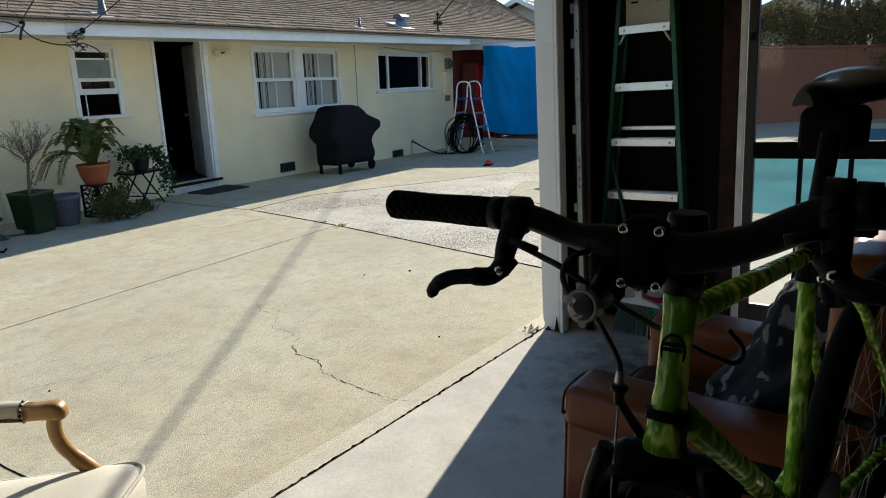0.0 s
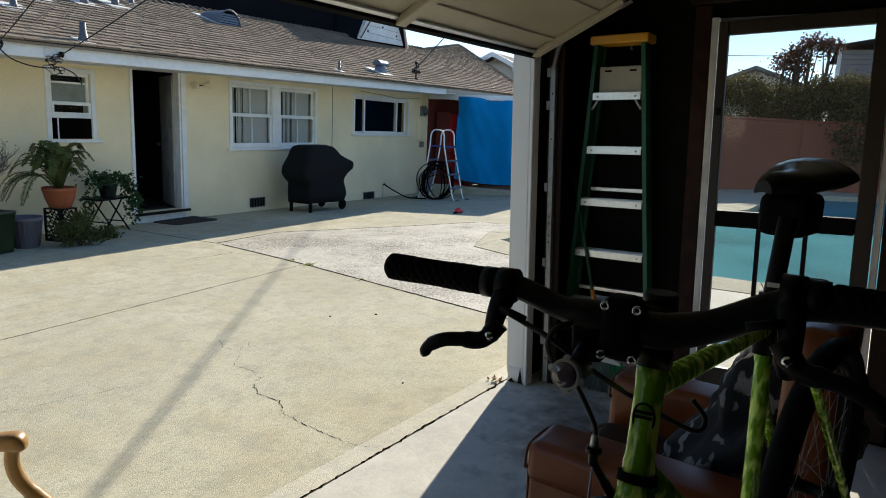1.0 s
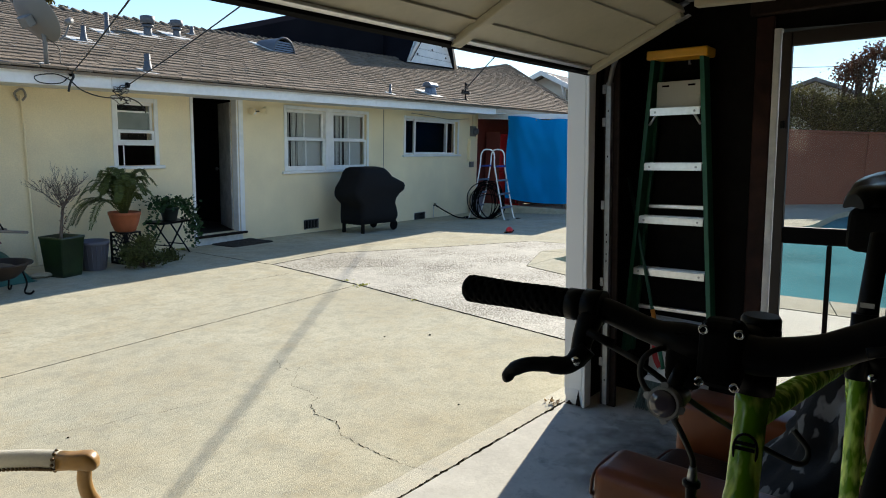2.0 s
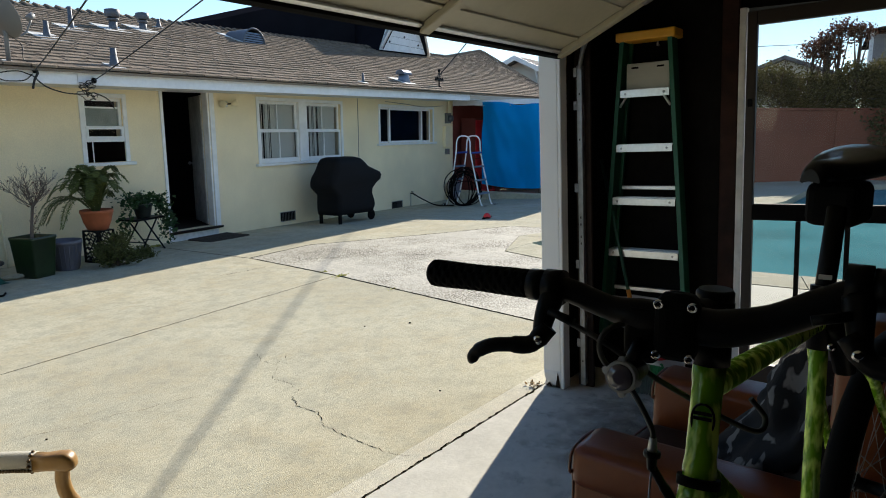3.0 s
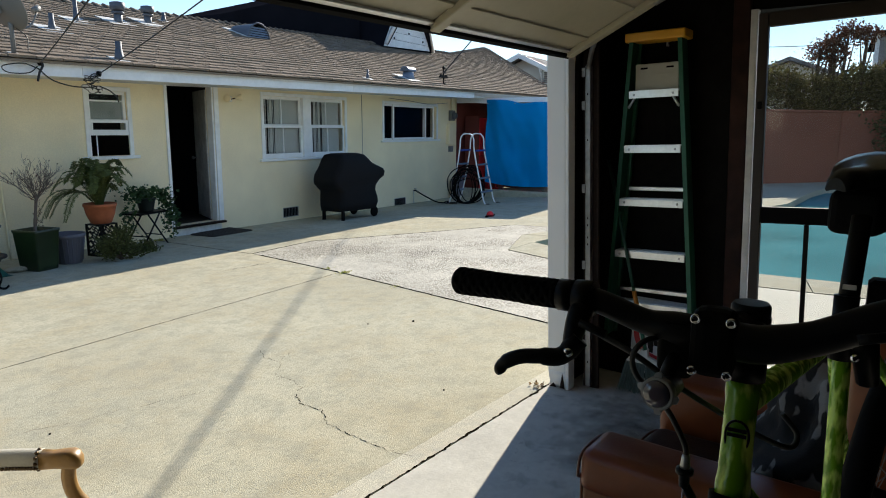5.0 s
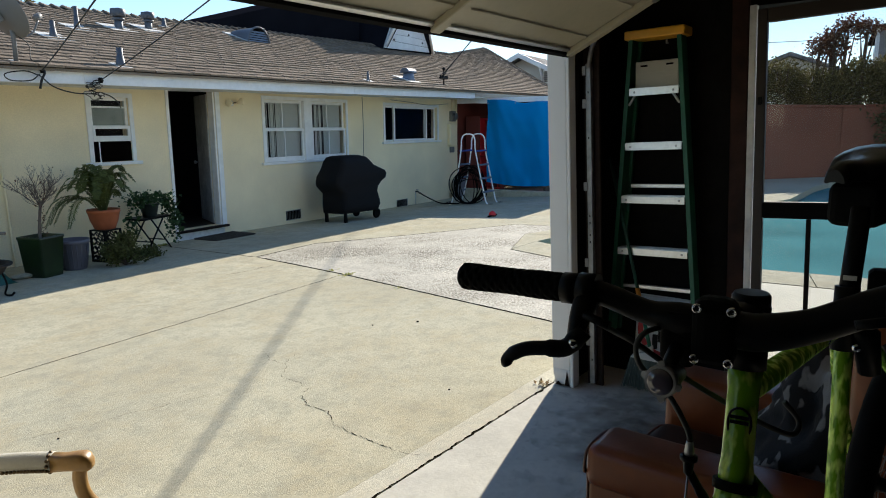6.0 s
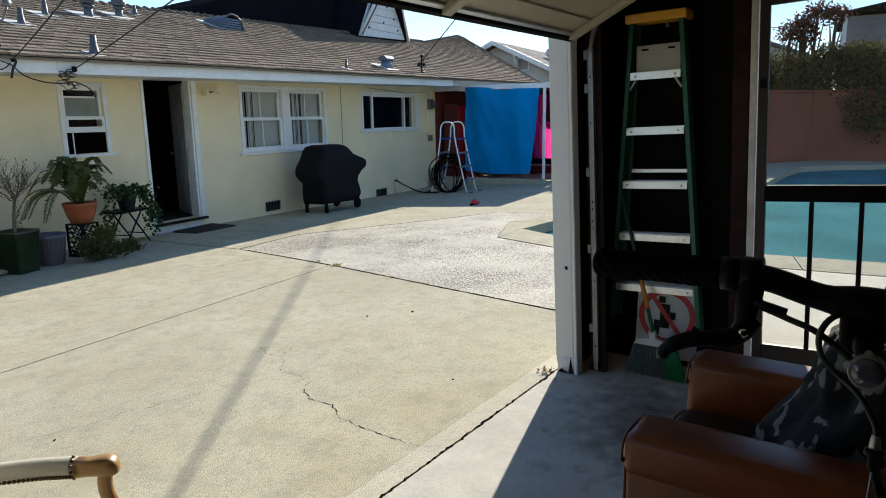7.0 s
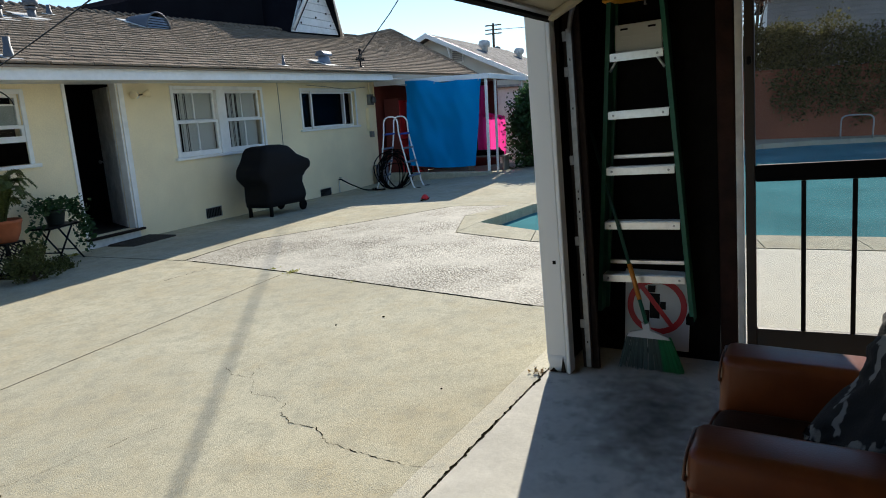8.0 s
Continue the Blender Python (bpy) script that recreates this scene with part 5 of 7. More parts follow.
    for t, w, zt, th in ((-0.125, 0.014, 0.004, 0.016), (-0.10, 0.021, 0.010, 0.028), (-0.03, 0.024, 0.008, 0.032), (0.03, 0.040, 0.008, 0.036), (0.08, 0.070, 0.016, 0.044), (0.115, 0.078, 0.022, 0.044), (0.145, 0.070, 0.020, 0.036), (0.16, 0.045, 0.012, 0.022)):
        c = Vector((-2.315, -1.365, 1.448)) + K * t * 1.04
        ring = []
        for k in range(18):
            a = 2 * math.pi * k / 18
            z = math.sin(a)
            ring.append(c + SIDE * w * math.cos(a) * (1 if z > -0.2 else 0.93) + Vector((0, 0, zt + (z * th * 0.55 if z > 0 else z * th * 0.6) - 0.010 * abs(math.cos(a)) ** 2)))
        loops.append(ring)
    wpart("saddle", loft(B(), loops), M_BLACKGLOSS, ob, "glossy black padded saddle")
    bm = B()
    box(bm, -0.055, -0.040, -0.038, 0.055, 0.040, 0.035, 0.016, 3, Matrix.Translation(Vector((-2.29, -1.373, 1.40))) @ Matrix.Rotation(radians(-16), 4, "Z"))
    wpart("saddle_bag", bm, M_BLACK, ob, "black saddle bag")
    # lamp under the bar
    lc = Vector((-3.045, -1.2170, 1.3165))
    d = Vector((-0.93, 0.12, 0.12)).normalized()
    lamp = wpart("lamp", tube(B(), [lc - d * 0.03, lc - d * 0.012, lc, lc + d * 0.012], [0.008, 0.010, 0.0115, 0.0130], 20), M_BLACKSATIN, ob, "round front lamp")
    wpart("bezel", tube(B(), [lc + d * 0.008, lc + d * 0.0135, lc + d * 0.0155], [0.0138, 0.0138, 0.0130], 24), M_DARKSTEEL, lamp, "bright metal bezel")
    wpart("lens", tube(B(), [lc + d * 0.0150, lc + d * 0.0170, lc + d * 0.0178], [0.0116, 0.0102, 0.005], 24), M_LENS, lamp, "glassy lens")
    for a in (0.6, 2.4, 3.7, 5.6):
        u = d.orthogonal().normalized()
        u.rotate(Matrix.Rotation(a, 3, d))
        wpart("lug", tube(B(), [lc + d * 0.008 + u * 0.0132, lc + d * 0.014 + u * 0.0145], 0.0032, 8), M_DARKSTEEL, lamp)
    wpart("lamp_clamp", loft(B(), [[(-2.983 + x, -1.2165 + y * w, z) for x, y, _ in rounded(0.026, 0.036, 0.009, 0)] for z, w in ((1.312, 0.7), (1.318, 0.95), (1.335, 1.0), (1.356, 0.95), (1.362, 0.7))]), M_BLACK, lamp, "black rubber lamp clamp")
    wpart("lamp_bracket", tube(B(), [lc - d * 0.004, Vector((-3.01, -1.214, 1.322)), Vector((-2.986, -1.216, 1.332))], 0.007, 8), M_BLACKSATIN, lamp)
    # cables
    lv = Vector(left(-3.018, 0.096, 1.355))
    wpart("brake_cable", tube(B(), arc([(-2.998, -1.1374, 1.345), (-3.0, -1.160, 1.337), (-3.0, -1.1835, 1.3271), (-2.96, -1.2228, 1.2864), (-2.918, -1.2611, 1.2503), (-2.902, -1.2854, 1.233), (-2.88, -1.3109, 1.2182), (-2.865, -1.316, 1.228), (-2.868, -1.3011, 1.2475)], 6), 0.0029, 8), M_CABLE, ob)
    wpart("shift_cable", tube(B(), arc([(-2.975, -1.2071, 1.3432), (-3.005, -1.1909, 1.3436), (-3.012, -1.1829, 1.3298), (-3.005, -1.1863, 1.3098), (-2.985, -1.1995, 1.2887), (-3.0, -1.2171, 1.2769), (-3.0, -1.2301, 1.2536), (-3.0, -1.2324, 1.2429)], 6), 0.0026, 8), M_CABLE, ob)
    fer = Vector((-3.0, -1.2322, 1.2440))
    wpart("ferrule", tube(B(), [fer, fer - Vector((0, 0, 0.003)), fer - Vector((0, 0, 0.010)), fer - Vector((0, 0, 0.013))], [0.003, 0.0036, 0.0044, 0.0044], 12), M_STEEL, ob, "silver cable ferrule")
    wpart("adjuster_nut", tube(B(), [fer - Vector((0, 0, 0.013)), fer - Vector((0, 0, 0.014)), fer - Vector((0, 0, 0.018)), fer - Vector((0, 0, 0.019)), fer - Vector((0, 0, 0.031))], [0.005, 0.0078, 0.0078, 0.005, 0.0042], 14), M_BLACKSATIN, ob, "black knurled adjuster")
    wpart("brake_wire", tube(B(), [fer - Vector((0, 0, 0.03)), Vector((-3.0, -1.2289, 1.1218)), Vector((-2.995, -1.229, 1.08))], 0.0010, 6), M_STEEL, ob, "bare steel wire")
    wpart("brake_noodle", tube(B(), arc([fer - Vector((0, 0, 0.028)), Vector((-2.985, -1.240, 1.192)), Vector((-2.97, -1.2465, 1.170)), Vector((-2.96, -1.2457, 1.150)), Vector((-2.95, -1.245, 1.12))], 5), [0.0042] * 6 + [0.005] * 5 + [0.008] * 5 + [0.013] * 5, 10), M_BLACKSATIN, ob)
    wpart("brake_link", tube(B(), arc([Vector((-2.99, -1.212, 1.118)), Vector((-2.99, -1.2161, 1.134)), Vector((-2.975, -1.228, 1.138)), Vector((-2.955, -1.245, 1.128))], 5), [0.009] * 6 + [0.008] * 10, 10), M_BLACKSATIN, ob)
    ob.matrix_world = Matrix.Translation(SHIFT) @ ob.matrix_world
    return ob


bicycle()
stand = thing("bicycle_stand", pose(-2.35, -1.72, 0), "black tripod work stand holding the bicycle", "stand")
wpart("pole", tube(B(), [(-2.35, -1.72, 0.05), (-2.35, -1.72, 1.26)], 0.018, 14), M_BLACKSATIN, stand)
wpart("clamp_arm", tube(B(), [(-2.35, -1.72, 1.24), (-2.42, -1.52, 1.26), (-2.462, -1.40, 1.27)], 0.016, 12), M_BLACKSATIN, stand)
wpart("clamp_jaw", box(B(), -2.495, -1.415, 1.245, -2.455, -1.36, 1.30, 0.006), M_BLACK, stand)
for a in (100, 215, 330):
    e = Vector((-2.35 + 0.42 * math.cos(radians(a)), -1.72 + 0.42 * math.sin(radians(a)), 0.012))
    wpart("leg", tube(B(), [(-2.35, -1.72, 0.35), e], 0.012, 10), M_BLACKSATIN, stand)
stand.matrix_world = Matrix.Translation((0.015, -0.045, 0.0)) @ stand.matrix_world


# ---- yard things along the house ----
def gz(x, y):
    return ground_z(x, y)


def yard_thing(name, x, y, rz, label, category, group="", z=None):
    return thing(name, pose(x, y, gz(x, y) if z is None else z, 0, 0, rz), label, category, group)


def pot(profile, mat, parent, name="pot", label="", seg=28):
    return part(name, lathe(B(), profile, seg), mat, parent, label)


p = yard_thing("square_planter", 0.39, 6.05, 14, "tall square green glazed planter, mossy", "planter")
bm = B()
loft(bm, [rounded(0.261, 0.261, 0.02, 0.0), rounded(0.270, 0.270, 0.02, 0.06), rounded(0.318, 0.318, 0.02, 0.41), rounded(0.331, 0.331, 0.02, 0.42), rounded(0.331, 0.331, 0.02, 0.445), rounded(0.296, 0.296, 0.02, 0.445), rounded(0.278, 0.278, 0.02, 0.39)])
part("body", bm, M_GLAZE, p)
part("soil", loft(B(), [rounded(0.277, 0.277, 0.02, 0.385), rounded(0.217, 0.217, 0.02, 0.40)]), M_SOIL, p)


def bare_tree(name, x, y, z0, height, spread, rng, label):
    ob = thing(name, pose(x, y, z0), label, "tree")
    bm = B()
    trunk = arc([(-0.05, 0, 0), (-0.03, 0.0, height * 0.2), (0.01, 0.01, height * 0.42)], 4)
    tube(bm, trunk, [0.018] * 4 + [0.015] * 4 + [0.013], 8)
    part("trunk", bm, M_BARK, ob)
    bm = B()
    leaves = []

    def branch(p, d, length, r, depth):
        pts = [p]
        for k in range(4):
            d = (d + Vector((rng.uniform(-0.28, 0.28), rng.uniform(-0.28, 0.28), rng.uniform(-0.05, 0.22)))).normalized()
            pts.append(pts[-1] + d * length / 4)
        tube(bm, pts, [r, r * 0.85, r * 0.7, r * 0.6, r * 0.45], 4, False)
        if depth:
            for k in (1, 2, 3, 4):
                for _ in range(2 if k > 2 else 1):
                    nd = (d + Vector((rng.uniform(-1, 1), rng.uniform(-1, 1), rng.uniform(-0.35, 0.5)))).normalized()
                    branch(pts[k], nd, length * rng.uniform(0.45, 0.65), r * 0.5, depth - 1)
        else:
            leaves.append((pts[-1], 0.012))
    top = Vector(trunk[-1])
    for k in range(13):
        a = 2 * math.pi * k / 13 + rng.uniform(-0.2, 0.2)
        branch(top - Vector((0, 0, rng.uniform(0, 0.08))), Vector((math.cos(a), math.sin(a), rng.uniform(0.5, 1.5))).normalized(), spread * rng.uniform(0.7, 1.05), 0.0055, 2)
    part("branch_work", bm, M_BARK, ob, "bare grey twigs")
    lv = new("leaves", leaf_mesh("leaves", leaves[::9] + [((rng.uniform(-0.03, 0.03), rng.uniform(-0.03, 0.03), rng.uniform(0.05, 0.42)), 0.006) for _ in range(70)], 0.015, M_REDLEAF, rng))
    lv.parent = ob
    return ob


bare_tree("potted_tree", 0.43, 6.05, gz(0.39, 6.05) + 0.385, 1.02, 0.27, random.Random(12), "small bare leafless tree with thin grey twigs")

p = yard_thing("grey_pot", 0.79, 6.14, 0, "ribbed grey plastic flower pot", "pot")
pot([(0.12, 0), (0.13, 0.02), (0.165, 0.30), (0.18, 0.305), (0.18, 0.345), (0.162, 0.345), (0.15, 0.30)], M_GREYPOT, p, "body")
for k in range(20):
    a = 2 * math.pi * k / 20
    part("rib", tube(B(), [(0.131 * math.cos(a), 0.131 * math.sin(a), 0.03), (0.165 * math.cos(a), 0.165 * math.sin(a), 0.29)], 0.005, 5), M_GREYPOT, p)
part("soil", lathe(B(), [(0.15, 0.29), (0.10, 0.305)], 20), M_SOIL, p)

p = yard_thing("lattice_stand", 1.31, 6.30, 8, "black pierced metal plant stand", "plant stand")
S, Hh = 0.115, 0.38
for sx, sy in ((1, 1), (1, -1), (-1, 1), (-1, -1)):
    part("corner_post", box(B(), sx * S - 0.012, sy * S - 0.012, 0, sx * S + 0.012, sy * S + 0.012, Hh, 0.003), M_BLACKSATIN, p)
part("top_plate", box(B(), -S - 0.012, -S - 0.012, Hh, S + 0.012, S + 0.012, Hh + 0.015, 0.003), M_BLACKSATIN, p)
for side in range(4):
    R = Matrix.Rotation(radians(90 * side), 4, "Z")
    pn = part("lattice", box(B(), -S + 0.012, -S - 0.008, 0.0, S - 0.012, -S + 0.004, 0.03, m=R), M_BLACKSATIN, p)
    for i in range(6):
        for j in range(6):
            c = Matrix.Translation((-S + 0.028 + i * 0.035, -S - 0.002, 0.06 + j * 0.056))
            part("fret", box(B(), -0.022, -0.004, -0.006, 0.022, 0.004, 0.006, m=R @ c @ Matrix.Rotation(radians(45 if (i + j) % 2 else -45), 4, "Y")), M_BLACKSATIN, pn)
ztop = gz(1.31, 6.30) + Hh + 0.015
p = thing("terracotta_pot", pose(1.31, 6.30, ztop), "orange terracotta bowl pot on the black stand", "pot")
pot([(0.10, 0), (0.118, 0.01), (0.158, 0.11), (0.180, 0.205), (0.188, 0.21), (0.188, 0.245), (0.17, 0.245), (0.155, 0.20)], M_TERRA, p, "body")
part("soil", lathe(B(), [(0.16, 0.195), (0.08, 0.215)], 20), M_SOIL, p)


def fern(x, y, z, rng):
    ob = thing("fern", pose(x, y, z), "spreading green fern with arching fronds", "fern")
    for k in range(58):
        a = rng.uniform(0, 2 * math.pi)
        up = rng.uniform(0.5, 1.0)
        L = rng.uniform(0.48, 0.82)
        if k < 7:
            a = radians(rng.uniform(150, 205))
            up, L = 0.3, rng.uniform(0.55, 0.78)
        rise = 0.15 + 0.5 * up
        out = L * (1.1 - 0.75 * up)
        drop = (0.38 - 0.38 * up) * L * (1.7 if k < 7 else 1)
        pts = arc([(0.03 * math.cos(a), 0.03 * math.sin(a), 0), (out * 0.35 * math.cos(a), out * 0.35 * math.sin(a), rise * L * 0.9), (out * 0.75 * math.cos(a), out * 0.75 * math.sin(a), rise * L * 1.15 - drop * 0.3), (out * math.cos(a), out * math.sin(a), rise * L - drop)], 6)
        bm = B()
        tube(bm, pts, [0.004 - 0.003 * i / (len(pts) - 1) for i in range(len(pts))], 4, False)
        side = Vector((-math.sin(a), math.cos(a), 0))
        for i in range(2, len(pts)):
            for h in (0.0, 0.2, 0.4, 0.6, 0.8):
                if i + 1 >= len(pts) and h:
                    continue
                q = pts[i].lerp(pts[min(i + 1, len(pts) - 1)], h)
                w = (0.066 * math.sin(math.pi * min(0.97, (i + h) / len(pts))) ** 0.7 + 0.008) * rng.uniform(0.6, 1.15)
                d = (pts[min(i + 1, len(pts) - 1)] - pts[i - 1]).normalized()
                for s in (1, -1):
                    tip = q + side * s * w + d * rng.uniform(0.008, 0.034) + Vector((0, 0, rng.uniform(-0.022, 0.012)))
                    mid = q + side * s * w * 0.5
                    bm.faces.new([bm.verts.new(v) for v in (q, mid + d * 0.010, tip, mid - d * 0.002)])
        part("frond", bm, M_FERN, ob)
    return ob


fern(1.31, 6.30, ztop + 0.21, random.Random(5))


def shrub(name, x, y, z, r, h, n, size, mat, rng, label):
    ob = thing(name, pose(x, y, z), label, "shrub")
    bm = B()
    spots = []
    for k in range(26):
        a, e = rng.uniform(0, 6.28), rng.uniform(0.25, 1.45)
        tip = Vector((r * math.cos(a) * math.cos(e) * rng.uniform(0.8, 1.1), r * math.sin(a) * math.cos(e) * rng.uniform(0.8, 1.1), h * math.sin(e) * rng.uniform(0.8, 1.1)))
        tube(bm, [(0, 0, 0), tip * 0.5 + Vector((0, 0, 0.02)), tip], [0.006, 0.004, 0.002], 4, False)
        spots += [(tip * rng.uniform(0.45, 1.05), r * 0.13) for _ in range(n // 26)]
    part("stems", bm, M_TRUNK, ob)
    o = new("leaves", leaf_mesh("leaves", spots, size, mat, rng))
    o.parent = ob
    return ob


shrub("low_shrub", 1.20, 5.80, gz(1.20, 5.80), 0.27, 0.36, 3200, 0.022, M_SHRUB, random.Random(6), "dense dusty green shrub at the wall")
shrub("low_shrub", 1.74, 6.08, gz(1.74, 6.08), 0.2, 0.13, 900, 0.02, M_SHRUB, random.Random(7), "low creeping green plant beside the stand")

p = yard_thing("folding_stand", 2.12, 6.58, 12, "small black folding plant stand", "plant stand")
part("top_plate", box(B(), -0.27, -0.16, 0.43, 0.27, 0.16, 0.455, 0.006), M_BLACKSATIN, p)
for s in (-0.14, 0.14):
    part("leg", tube(B(), [(-0.22, s, 0.0), (0.12, s, 0.43)], 0.011, 8), M_BLACKSATIN, p)
    part("leg", tube(B(), [(0.24, s, 0.0), (-0.10, s, 0.43)], 0.011, 8), M_BLACKSATIN, p)
part("stretcher", tube(B(), [(-0.12, -0.14, 0.13), (-0.12, 0.14, 0.13)], 0.008, 8), M_BLACKSATIN, p)
part("stretcher", tube(B(), [(0.13, -0.14, 0.13), (0.13, 0.14, 0.13)], 0.008, 8), M_BLACKSATIN, p)
zt = gz(2.12, 6.58) + 0.455
p = thing("dark_pot", pose(2.15, 6.58, zt), "dark green plastic pot on the folding stand", "pot")
pot([(0.085, 0), (0.09, 0.01), (0.12, 0.15), (0.13, 0.155), (0.13, 0.175), (0.115, 0.175)], material("dark pot plastic", (0.015, 0.022, 0.02), 0.5), p, "body")
part("soil", lathe(B(), [(0.11, 0.15), (0.06, 0.16)], 16), M_SOIL, p)
iv = thing("ivy", pose(2.15, 6.58, zt + 0.155), "leafy green ivy trailing over the stand", "ivy")
rv = random.Random(11)
spots = [((rv.gauss(0, 0.15), rv.gauss(0, 0.10), rv.uniform(0.02, 0.16)), 0.02) for _ in range(420)]
bm = B()
for k in range(9):
    x0 = rv.choice((-0.33, 0.24, 0.3, 0.34, 0.30))
    y0 = rv.uniform(-0.17, 0.02)
    pts = arc([(0, 0, 0.02), (x0 * 0.6, y0 * 0.8, 0.06), (x0, y0, -0.14), (x0 * rv.uniform(0.9, 1.15), y0, -rv.uniform(0.25, 0.58))], 6)
    tube(bm, pts, 0.0025, 4, False)
    spots += [(q, 0.016) for q in pts[6:] for _ in range(4)]
part("vines", bm, M_IVY, iv)
o = new("leaves", leaf_mesh("leaves", spots, 0.042, M_IVY, rv, 1.2, 0.3))
o.parent = iv

mat_ob = yard_thing("doormat", 3.46, 6.62, 2, "dark brown woven doormat before the door", "doormat")
bm = B()
box(bm, -0.40, -0.24, 0.004, 0.40, 0.24, 0.022, 0.006)
part("pad", bm, M_MAT, mat_ob)
for k in range(15):
    part("weave_ridge", box(B(), -0.38, -0.225 + k * 0.0315, 0.0222, 0.38, -0.212 + k * 0.0315, 0.027), M_MAT, mat_ob)

# wheelbarrow on a tarp-covered heap, fire bowl and crate
heap = yard_thing("tarp_heap", -0.58, 6.32, 0, "green tarpaulin draped over a heap", "tarpaulin")
bm = B()
bmesh.ops.create_grid(bm, x_segments=34, y_segments=26, size=1.0)
for v in bm.verts:
    x, y = v.co.x, v.co.y
    r = math.sqrt((x * 1.0) ** 2 + (y * 1.0) ** 2)
    h = 0.42 * max(0.0, 1 - min(1, abs(x)) ** 3.5) * max(0.0, 1 - min(1, abs(y)) ** 3.5)
    v.co = Vector((x * 0.62, y * 0.42, max(0.01, h + 0.035 * noise.noise(Vector((x * 3, y * 3, 0))) + 0.015 * noise.noise(Vector((x * 9, y * 9, 2))))))
for f in bm.faces:
    f.smooth = True
part("sheet", bm, M_GREENTARP, heap)
wb = yard_thing("wheelbarrow", -0.42, 6.30, 6, "red wheelbarrow lying upside down on the heap", "wheelbarrow", z=gz(-0.42, 6.30) + 0.41)
loops = [rounded(0.50, 0.40, 0.08, 0.0), rounded(0.47, 0.37, 0.08, 0.03), rounded(0.30, 0.26, 0.06, 0.11)]
part("tray", loft(B(), loops), material("faded red steel", (0.28, 0.04, 0.04), 0.5, stain=0.25), wb)
for s in (-0.15, 0.15):
    part("handle", tube(B(), [(-0.3, s * 0.5, 0.12), (0.2, s, 0.13), (0.50, s * 1.25, 0.09)], 0.016, 8), M_WOODGREY, wb)
    part("leg", tube(B(), arc([(0.05, s, 0.12), (0.10, s, 0.23), (0.2, s, 0.25), (0.28, s, 0.12)], 5), 0.009, 8), M_BLACKSATIN, wb)
wheel_m = Matrix.Translation((-0.30, 0, 0.14)) @ Matrix.Rotation(radians(90), 4, "X")
wh = part("wheel", lathe(B(), [(0.02, -0.03), (0.09, -0.02), (0.105, -0.028), (0.125, -0.02), (0.13, 0), (0.125, 0.02), (0.105, 0.028), (0.09, 0.02), (0.02, 0.03)], 24, wheel_m), M_BLACK, wb, "black wheel")
part("hub", lathe(B(), [(0.035, -0.034), (0.035, 0.034)], 14, wheel_m), M_STEEL, wh)
fb = yard_thing("fire_bowl", -0.52, 5.52, 0, "rusty black fire bowl on scrolled legs", "fire bowl")
part("bowl", lathe(B(), [(0.05, 0.14), (0.18, 0.17), (0.28, 0.24), (0.32, 0.30), (0.37, 0.305), (0.37, 0.318), (0.31, 0.318), (0.26, 0.25), (0.12, 0.185)], 30), material("rusty iron", (0.028, 0.02, 0.016), 0.7, 0.3, stain=0.4, stain_scale=5), fb)
for k in range(4):
    a = radians(45 + 90 * k)
    c, s = math.cos(a), math.sin(a)
    part("leg", tube(B(), arc([(0.26 * c, 0.26 * s, 0.24), (0.30 * c, 0.30 * s, 0.12), (0.27 * c, 0.27 * s, 0.03), (0.33 * c, 0.33 * s, 0.012), (0.37 * c, 0.37 * s, 0.04)], 5), 0.011, 8), M_BLACKSATIN, fb)
part("ash", lathe(B(), [(0.25, 0.25), (0.15, 0.29), (0.05, 0.31)], 18), M_SOIL, fb)
fb.matrix_world = fb.matrix_world @ Matrix.Diagonal((0.8, 0.8, 1.0, 1.0))
cr = yard_thing("wooden_tub", -1.16, 5.50, 10, "weathered wooden half tub, coloured dark for the house's shade", "tub")
part("lining", lathe(B(), [(0.15, 0.0), (0.17, 0.2)], 20), M_SOIL, cr)
for k in range(14):
    a = 2 * math.pi * k / 14
    part("stave", box(B(), -0.012, -0.039, 0.0, 0.012, 0.039, 0.24, 0.004, m=Matrix.Rotation(a, 4, "Z") @ Matrix.Translation((0.175, 0, 0)) @ Matrix.Rotation(radians(6), 4, "Y")), M_TUB, cr)
stone = yard_thing("loose_stone", 0.20, 6.12, 0, "pale flat stone on the paving", "stone")
bm = B()
bmesh.ops.create_icosphere(bm, subdivisions=3, radius=1.0)
for v in bm.verts:
    v.co = Vector((v.co.x * 0.13, v.co.y * 0.09, v.co.z * 0.03 + 0.025)) * (1 + 0.15 * noise.noise(v.co * 2))
part("rock", bm, M_CONCRETE, stone)

# covered grill
gr = yard_thing("covered_grill", 6.07, 6.2, -2, "gas grill under a black vinyl cover", "grill")
prof = [((-0.50, 0.46), 0.17, 0.27), ((-0.51, 0.53), 0.28, 0.285), ((-0.515, 0.52), 0.36, 0.285), ((-0.52, 0.46), 0.52, 0.28), ((-0.60, 0.50), 0.60, 0.285), ((-0.665, 0.62), 0.67, 0.29), ((-0.67, 0.715), 0.74, 0.29), ((-0.65, 0.735), 0.82, 0.285), ((-0.61, 0.70), 0.875, 0.28), ((-0.56, 0.55), 0.94, 0.27), ((-0.52, 0.42), 1.01, 0.265), ((-0.50, 0.34), 1.08, 0.25), ((-0.47, 0.25), 1.14, 0.21), ((-0.40, 0.14), 1.165, 0.12)]
loops = []
for (x0, x1), z, d in prof:
    ring = rounded(x1 - x0, d * 2, min(0.09, d * 0.6), z, 5, (x0 + x1) / 2, 0)
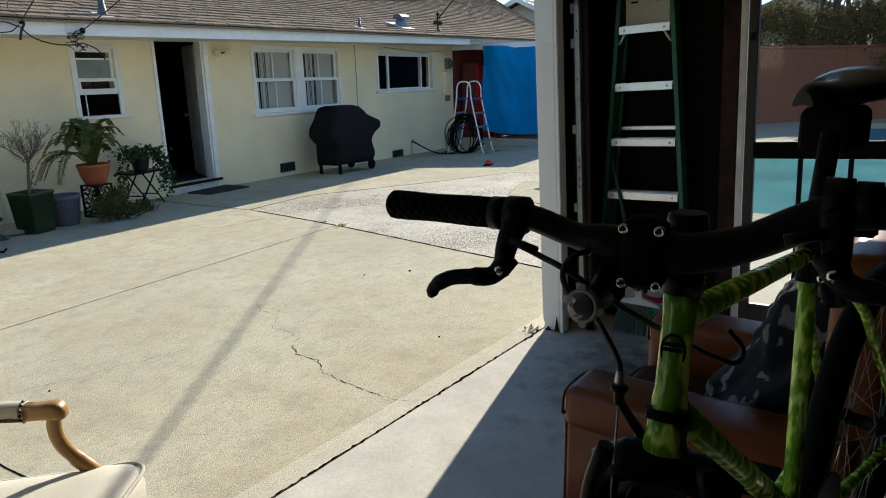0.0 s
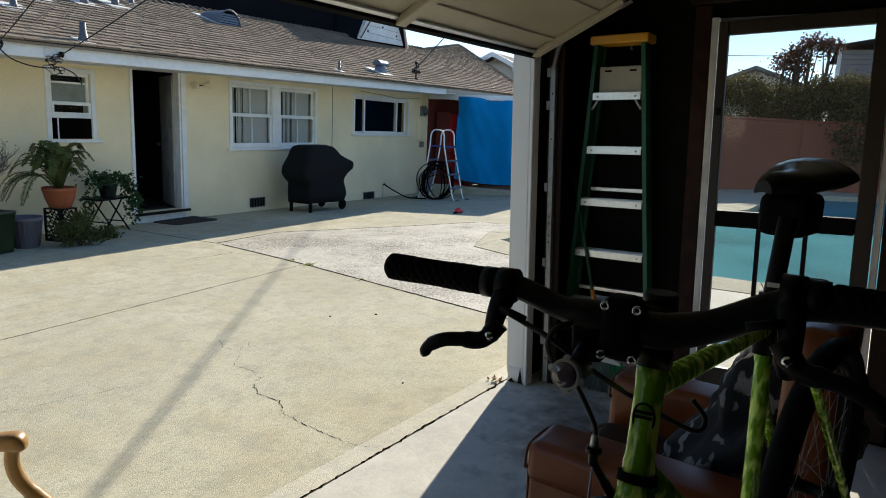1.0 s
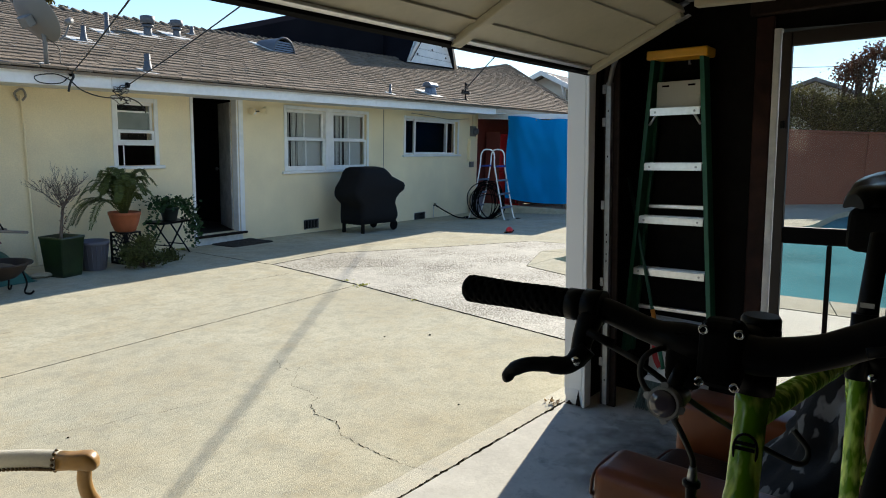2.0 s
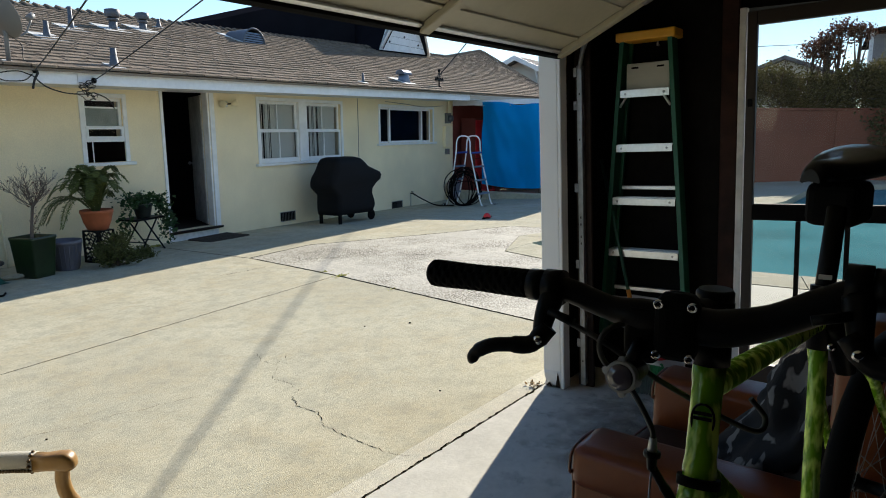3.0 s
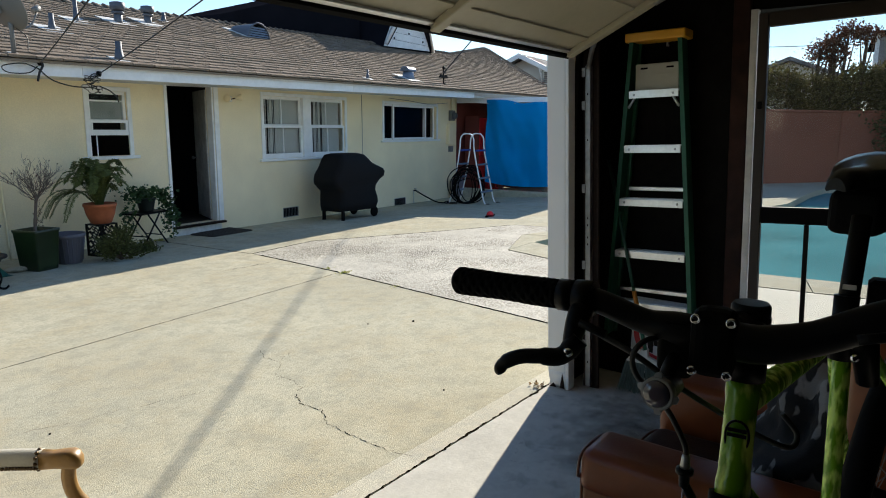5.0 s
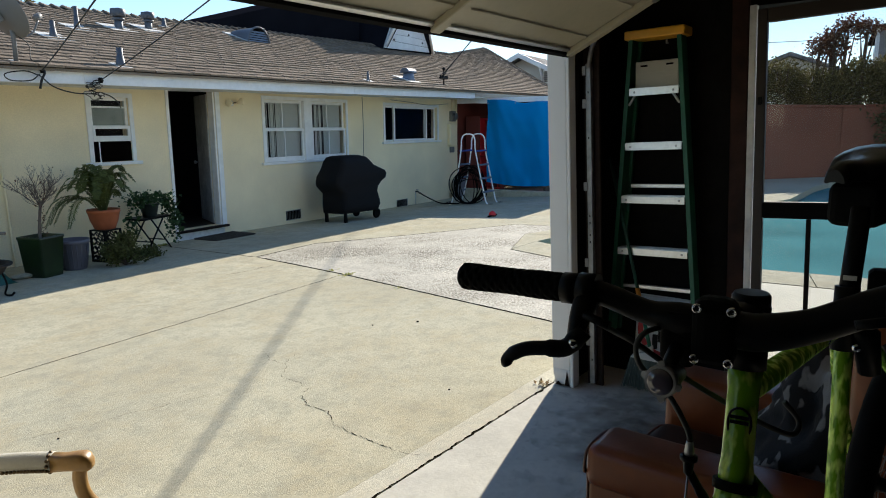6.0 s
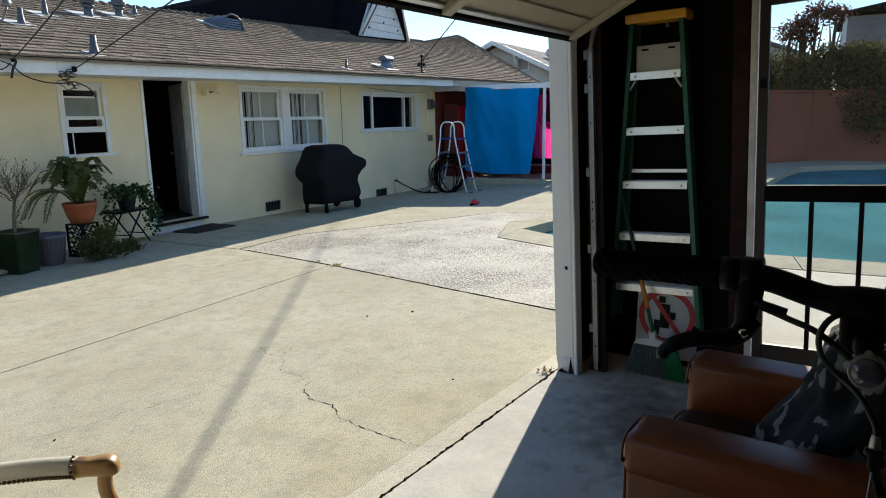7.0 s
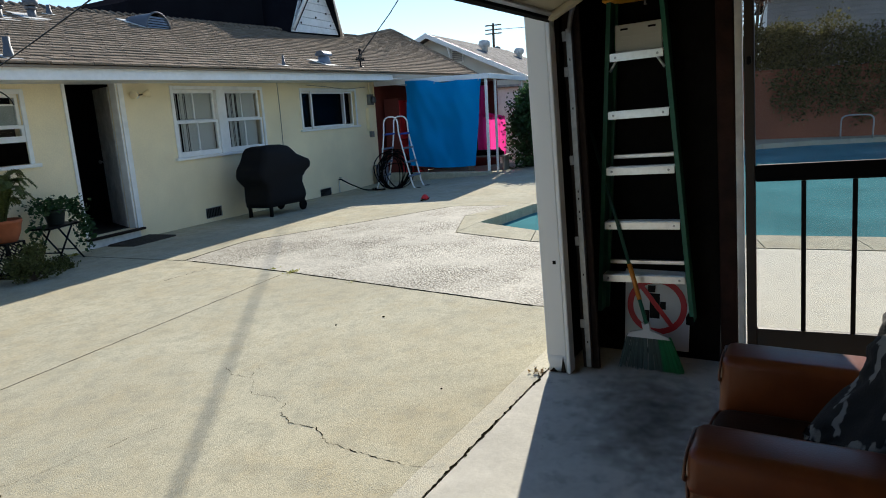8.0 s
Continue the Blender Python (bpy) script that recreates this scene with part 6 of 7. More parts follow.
    loops.append([(x + 0.016 * math.sin(9 * x + 14 * y + 5 * z), y + 0.016 * math.sin(11 * x + 3 * z), zz + 0.012 * math.sin(13 * x)) for x, y, zz in ring])
part("cover", loft(B(), loops), M_GRILLCOVER, gr)
for sx in (-0.44, 0.42):
    for sy in (-0.22, 0.22):
        part("leg", box(B(), sx - 0.025, sy - 0.025, 0.03 if sx < 0 else 0.1, sx + 0.025, sy + 0.025, 0.33, 0.004), M_BLACKSATIN, gr)
        if sx < 0:
            part("foot", lathe(B(), [(0.035, 0.0), (0.035, 0.03), (0.02, 0.04)], 12, Matrix.Translation((sx, sy, 0))), M_BLACK, gr)
        else:
            part("wheel", lathe(B(), [(0.09, -0.02), (0.1, 0.0), (0.09, 0.02)], 20, Matrix.Translation((sx, sy * 1.1, 0.1)) @ Matrix.Rotation(radians(90), 4, "X")), M_BLACK, gr)
part("bottom_shelf", box(B(), -0.42, -0.22, 0.22, 0.40, 0.22, 0.245, 0.004), M_BLACKSATIN, gr)

# foundation vents, tap, hose, meters, wall lamp, pipes
for i, (x, z, w) in enumerate(((5.13, -0.06, 0.37), (8.62, -0.20, 0.42))):
    v = thing("foundation_vent", pose(x, WALL, z), "rusty grated foundation vent in the wall", "vent", "foundation vents")
    part("recess", box(B(), 0, -0.004, 0, w, 0.0, 0.15), M_BLACK, v)
    part("frame", frame_bars(B(), -0.012, -0.012, w + 0.012, 0.162, 0.012, -0.012, -0.0045), M_STEEL, v)
    for k in range(9):
        part("slat", box(B(), 0.03 + k * w / 9.5, -0.01, 0.002, 0.036 + k * w / 9.5, -0.005, 0.148), M_DARKSTEEL, v)
tap = thing("garden_tap", pose(9.38, WALL, -0.02), "brass garden tap on the house wall", "tap")
part("pipe", tube(B(), [(0, -0.02, -0.2), (0, -0.02, 0.12)], 0.012, 8), M_WHITE_OLD, tap)
part("spout", tube(B(), arc([(0, -0.02, 0.10), (0, -0.08, 0.11), (0.02, -0.12, 0.06)], 4), 0.016, 8), M_BLACKSATIN, tap, "black hose connector")
part("wheel_handle", lathe(B(), [(0.03, 0), (0.03, 0.012)], 12, Matrix.Translation((0, -0.06, 0.14))), M_BRASS, tap)
hs = thing("garden_hose", pose(9.3, 5.75, gz(9.3, 5.75)), "black garden hose coiled round the ladder", "hose")
hz = gz(9.3, 5.75)
wpart("feed", tube(B(), arc([(9.40, 6.80, 0.06), (9.36, 6.70, 0.02), (9.30, 6.45, -0.06), (9.25, 6.2, hz + 0.02), (9.2, 5.95, hz + 0.02), (9.25, 5.7, hz + 0.03)], 8), 0.014, 8), M_BLACK, hs)
rc = random.Random(2)
for k in range(13):
    pts = []
    ph, r1, r2 = rc.uniform(0, 6.28), rc.uniform(0.22, 0.45), rc.uniform(0.26, 0.47)
    cx, cz = 9.42 + rc.uniform(-0.08, 0.12), hz + 0.02 + r2
    for i in range(33):
        a = 2 * math.pi * i / 32
        pts.append((cx + r1 * 0.75 * math.cos(a), 5.56 - r1 * 0.55 * math.cos(a) + 0.03 * math.sin(2 * a + ph) + 0.012 * (k - 6), cz + r2 * math.sin(a)))
    wpart("coil", tube(B(), pts, 0.011, 7, False), M_BLACK, hs)
pl = thing("pool_ladder", pose(9.55, 5.45, gz(9.55, 5.45)), "white tubular pool ladder with blue steps", "pool ladder")
lz = gz(9.55, 5.45)
for x, dx in ((9.30, -0.0), (9.78, 0.0)):
    wpart("rail", tube(B(), arc([(x - 0.06, 5.98, lz + 0.015), (x - 0.03, 5.90, lz + 0.03), (x, 5.78, lz + 0.55), (x, 5.68, lz + 1.15), (x, 5.66, lz + 1.40), (x, 5.60, lz + 1.50), (x, 5.50, lz + 1.52), (x, 5.40, lz + 1.50), (x, 5.34, lz + 1.40), (x, 5.32, lz + 1.15), (x + 0.02, 5.17, lz + 0.45), (x + 0.04, 5.07, lz + 0.04), (x + 0.08, 4.95, lz + 0.018)], 6), 0.0155, 12), M_WHITE, pl)
    for y in (5.98, 4.95):
        wpart("foot", box(B(), x - 0.06, y - 0.04, lz, x + 0.06, y + 0.04, lz + 0.035, 0.008), M_BLACK, pl, "black rubber foot")
for z, y, c in ((1.16, 5.68, M_BLUE), (0.86, 5.73, M_VENTBLUE), (0.57, 5.78, M_VENTBLUE), (0.28, 5.84, M_VENTBLUE), (1.16, 5.32, M_BLUE), (0.86, 5.26, M_VENTBLUE), (0.57, 5.20, M_VENTBLUE), (0.28, 5.13, M_VENTBLUE)):
    wpart("step", box(B(), 9.30, y - 0.04, lz + z - 0.018, 9.78, y + 0.04, lz + z + 0.018, 0.008), c, pl, "blue plastic step")
ub = thing("utility_box", pose(9.0, 6.7, gz(9.0, 6.7)), "grey utility box standing at the house", "box")
part("case", box(B(), 1.95, -0.12, 0, 2.2, 0.1, 0.42, 0.01), M_GREYPOT, ub)
part("lid", box(B(), 1.94, -0.13, 0.421, 2.21, 0.11, 0.45, 0.008), M_GREYPOT, ub)
mb = thing("electric_meter", pose(11.06, WALL, 1.0), "grey electric meter box on the wall", "meter")
part("panel", box(B(), -0.15, -0.09, 0.10, 0.17, 0.0, 0.62, 0.008), M_STUCCO, mb, "painted panel cover")
part("meter_socket", box(B(), -0.05, -0.08, 0.68, 0.15, 0.0, 0.93, 0.006), M_DISH, mb)
part("meter_glass", lathe(B(), [(0.085, 0), (0.085, 0.05), (0.07, 0.085), (0.03, 0.095)], 22, Matrix.Translation((0.05, -0.08, 0.80)) @ Matrix.Rotation(radians(90), 4, "X")), M_VENTMETAL, mb, "glass meter dome")
part("conduit", tube(B(), [(0.03, -0.04, 0.93), (0.03, -0.04, 1.22)], 0.016, 8), M_STUCCO, mb)
part("conduit", tube(B(), [(0.26, -0.03, 0.2), (0.26, -0.03, 1.22)], 0.012, 8), M_STUCCO, mb)
part("junction_box", box(B(), -0.05, -0.06, -0.08, 0.1, 0.0, 0.06, 0.005), M_DISH, mb)
wl = thing("wall_lamp", pose(4.02, WALL, 1.93), "small round floodlight on the house wall", "wall lamp")
part("base", lathe(B(), [(0.045, 0), (0.045, 0.02), (0.03, 0.03)], 16, Matrix.Rotation(radians(90), 4, "X")), M_WHITE_OLD, wl)
for dx in (-0.07, 0.09):
    part("arm", tube(B(), [(0, -0.02, 0), (dx * 0.6, -0.07, 0.01)], 0.010, 8), M_BRASS, wl)
    part("lamp_head", lathe(B(), [(0.018, 0), (0.03, 0.03), (0.055, 0.08), (0.058, 0.10), (0.045, 0.105)], 18, Matrix.Translation((dx * 0.6, -0.07, 0.01)) @ Matrix.Rotation(radians(70 if dx > 0 else 110), 4, "X") @ Matrix.Rotation(radians(55 if dx > 0 else -75), 4, "Y")), M_STUCCO, wl)
wp = thing("wall_pipe", pose(0.52, WALL, -0.1), "painted pipe running down the house wall", "pipe")
part("pipe", tube(B(), arc([(0.02, -0.03, 0.0), (0.0, -0.03, 1.0), (-0.02, -0.03, 1.95), (-0.06, -0.03, 2.05)], 4), 0.014, 8), M_STUCCO, wp)
part("cable_hook", tube(B(), arc([(-0.06, -0.03, 1.98), (-0.10, -0.05, 2.06), (-0.02, -0.06, 2.11), (0.02, -0.05, 2.04), (-0.02, -0.05, 1.98)], 5), 0.012, 8), M_CABLEGREY, wp)
wc = thing("wall_cable", pose(7.45, WALL, 0.3), "thin painted cable stapled down the wall", "cable")
part("wire", tube(B(), arc([(0.0, -0.008, 1.85), (0.01, -0.008, 1.2), (-0.01, -0.008, 0.1), (0.01, -0.008, -0.1)], 4), 0.006, 6), M_CABLEGREY, wc)
wc = thing("eave_cable", pose(9.0, WALL - 0.02, 2.0), "thin grey cable looped under the eaves", "cable")
part("wire", tube(B(), arc([(-0.6, -0.01, 0.12), (0.2, -0.01, 0.09), (1.0, -0.01, 0.05), (1.9, -0.01, 0.10)], 6), 0.006, 6), M_CABLEGREY, wc)

toy = thing("red_toy", pose(7.0, 3.80, gz(7.0, 3.80)) @ Matrix.Scale(0.62, 4), "small red plastic toy lying on the paving", "toy")
part("shell", lathe(B(), [(0.10, 0.02), (0.11, 0.05), (0.09, 0.11), (0.05, 0.15), (0.015, 0.165)], 20), M_RED, toy)
for s in (-1, 1):
    part("fin", box(B(), s * 0.10, -0.03, 0.01, s * 0.27, 0.03, 0.05, 0.01), M_BLACK, toy)
part("band", lathe(B(), [(0.112, 0.035), (0.114, 0.05)], 20), M_BLACK, toy)

# ---- covered patio at the end of the house ----
PX = 11.3
patio = thing("patio_cover", pose(PX, 5.3, gz(PX, 5.3)), "flat white edged patio cover on posts", "patio cover")
wpart("roof_sheet", box(B(), PX + 0.02, 3.99, 2.17, 14.55, 6.85, 2.21), M_WOODGREY, patio)
wpart("edge_board", box(B(), PX - 0.02, 3.97, 2.11, PX + 0.018, 6.85, 2.225, 0.004), M_FASCIA, patio, "white edge board")
wpart("front_board", box(B(), PX + 0.02, 3.95, 2.11, 14.55, 3.988, 2.225, 0.004), M_FASCIA, patio, "white edge board")
wpart("post", box(B(), PX + 0.02, 4.01, -0.13, PX + 0.08, 4.07, 2.168, 0.006), M_WHITE, patio, "white post")
wpart("post", box(B(), PX + 0.68, 4.01, -0.13, PX + 0.73, 4.06, 2.168, 0.006), M_WHITE, patio, "white post")
wpart("post", box(B(), 14.3, 4.01, -0.13, 14.38, 4.09, 2.168, 0.006), M_WHITE, patio, "white post")
wpart("rafter", box(B(), PX + 0.02, 5.2, 2.08, 14.55, 5.25, 2.169), M_WOODGREY, patio)
setting("curb", box(B(), 11.15, 3.95, -0.25, 11.32, 6.92, 0.03, 0.015), M_CONCRETE, "low concrete curb along the patio", "curb")
setting("wall_patio", box(B(), 14.4, 4.75, -0.2, 14.5, 7.0, 2.16), M_REDDARK, "dark red wall behind the patio", "wall")
setting("wall_patio_back", box(B(), 11.43, 6.93, -0.2, 14.39, 7.05, 2.16), M_REDDARK, "dark red wall at the back of the patio", "wall")
tarp = thing("blue_tarp", pose(PX, 5.1, 0.2), "bright blue tarpaulin hung from the patio edge", "tarpaulin")
bm = B()
bmesh.ops.create_grid(bm, x_segments=40, y_segments=40, size=1.0)
for v in bm.verts:
    s, t = (v.co.x + 1) / 2, (v.co.y + 1) / 2
    y = 6.02 - s * (1.90 - 0.22 * (1 - t))
    z = 0.20 - 0.04 * s + t * (1.93 + 0.03 * math.sin(s * 9)) - 0.05 * math.sin(math.pi * s) * (1 - t) + 0.05 * (1 - s) * t - 0.05 * t * math.sin(math.pi * s * 3) ** 2 * 0.4
    x = PX - 0.07 + 0.04 * math.sin(s * 13 + t * 2) * (0.4 + t * 0.6) + 0.07 * noise.noise(Vector((s * 3, t * 3, 1))) + 0.035 * noise.noise(Vector((s * 9 + t * 3, t * 4, 5))) + 0.02 * (1 - t)
    v.co = Vector((x, y, z))
for f in bm.faces:
    f.smooth = True
wpart("sheet", bm, M_TARP, tarp)
for k in range(6):
    y = 5.98 - k * 0.36
    wpart("eyelet", tube(B(), [(PX - 0.075, y, 2.085), (PX - 0.03, y, 2.10)], 0.012, 8), M_STEEL, tarp)
rc_ob = thing("red_cabinet", pose(12.25, 6.66, -0.14), "red glazed cabinet standing in the patio", "cabinet")
part("body", box(B(), -0.5, -0.2, 0, 0.55, 0.2, 1.95, 0.01), M_REDDARK, rc_ob)
for k in range(4):
    d = part("door", box(B(), -0.49 + (k % 2) * 0.525, -0.225, 0.95 - (k // 2) * 0.9, 0.02 + (k % 2) * 0.525, -0.202, 1.9 - (k // 2) * 0.97, 0.006), M_RED, rc_ob, "bright red door")
    part("handle", tube(B(), [(0.0 + (k % 2) * 0.06, -0.24, 1.2 - (k // 2) * 0.7), (0.0 + (k % 2) * 0.06, -0.24, 1.35 - (k // 2) * 0.7)], 0.008, 6), M_STEEL, d)
for y in (6.35, 6.1):
    rs = thing("red_shelf", pose(12.0, y, -0.14), "red shelf unit beside the cabinet", "shelf")
    for z in (0.1, 0.75, 1.3, 1.85):
        part("board", box(B(), 0.0, -0.1, z, 0.25, 0.1, z + 0.03, 0.003), M_RED, rs)
    for s in (-0.11, 0.1):
        part("side", box(B(), 0.0, s, 0, 0.25, s + 0.02, 1.9, 0.003), M_REDDARK, rs)
pk = thing("pink_cloth", pose(13.2, 4.15, 0.3), "bright pink cloth hanging in the patio", "cloth")
bm = B()
bmesh.ops.create_grid(bm, x_segments=16, y_segments=16, size=1.0)
for v in bm.verts:
    s, t = (v.co.x + 1) / 2, (v.co.y + 1) / 2
    v.co = Vector((12.5 + 0.04 * math.sin(s * 20) + 0.03 * math.sin(t * 9 + s * 5), 4.70 - s * (0.31 + (0.42 if t < 0.62 else 0.0)), 0.25 + t * 1.75))
wpart("sheet", bm, M_PINK, pk)
shed = thing("white_shed", pose(16.8, 2.6, 0), "plain white boarded shed behind the bush", "shed")
part("wall", box(B(), 0, -1.3, -0.3, 0.2, 3.1, 2.02), M_WHITE, shed)
part("corner_trim", box(B(), -0.03, 0.38, -0.3, -0.002, 0.44, 2.02), M_WHITE_OLD, shed)
part("roof", box(B(), -0.25, -1.5, 2.025, 2.2, 3.3, 2.10, 0.01), M_GRAVELROOF, shed)
bench = thing("bench", pose(12.3, 4.35, -0.14), "low wooden bench with dark clutter in the patio", "bench")
part("seat_board", box(B(), -0.2, -0.5, 0.42, 0.25, 0.6, 0.46, 0.005), M_WOODGREY, bench)
for y in (-0.42, 0.5):
    part("leg", box(B(), -0.15, y - 0.03, 0, 0.2, y + 0.03, 0.419, 0.004), M_WOODGREY, bench)
cl = thing("folded_tarp", pose(12.3, 4.4, 0.32), "dark folded tarpaulin on the bench", "tarpaulin")
part("bundle", loft(B(), [rounded(0.35, 0.8, 0.08, 0.002), rounded(0.38, 0.85, 0.1, 0.05), rounded(0.3, 0.7, 0.1, 0.12)]), M_BLACK, cl)


# ---- on the roof ----
def roof_thing(name, x, y, label, category, group=""):
    return thing(name, pose(x, y, roof_z(x, y) + 0.012), label, category, group)


def flashing(ob, w=0.16):
    bm = B()
    bm_pts = [(-w, -w), (w, -w), (w, w), (-w, w)]
    v = [bm.verts.new((x, y, PITCH * y + 0.012)) for x, y in bm_pts]
    u = [bm.verts.new((x, y, PITCH * y - 0.01)) for x, y in bm_pts]
    bm.faces.new(v)
    bm.faces.new(u[::-1])
    for i in range(4):
        bm.faces.new((v[(i + 1) % 4], v[i], u[i], u[(i + 1) % 4]))
    bmesh.ops.recalc_face_normals(bm, faces=bm.faces[:])
    part("flashing", bm, M_WHITE_OLD, ob, "pale sheet metal flashing")


def vent_pipe(x, y, h, r, wide=True):
    ob = roof_thing("vent_pipe", x, y, "grey vent pipe with conical flashing", "vent pipe", "roof vent pipes")
    flashing(ob, 0.15 + r if wide else 0.06 + r)
    part("cone", lathe(B(), [(r * 1.9, -0.04), (r * 1.5, 0.03), (r * 1.05, h * 0.6)], 14), M_VENTMETAL, ob)
    part("pipe", lathe(B(), [(r, 0.0), (r, h), (r * 0.7, h), (r * 0.7, h - 0.02)], 14), M_VENTMETAL, ob)
    return ob


vent_pipe(1.555, 6.06, 0.21, 0.035, False)
vent_pipe(6.56, 6.11, 0.17, 0.02, False)
vent_pipe(1.64, 7.50, 0.20, 0.03)
vent_pipe(2.50, 8.33, 0.30, 0.028)
vent_pipe(4.74, 9.27, 0.15, 0.03, False)
for x, y, r, h in ((3.38, 8.62, 0.09, 0.30), (4.12, 8.88, 0.085, 0.27)):
    ob = roof_thing("flue_cap", x, y, "galvanised round flue with a banded cap", "flue", "roof flues")
    flashing(ob, 0.24)
    part("pipe", lathe(B(), [(r * 0.8, -0.06), (r * 0.7, 0.03), (r * 0.7, h * 0.5)], 18), M_VENTMETAL, ob)
    part("collar", lathe(B(), [(r * 0.95, h * 0.42), (r * 1.05, h * 0.47), (r * 1.05, h * 0.52), (r * 0.9, h * 0.55)], 18), M_VENTMETAL, ob)
    part("cap", lathe(B(), [(r, h * 0.6), (r * 1.25, h * 0.65), (r * 1.25, h * 0.98), (r * 1.1, h), (r * 0.2, h * 1.06)], 18), M_VENTMETAL, ob)
ob = roof_thing("half_round_vent", 6.50, 9.02, "half round louvred roof vent", "roof vent")
bm = B()
n = 14
outer = [(0.29 * math.cos(math.pi * k / n), 0.31 * math.sin(math.pi * k / n)) for k in range(n + 1)]
front = [bm.verts.new((x, -0.32, z - 0.12)) for x, z in outer]
rear = [bm.verts.new((x * 0.9, 0.20, PITCH * 0.20 + z * 0.42 - 0.02)) for x, z in outer]
bm.faces.new(rear)
for k in range(n):
    f = bm.faces.new((front[k], front[k + 1], rear[k + 1], rear[k]))
    f.smooth = True
bmesh.ops.recalc_face_normals(bm, faces=bm.faces[:])
part("hood", bm, M_VENTMETAL, ob)
part("backing", prism(B(), [(x * 0.9, z * 0.9 - 0.115) for x, z in outer], -0.24, -0.22), M_BLACK, ob)
part("rim", tube(B(), [(x, -0.32, z - 0.12) for x, z in outer], 0.018, 6), M_VENTMETAL, ob)
for k in range(5):
    z = 0.03 + k * 0.045
    w = 0.29 * math.sqrt(max(0.02, 1 - (z / 0.31) ** 2))
    part("louvre", box(B(), -w, -0.31, z - 0.13, w, -0.29, z - 0.10, m=Matrix.Identity(4)), M_VENTBLUE, ob)
flashing(ob, 0.34)
ob = roof_thing("hood_vent", 8.40, 6.42, "blue grey hooded roof vent", "roof vent")
flashing(ob, 0.24)
part("neck", loft(B(), [rounded(0.26, 0.24, 0.05, -0.06), rounded(0.21, 0.19, 0.05, 0.06), rounded(0.19, 0.17, 0.05, 0.16)]), M_VENTBLUE, ob)
bm = B()
hood = [(0.105 * math.cos(math.pi * k / 10), 0.15 + 0.085 * math.sin(math.pi * k / 10)) for k in range(11)]
prism(bm, hood + [(y * 0.88, z - 0.012) for y, z in hood[::-1]], -0.15, 0.15, "x")
part("hood", bm, M_VENTBLUE, ob)
for x in (-0.146, 0.140):
    part("hood_end", prism(B(), [(y * 0.86, z - 0.012) for y, z in hood], x, x + 0.006, "x"), M_VENTMETAL, ob)
mast = roof_thing("cable_mast", 9.47, 6.19, "black iron cable mast with crossbars", "mast")
part("pole", tube(B(), [(0, 0, -0.03), (0, 0, 0.34)], 0.016, 8), M_BLACKSATIN, mast)
part("foot_plate", lathe(B(), [(0.07, -0.02), (0.05, 0.02)], 12), M_BLACKSATIN, mast)
b = part("crossbar", box(B(), -0.17, -0.02, 0.13, 0.17, 0.02, 0.165, 0.006), M_BLACKSATIN, mast)
for x in (-0.14, -0.07, 0.07, 0.14):
    part("insulator", lathe(B(), [(0.014, -0.02), (0.026, 0.0), (0.014, 0.035), (0.02, 0.05)], 10, Matrix.Translation((x, 0, 0.15))), M_BLACKSATIN, b)
part("cable_loop", tube(B(), arc([(0.0, 0, 0.30), (0.06, -0.01, 0.35), (0.10, 0, 0.27), (0.04, 0, 0.22), (-0.05, 0, 0.25), (-0.08, 0, 0.20)], 5), 0.008, 6), M_CABLE, mast)
part("cap_ring", lathe(B(), [(0.014, 0.30), (0.03, 0.33), (0.03, 0.36), (0.012, 0.38)], 10), M_BLACKSATIN, mast)
dish = roof_thing("satellite_dish", 0.29, 5.93, "weathered grey satellite dish on a short mast", "satellite dish")
flashing(dish, 0.05)
part("mast", tube(B(), [(0, 0, -0.02), (0, 0.0, 0.25), (-0.02, 0.0, 0.40)], 0.022, 10), M_DISH, dish)
Dm = Matrix.Translation((-0.13, -0.02, 0.44)) @ Matrix.Rotation(radians(7), 4, "Z") @ Matrix.Rotation(radians(58), 4, "Y") @ Matrix.Scale(1.08, 4)
part("reflector", lathe(B(), [(0.02, -0.012), (0.14, 0.012), (0.255, 0.06), (0.26, 0.067), (0.25, 0.07), (0.14, 0.025), (0.02, 0.005)], 30, Dm), M_DISH, dish)
part("bracket", box(B(), -0.05, -0.06, -0.10, 0.05, 0.06, -0.012, 0.008, m=Dm), M_DISH, dish)
part("feed_arm", tube(B(), arc([Dm @ Vector((0.25, 0, 0.055)), Dm @ Vector((0.27, 0, 0.2)), Dm @ Vector((0.2, 0, 0.33))], 5), 0.010, 8), M_DISH, dish)
part("receiver", lathe(B(), [(0.02, 0), (0.03, 0.03), (0.03, 0.08)], 12, Dm @ Matrix.Translation((0.17, 0, 0.30))), M_DISH, dish)
part("coax", tube(B(), arc([(0.0, 0.02, 0.30), (0.12, -0.04, 0.18), (0.10, -0.1, 0.02), (0.25, -0.15, 0.02)], 6), 0.005, 6), M_CABLE, dish)

# cables from the house to the garage roof, with their knobs
for name, a, b, sag in (("overhead_cable", (0.533, 5.91, 2.151), (-2.06, 0.25, 2.50), 0.03), ("overhead_cable", (1.18, 5.91, 2.083), (-1.03, 0.36, 2.70), 0.03)):
    a, b = Vector(a), Vector(b)
    ob = thing(name, Matrix.Translation(a), "black overhead cable from house to garage", "cable", "overhead cables")
    pts = [a.lerp(b, k / 16) - Vector((0, 0, sag * 4 * (k / 16) * (1 - k / 16))) for k in range(17)]
    wpart("wire", tube(B(), pts, 0.006, 6), M_CABLE, ob)
    wpart("knob", lathe(B(), [(0.02, -0.03), (0.03, 0.0), (0.02, 0.03)], 10, Matrix.Translation(a)), M_BLACKSATIN, ob)
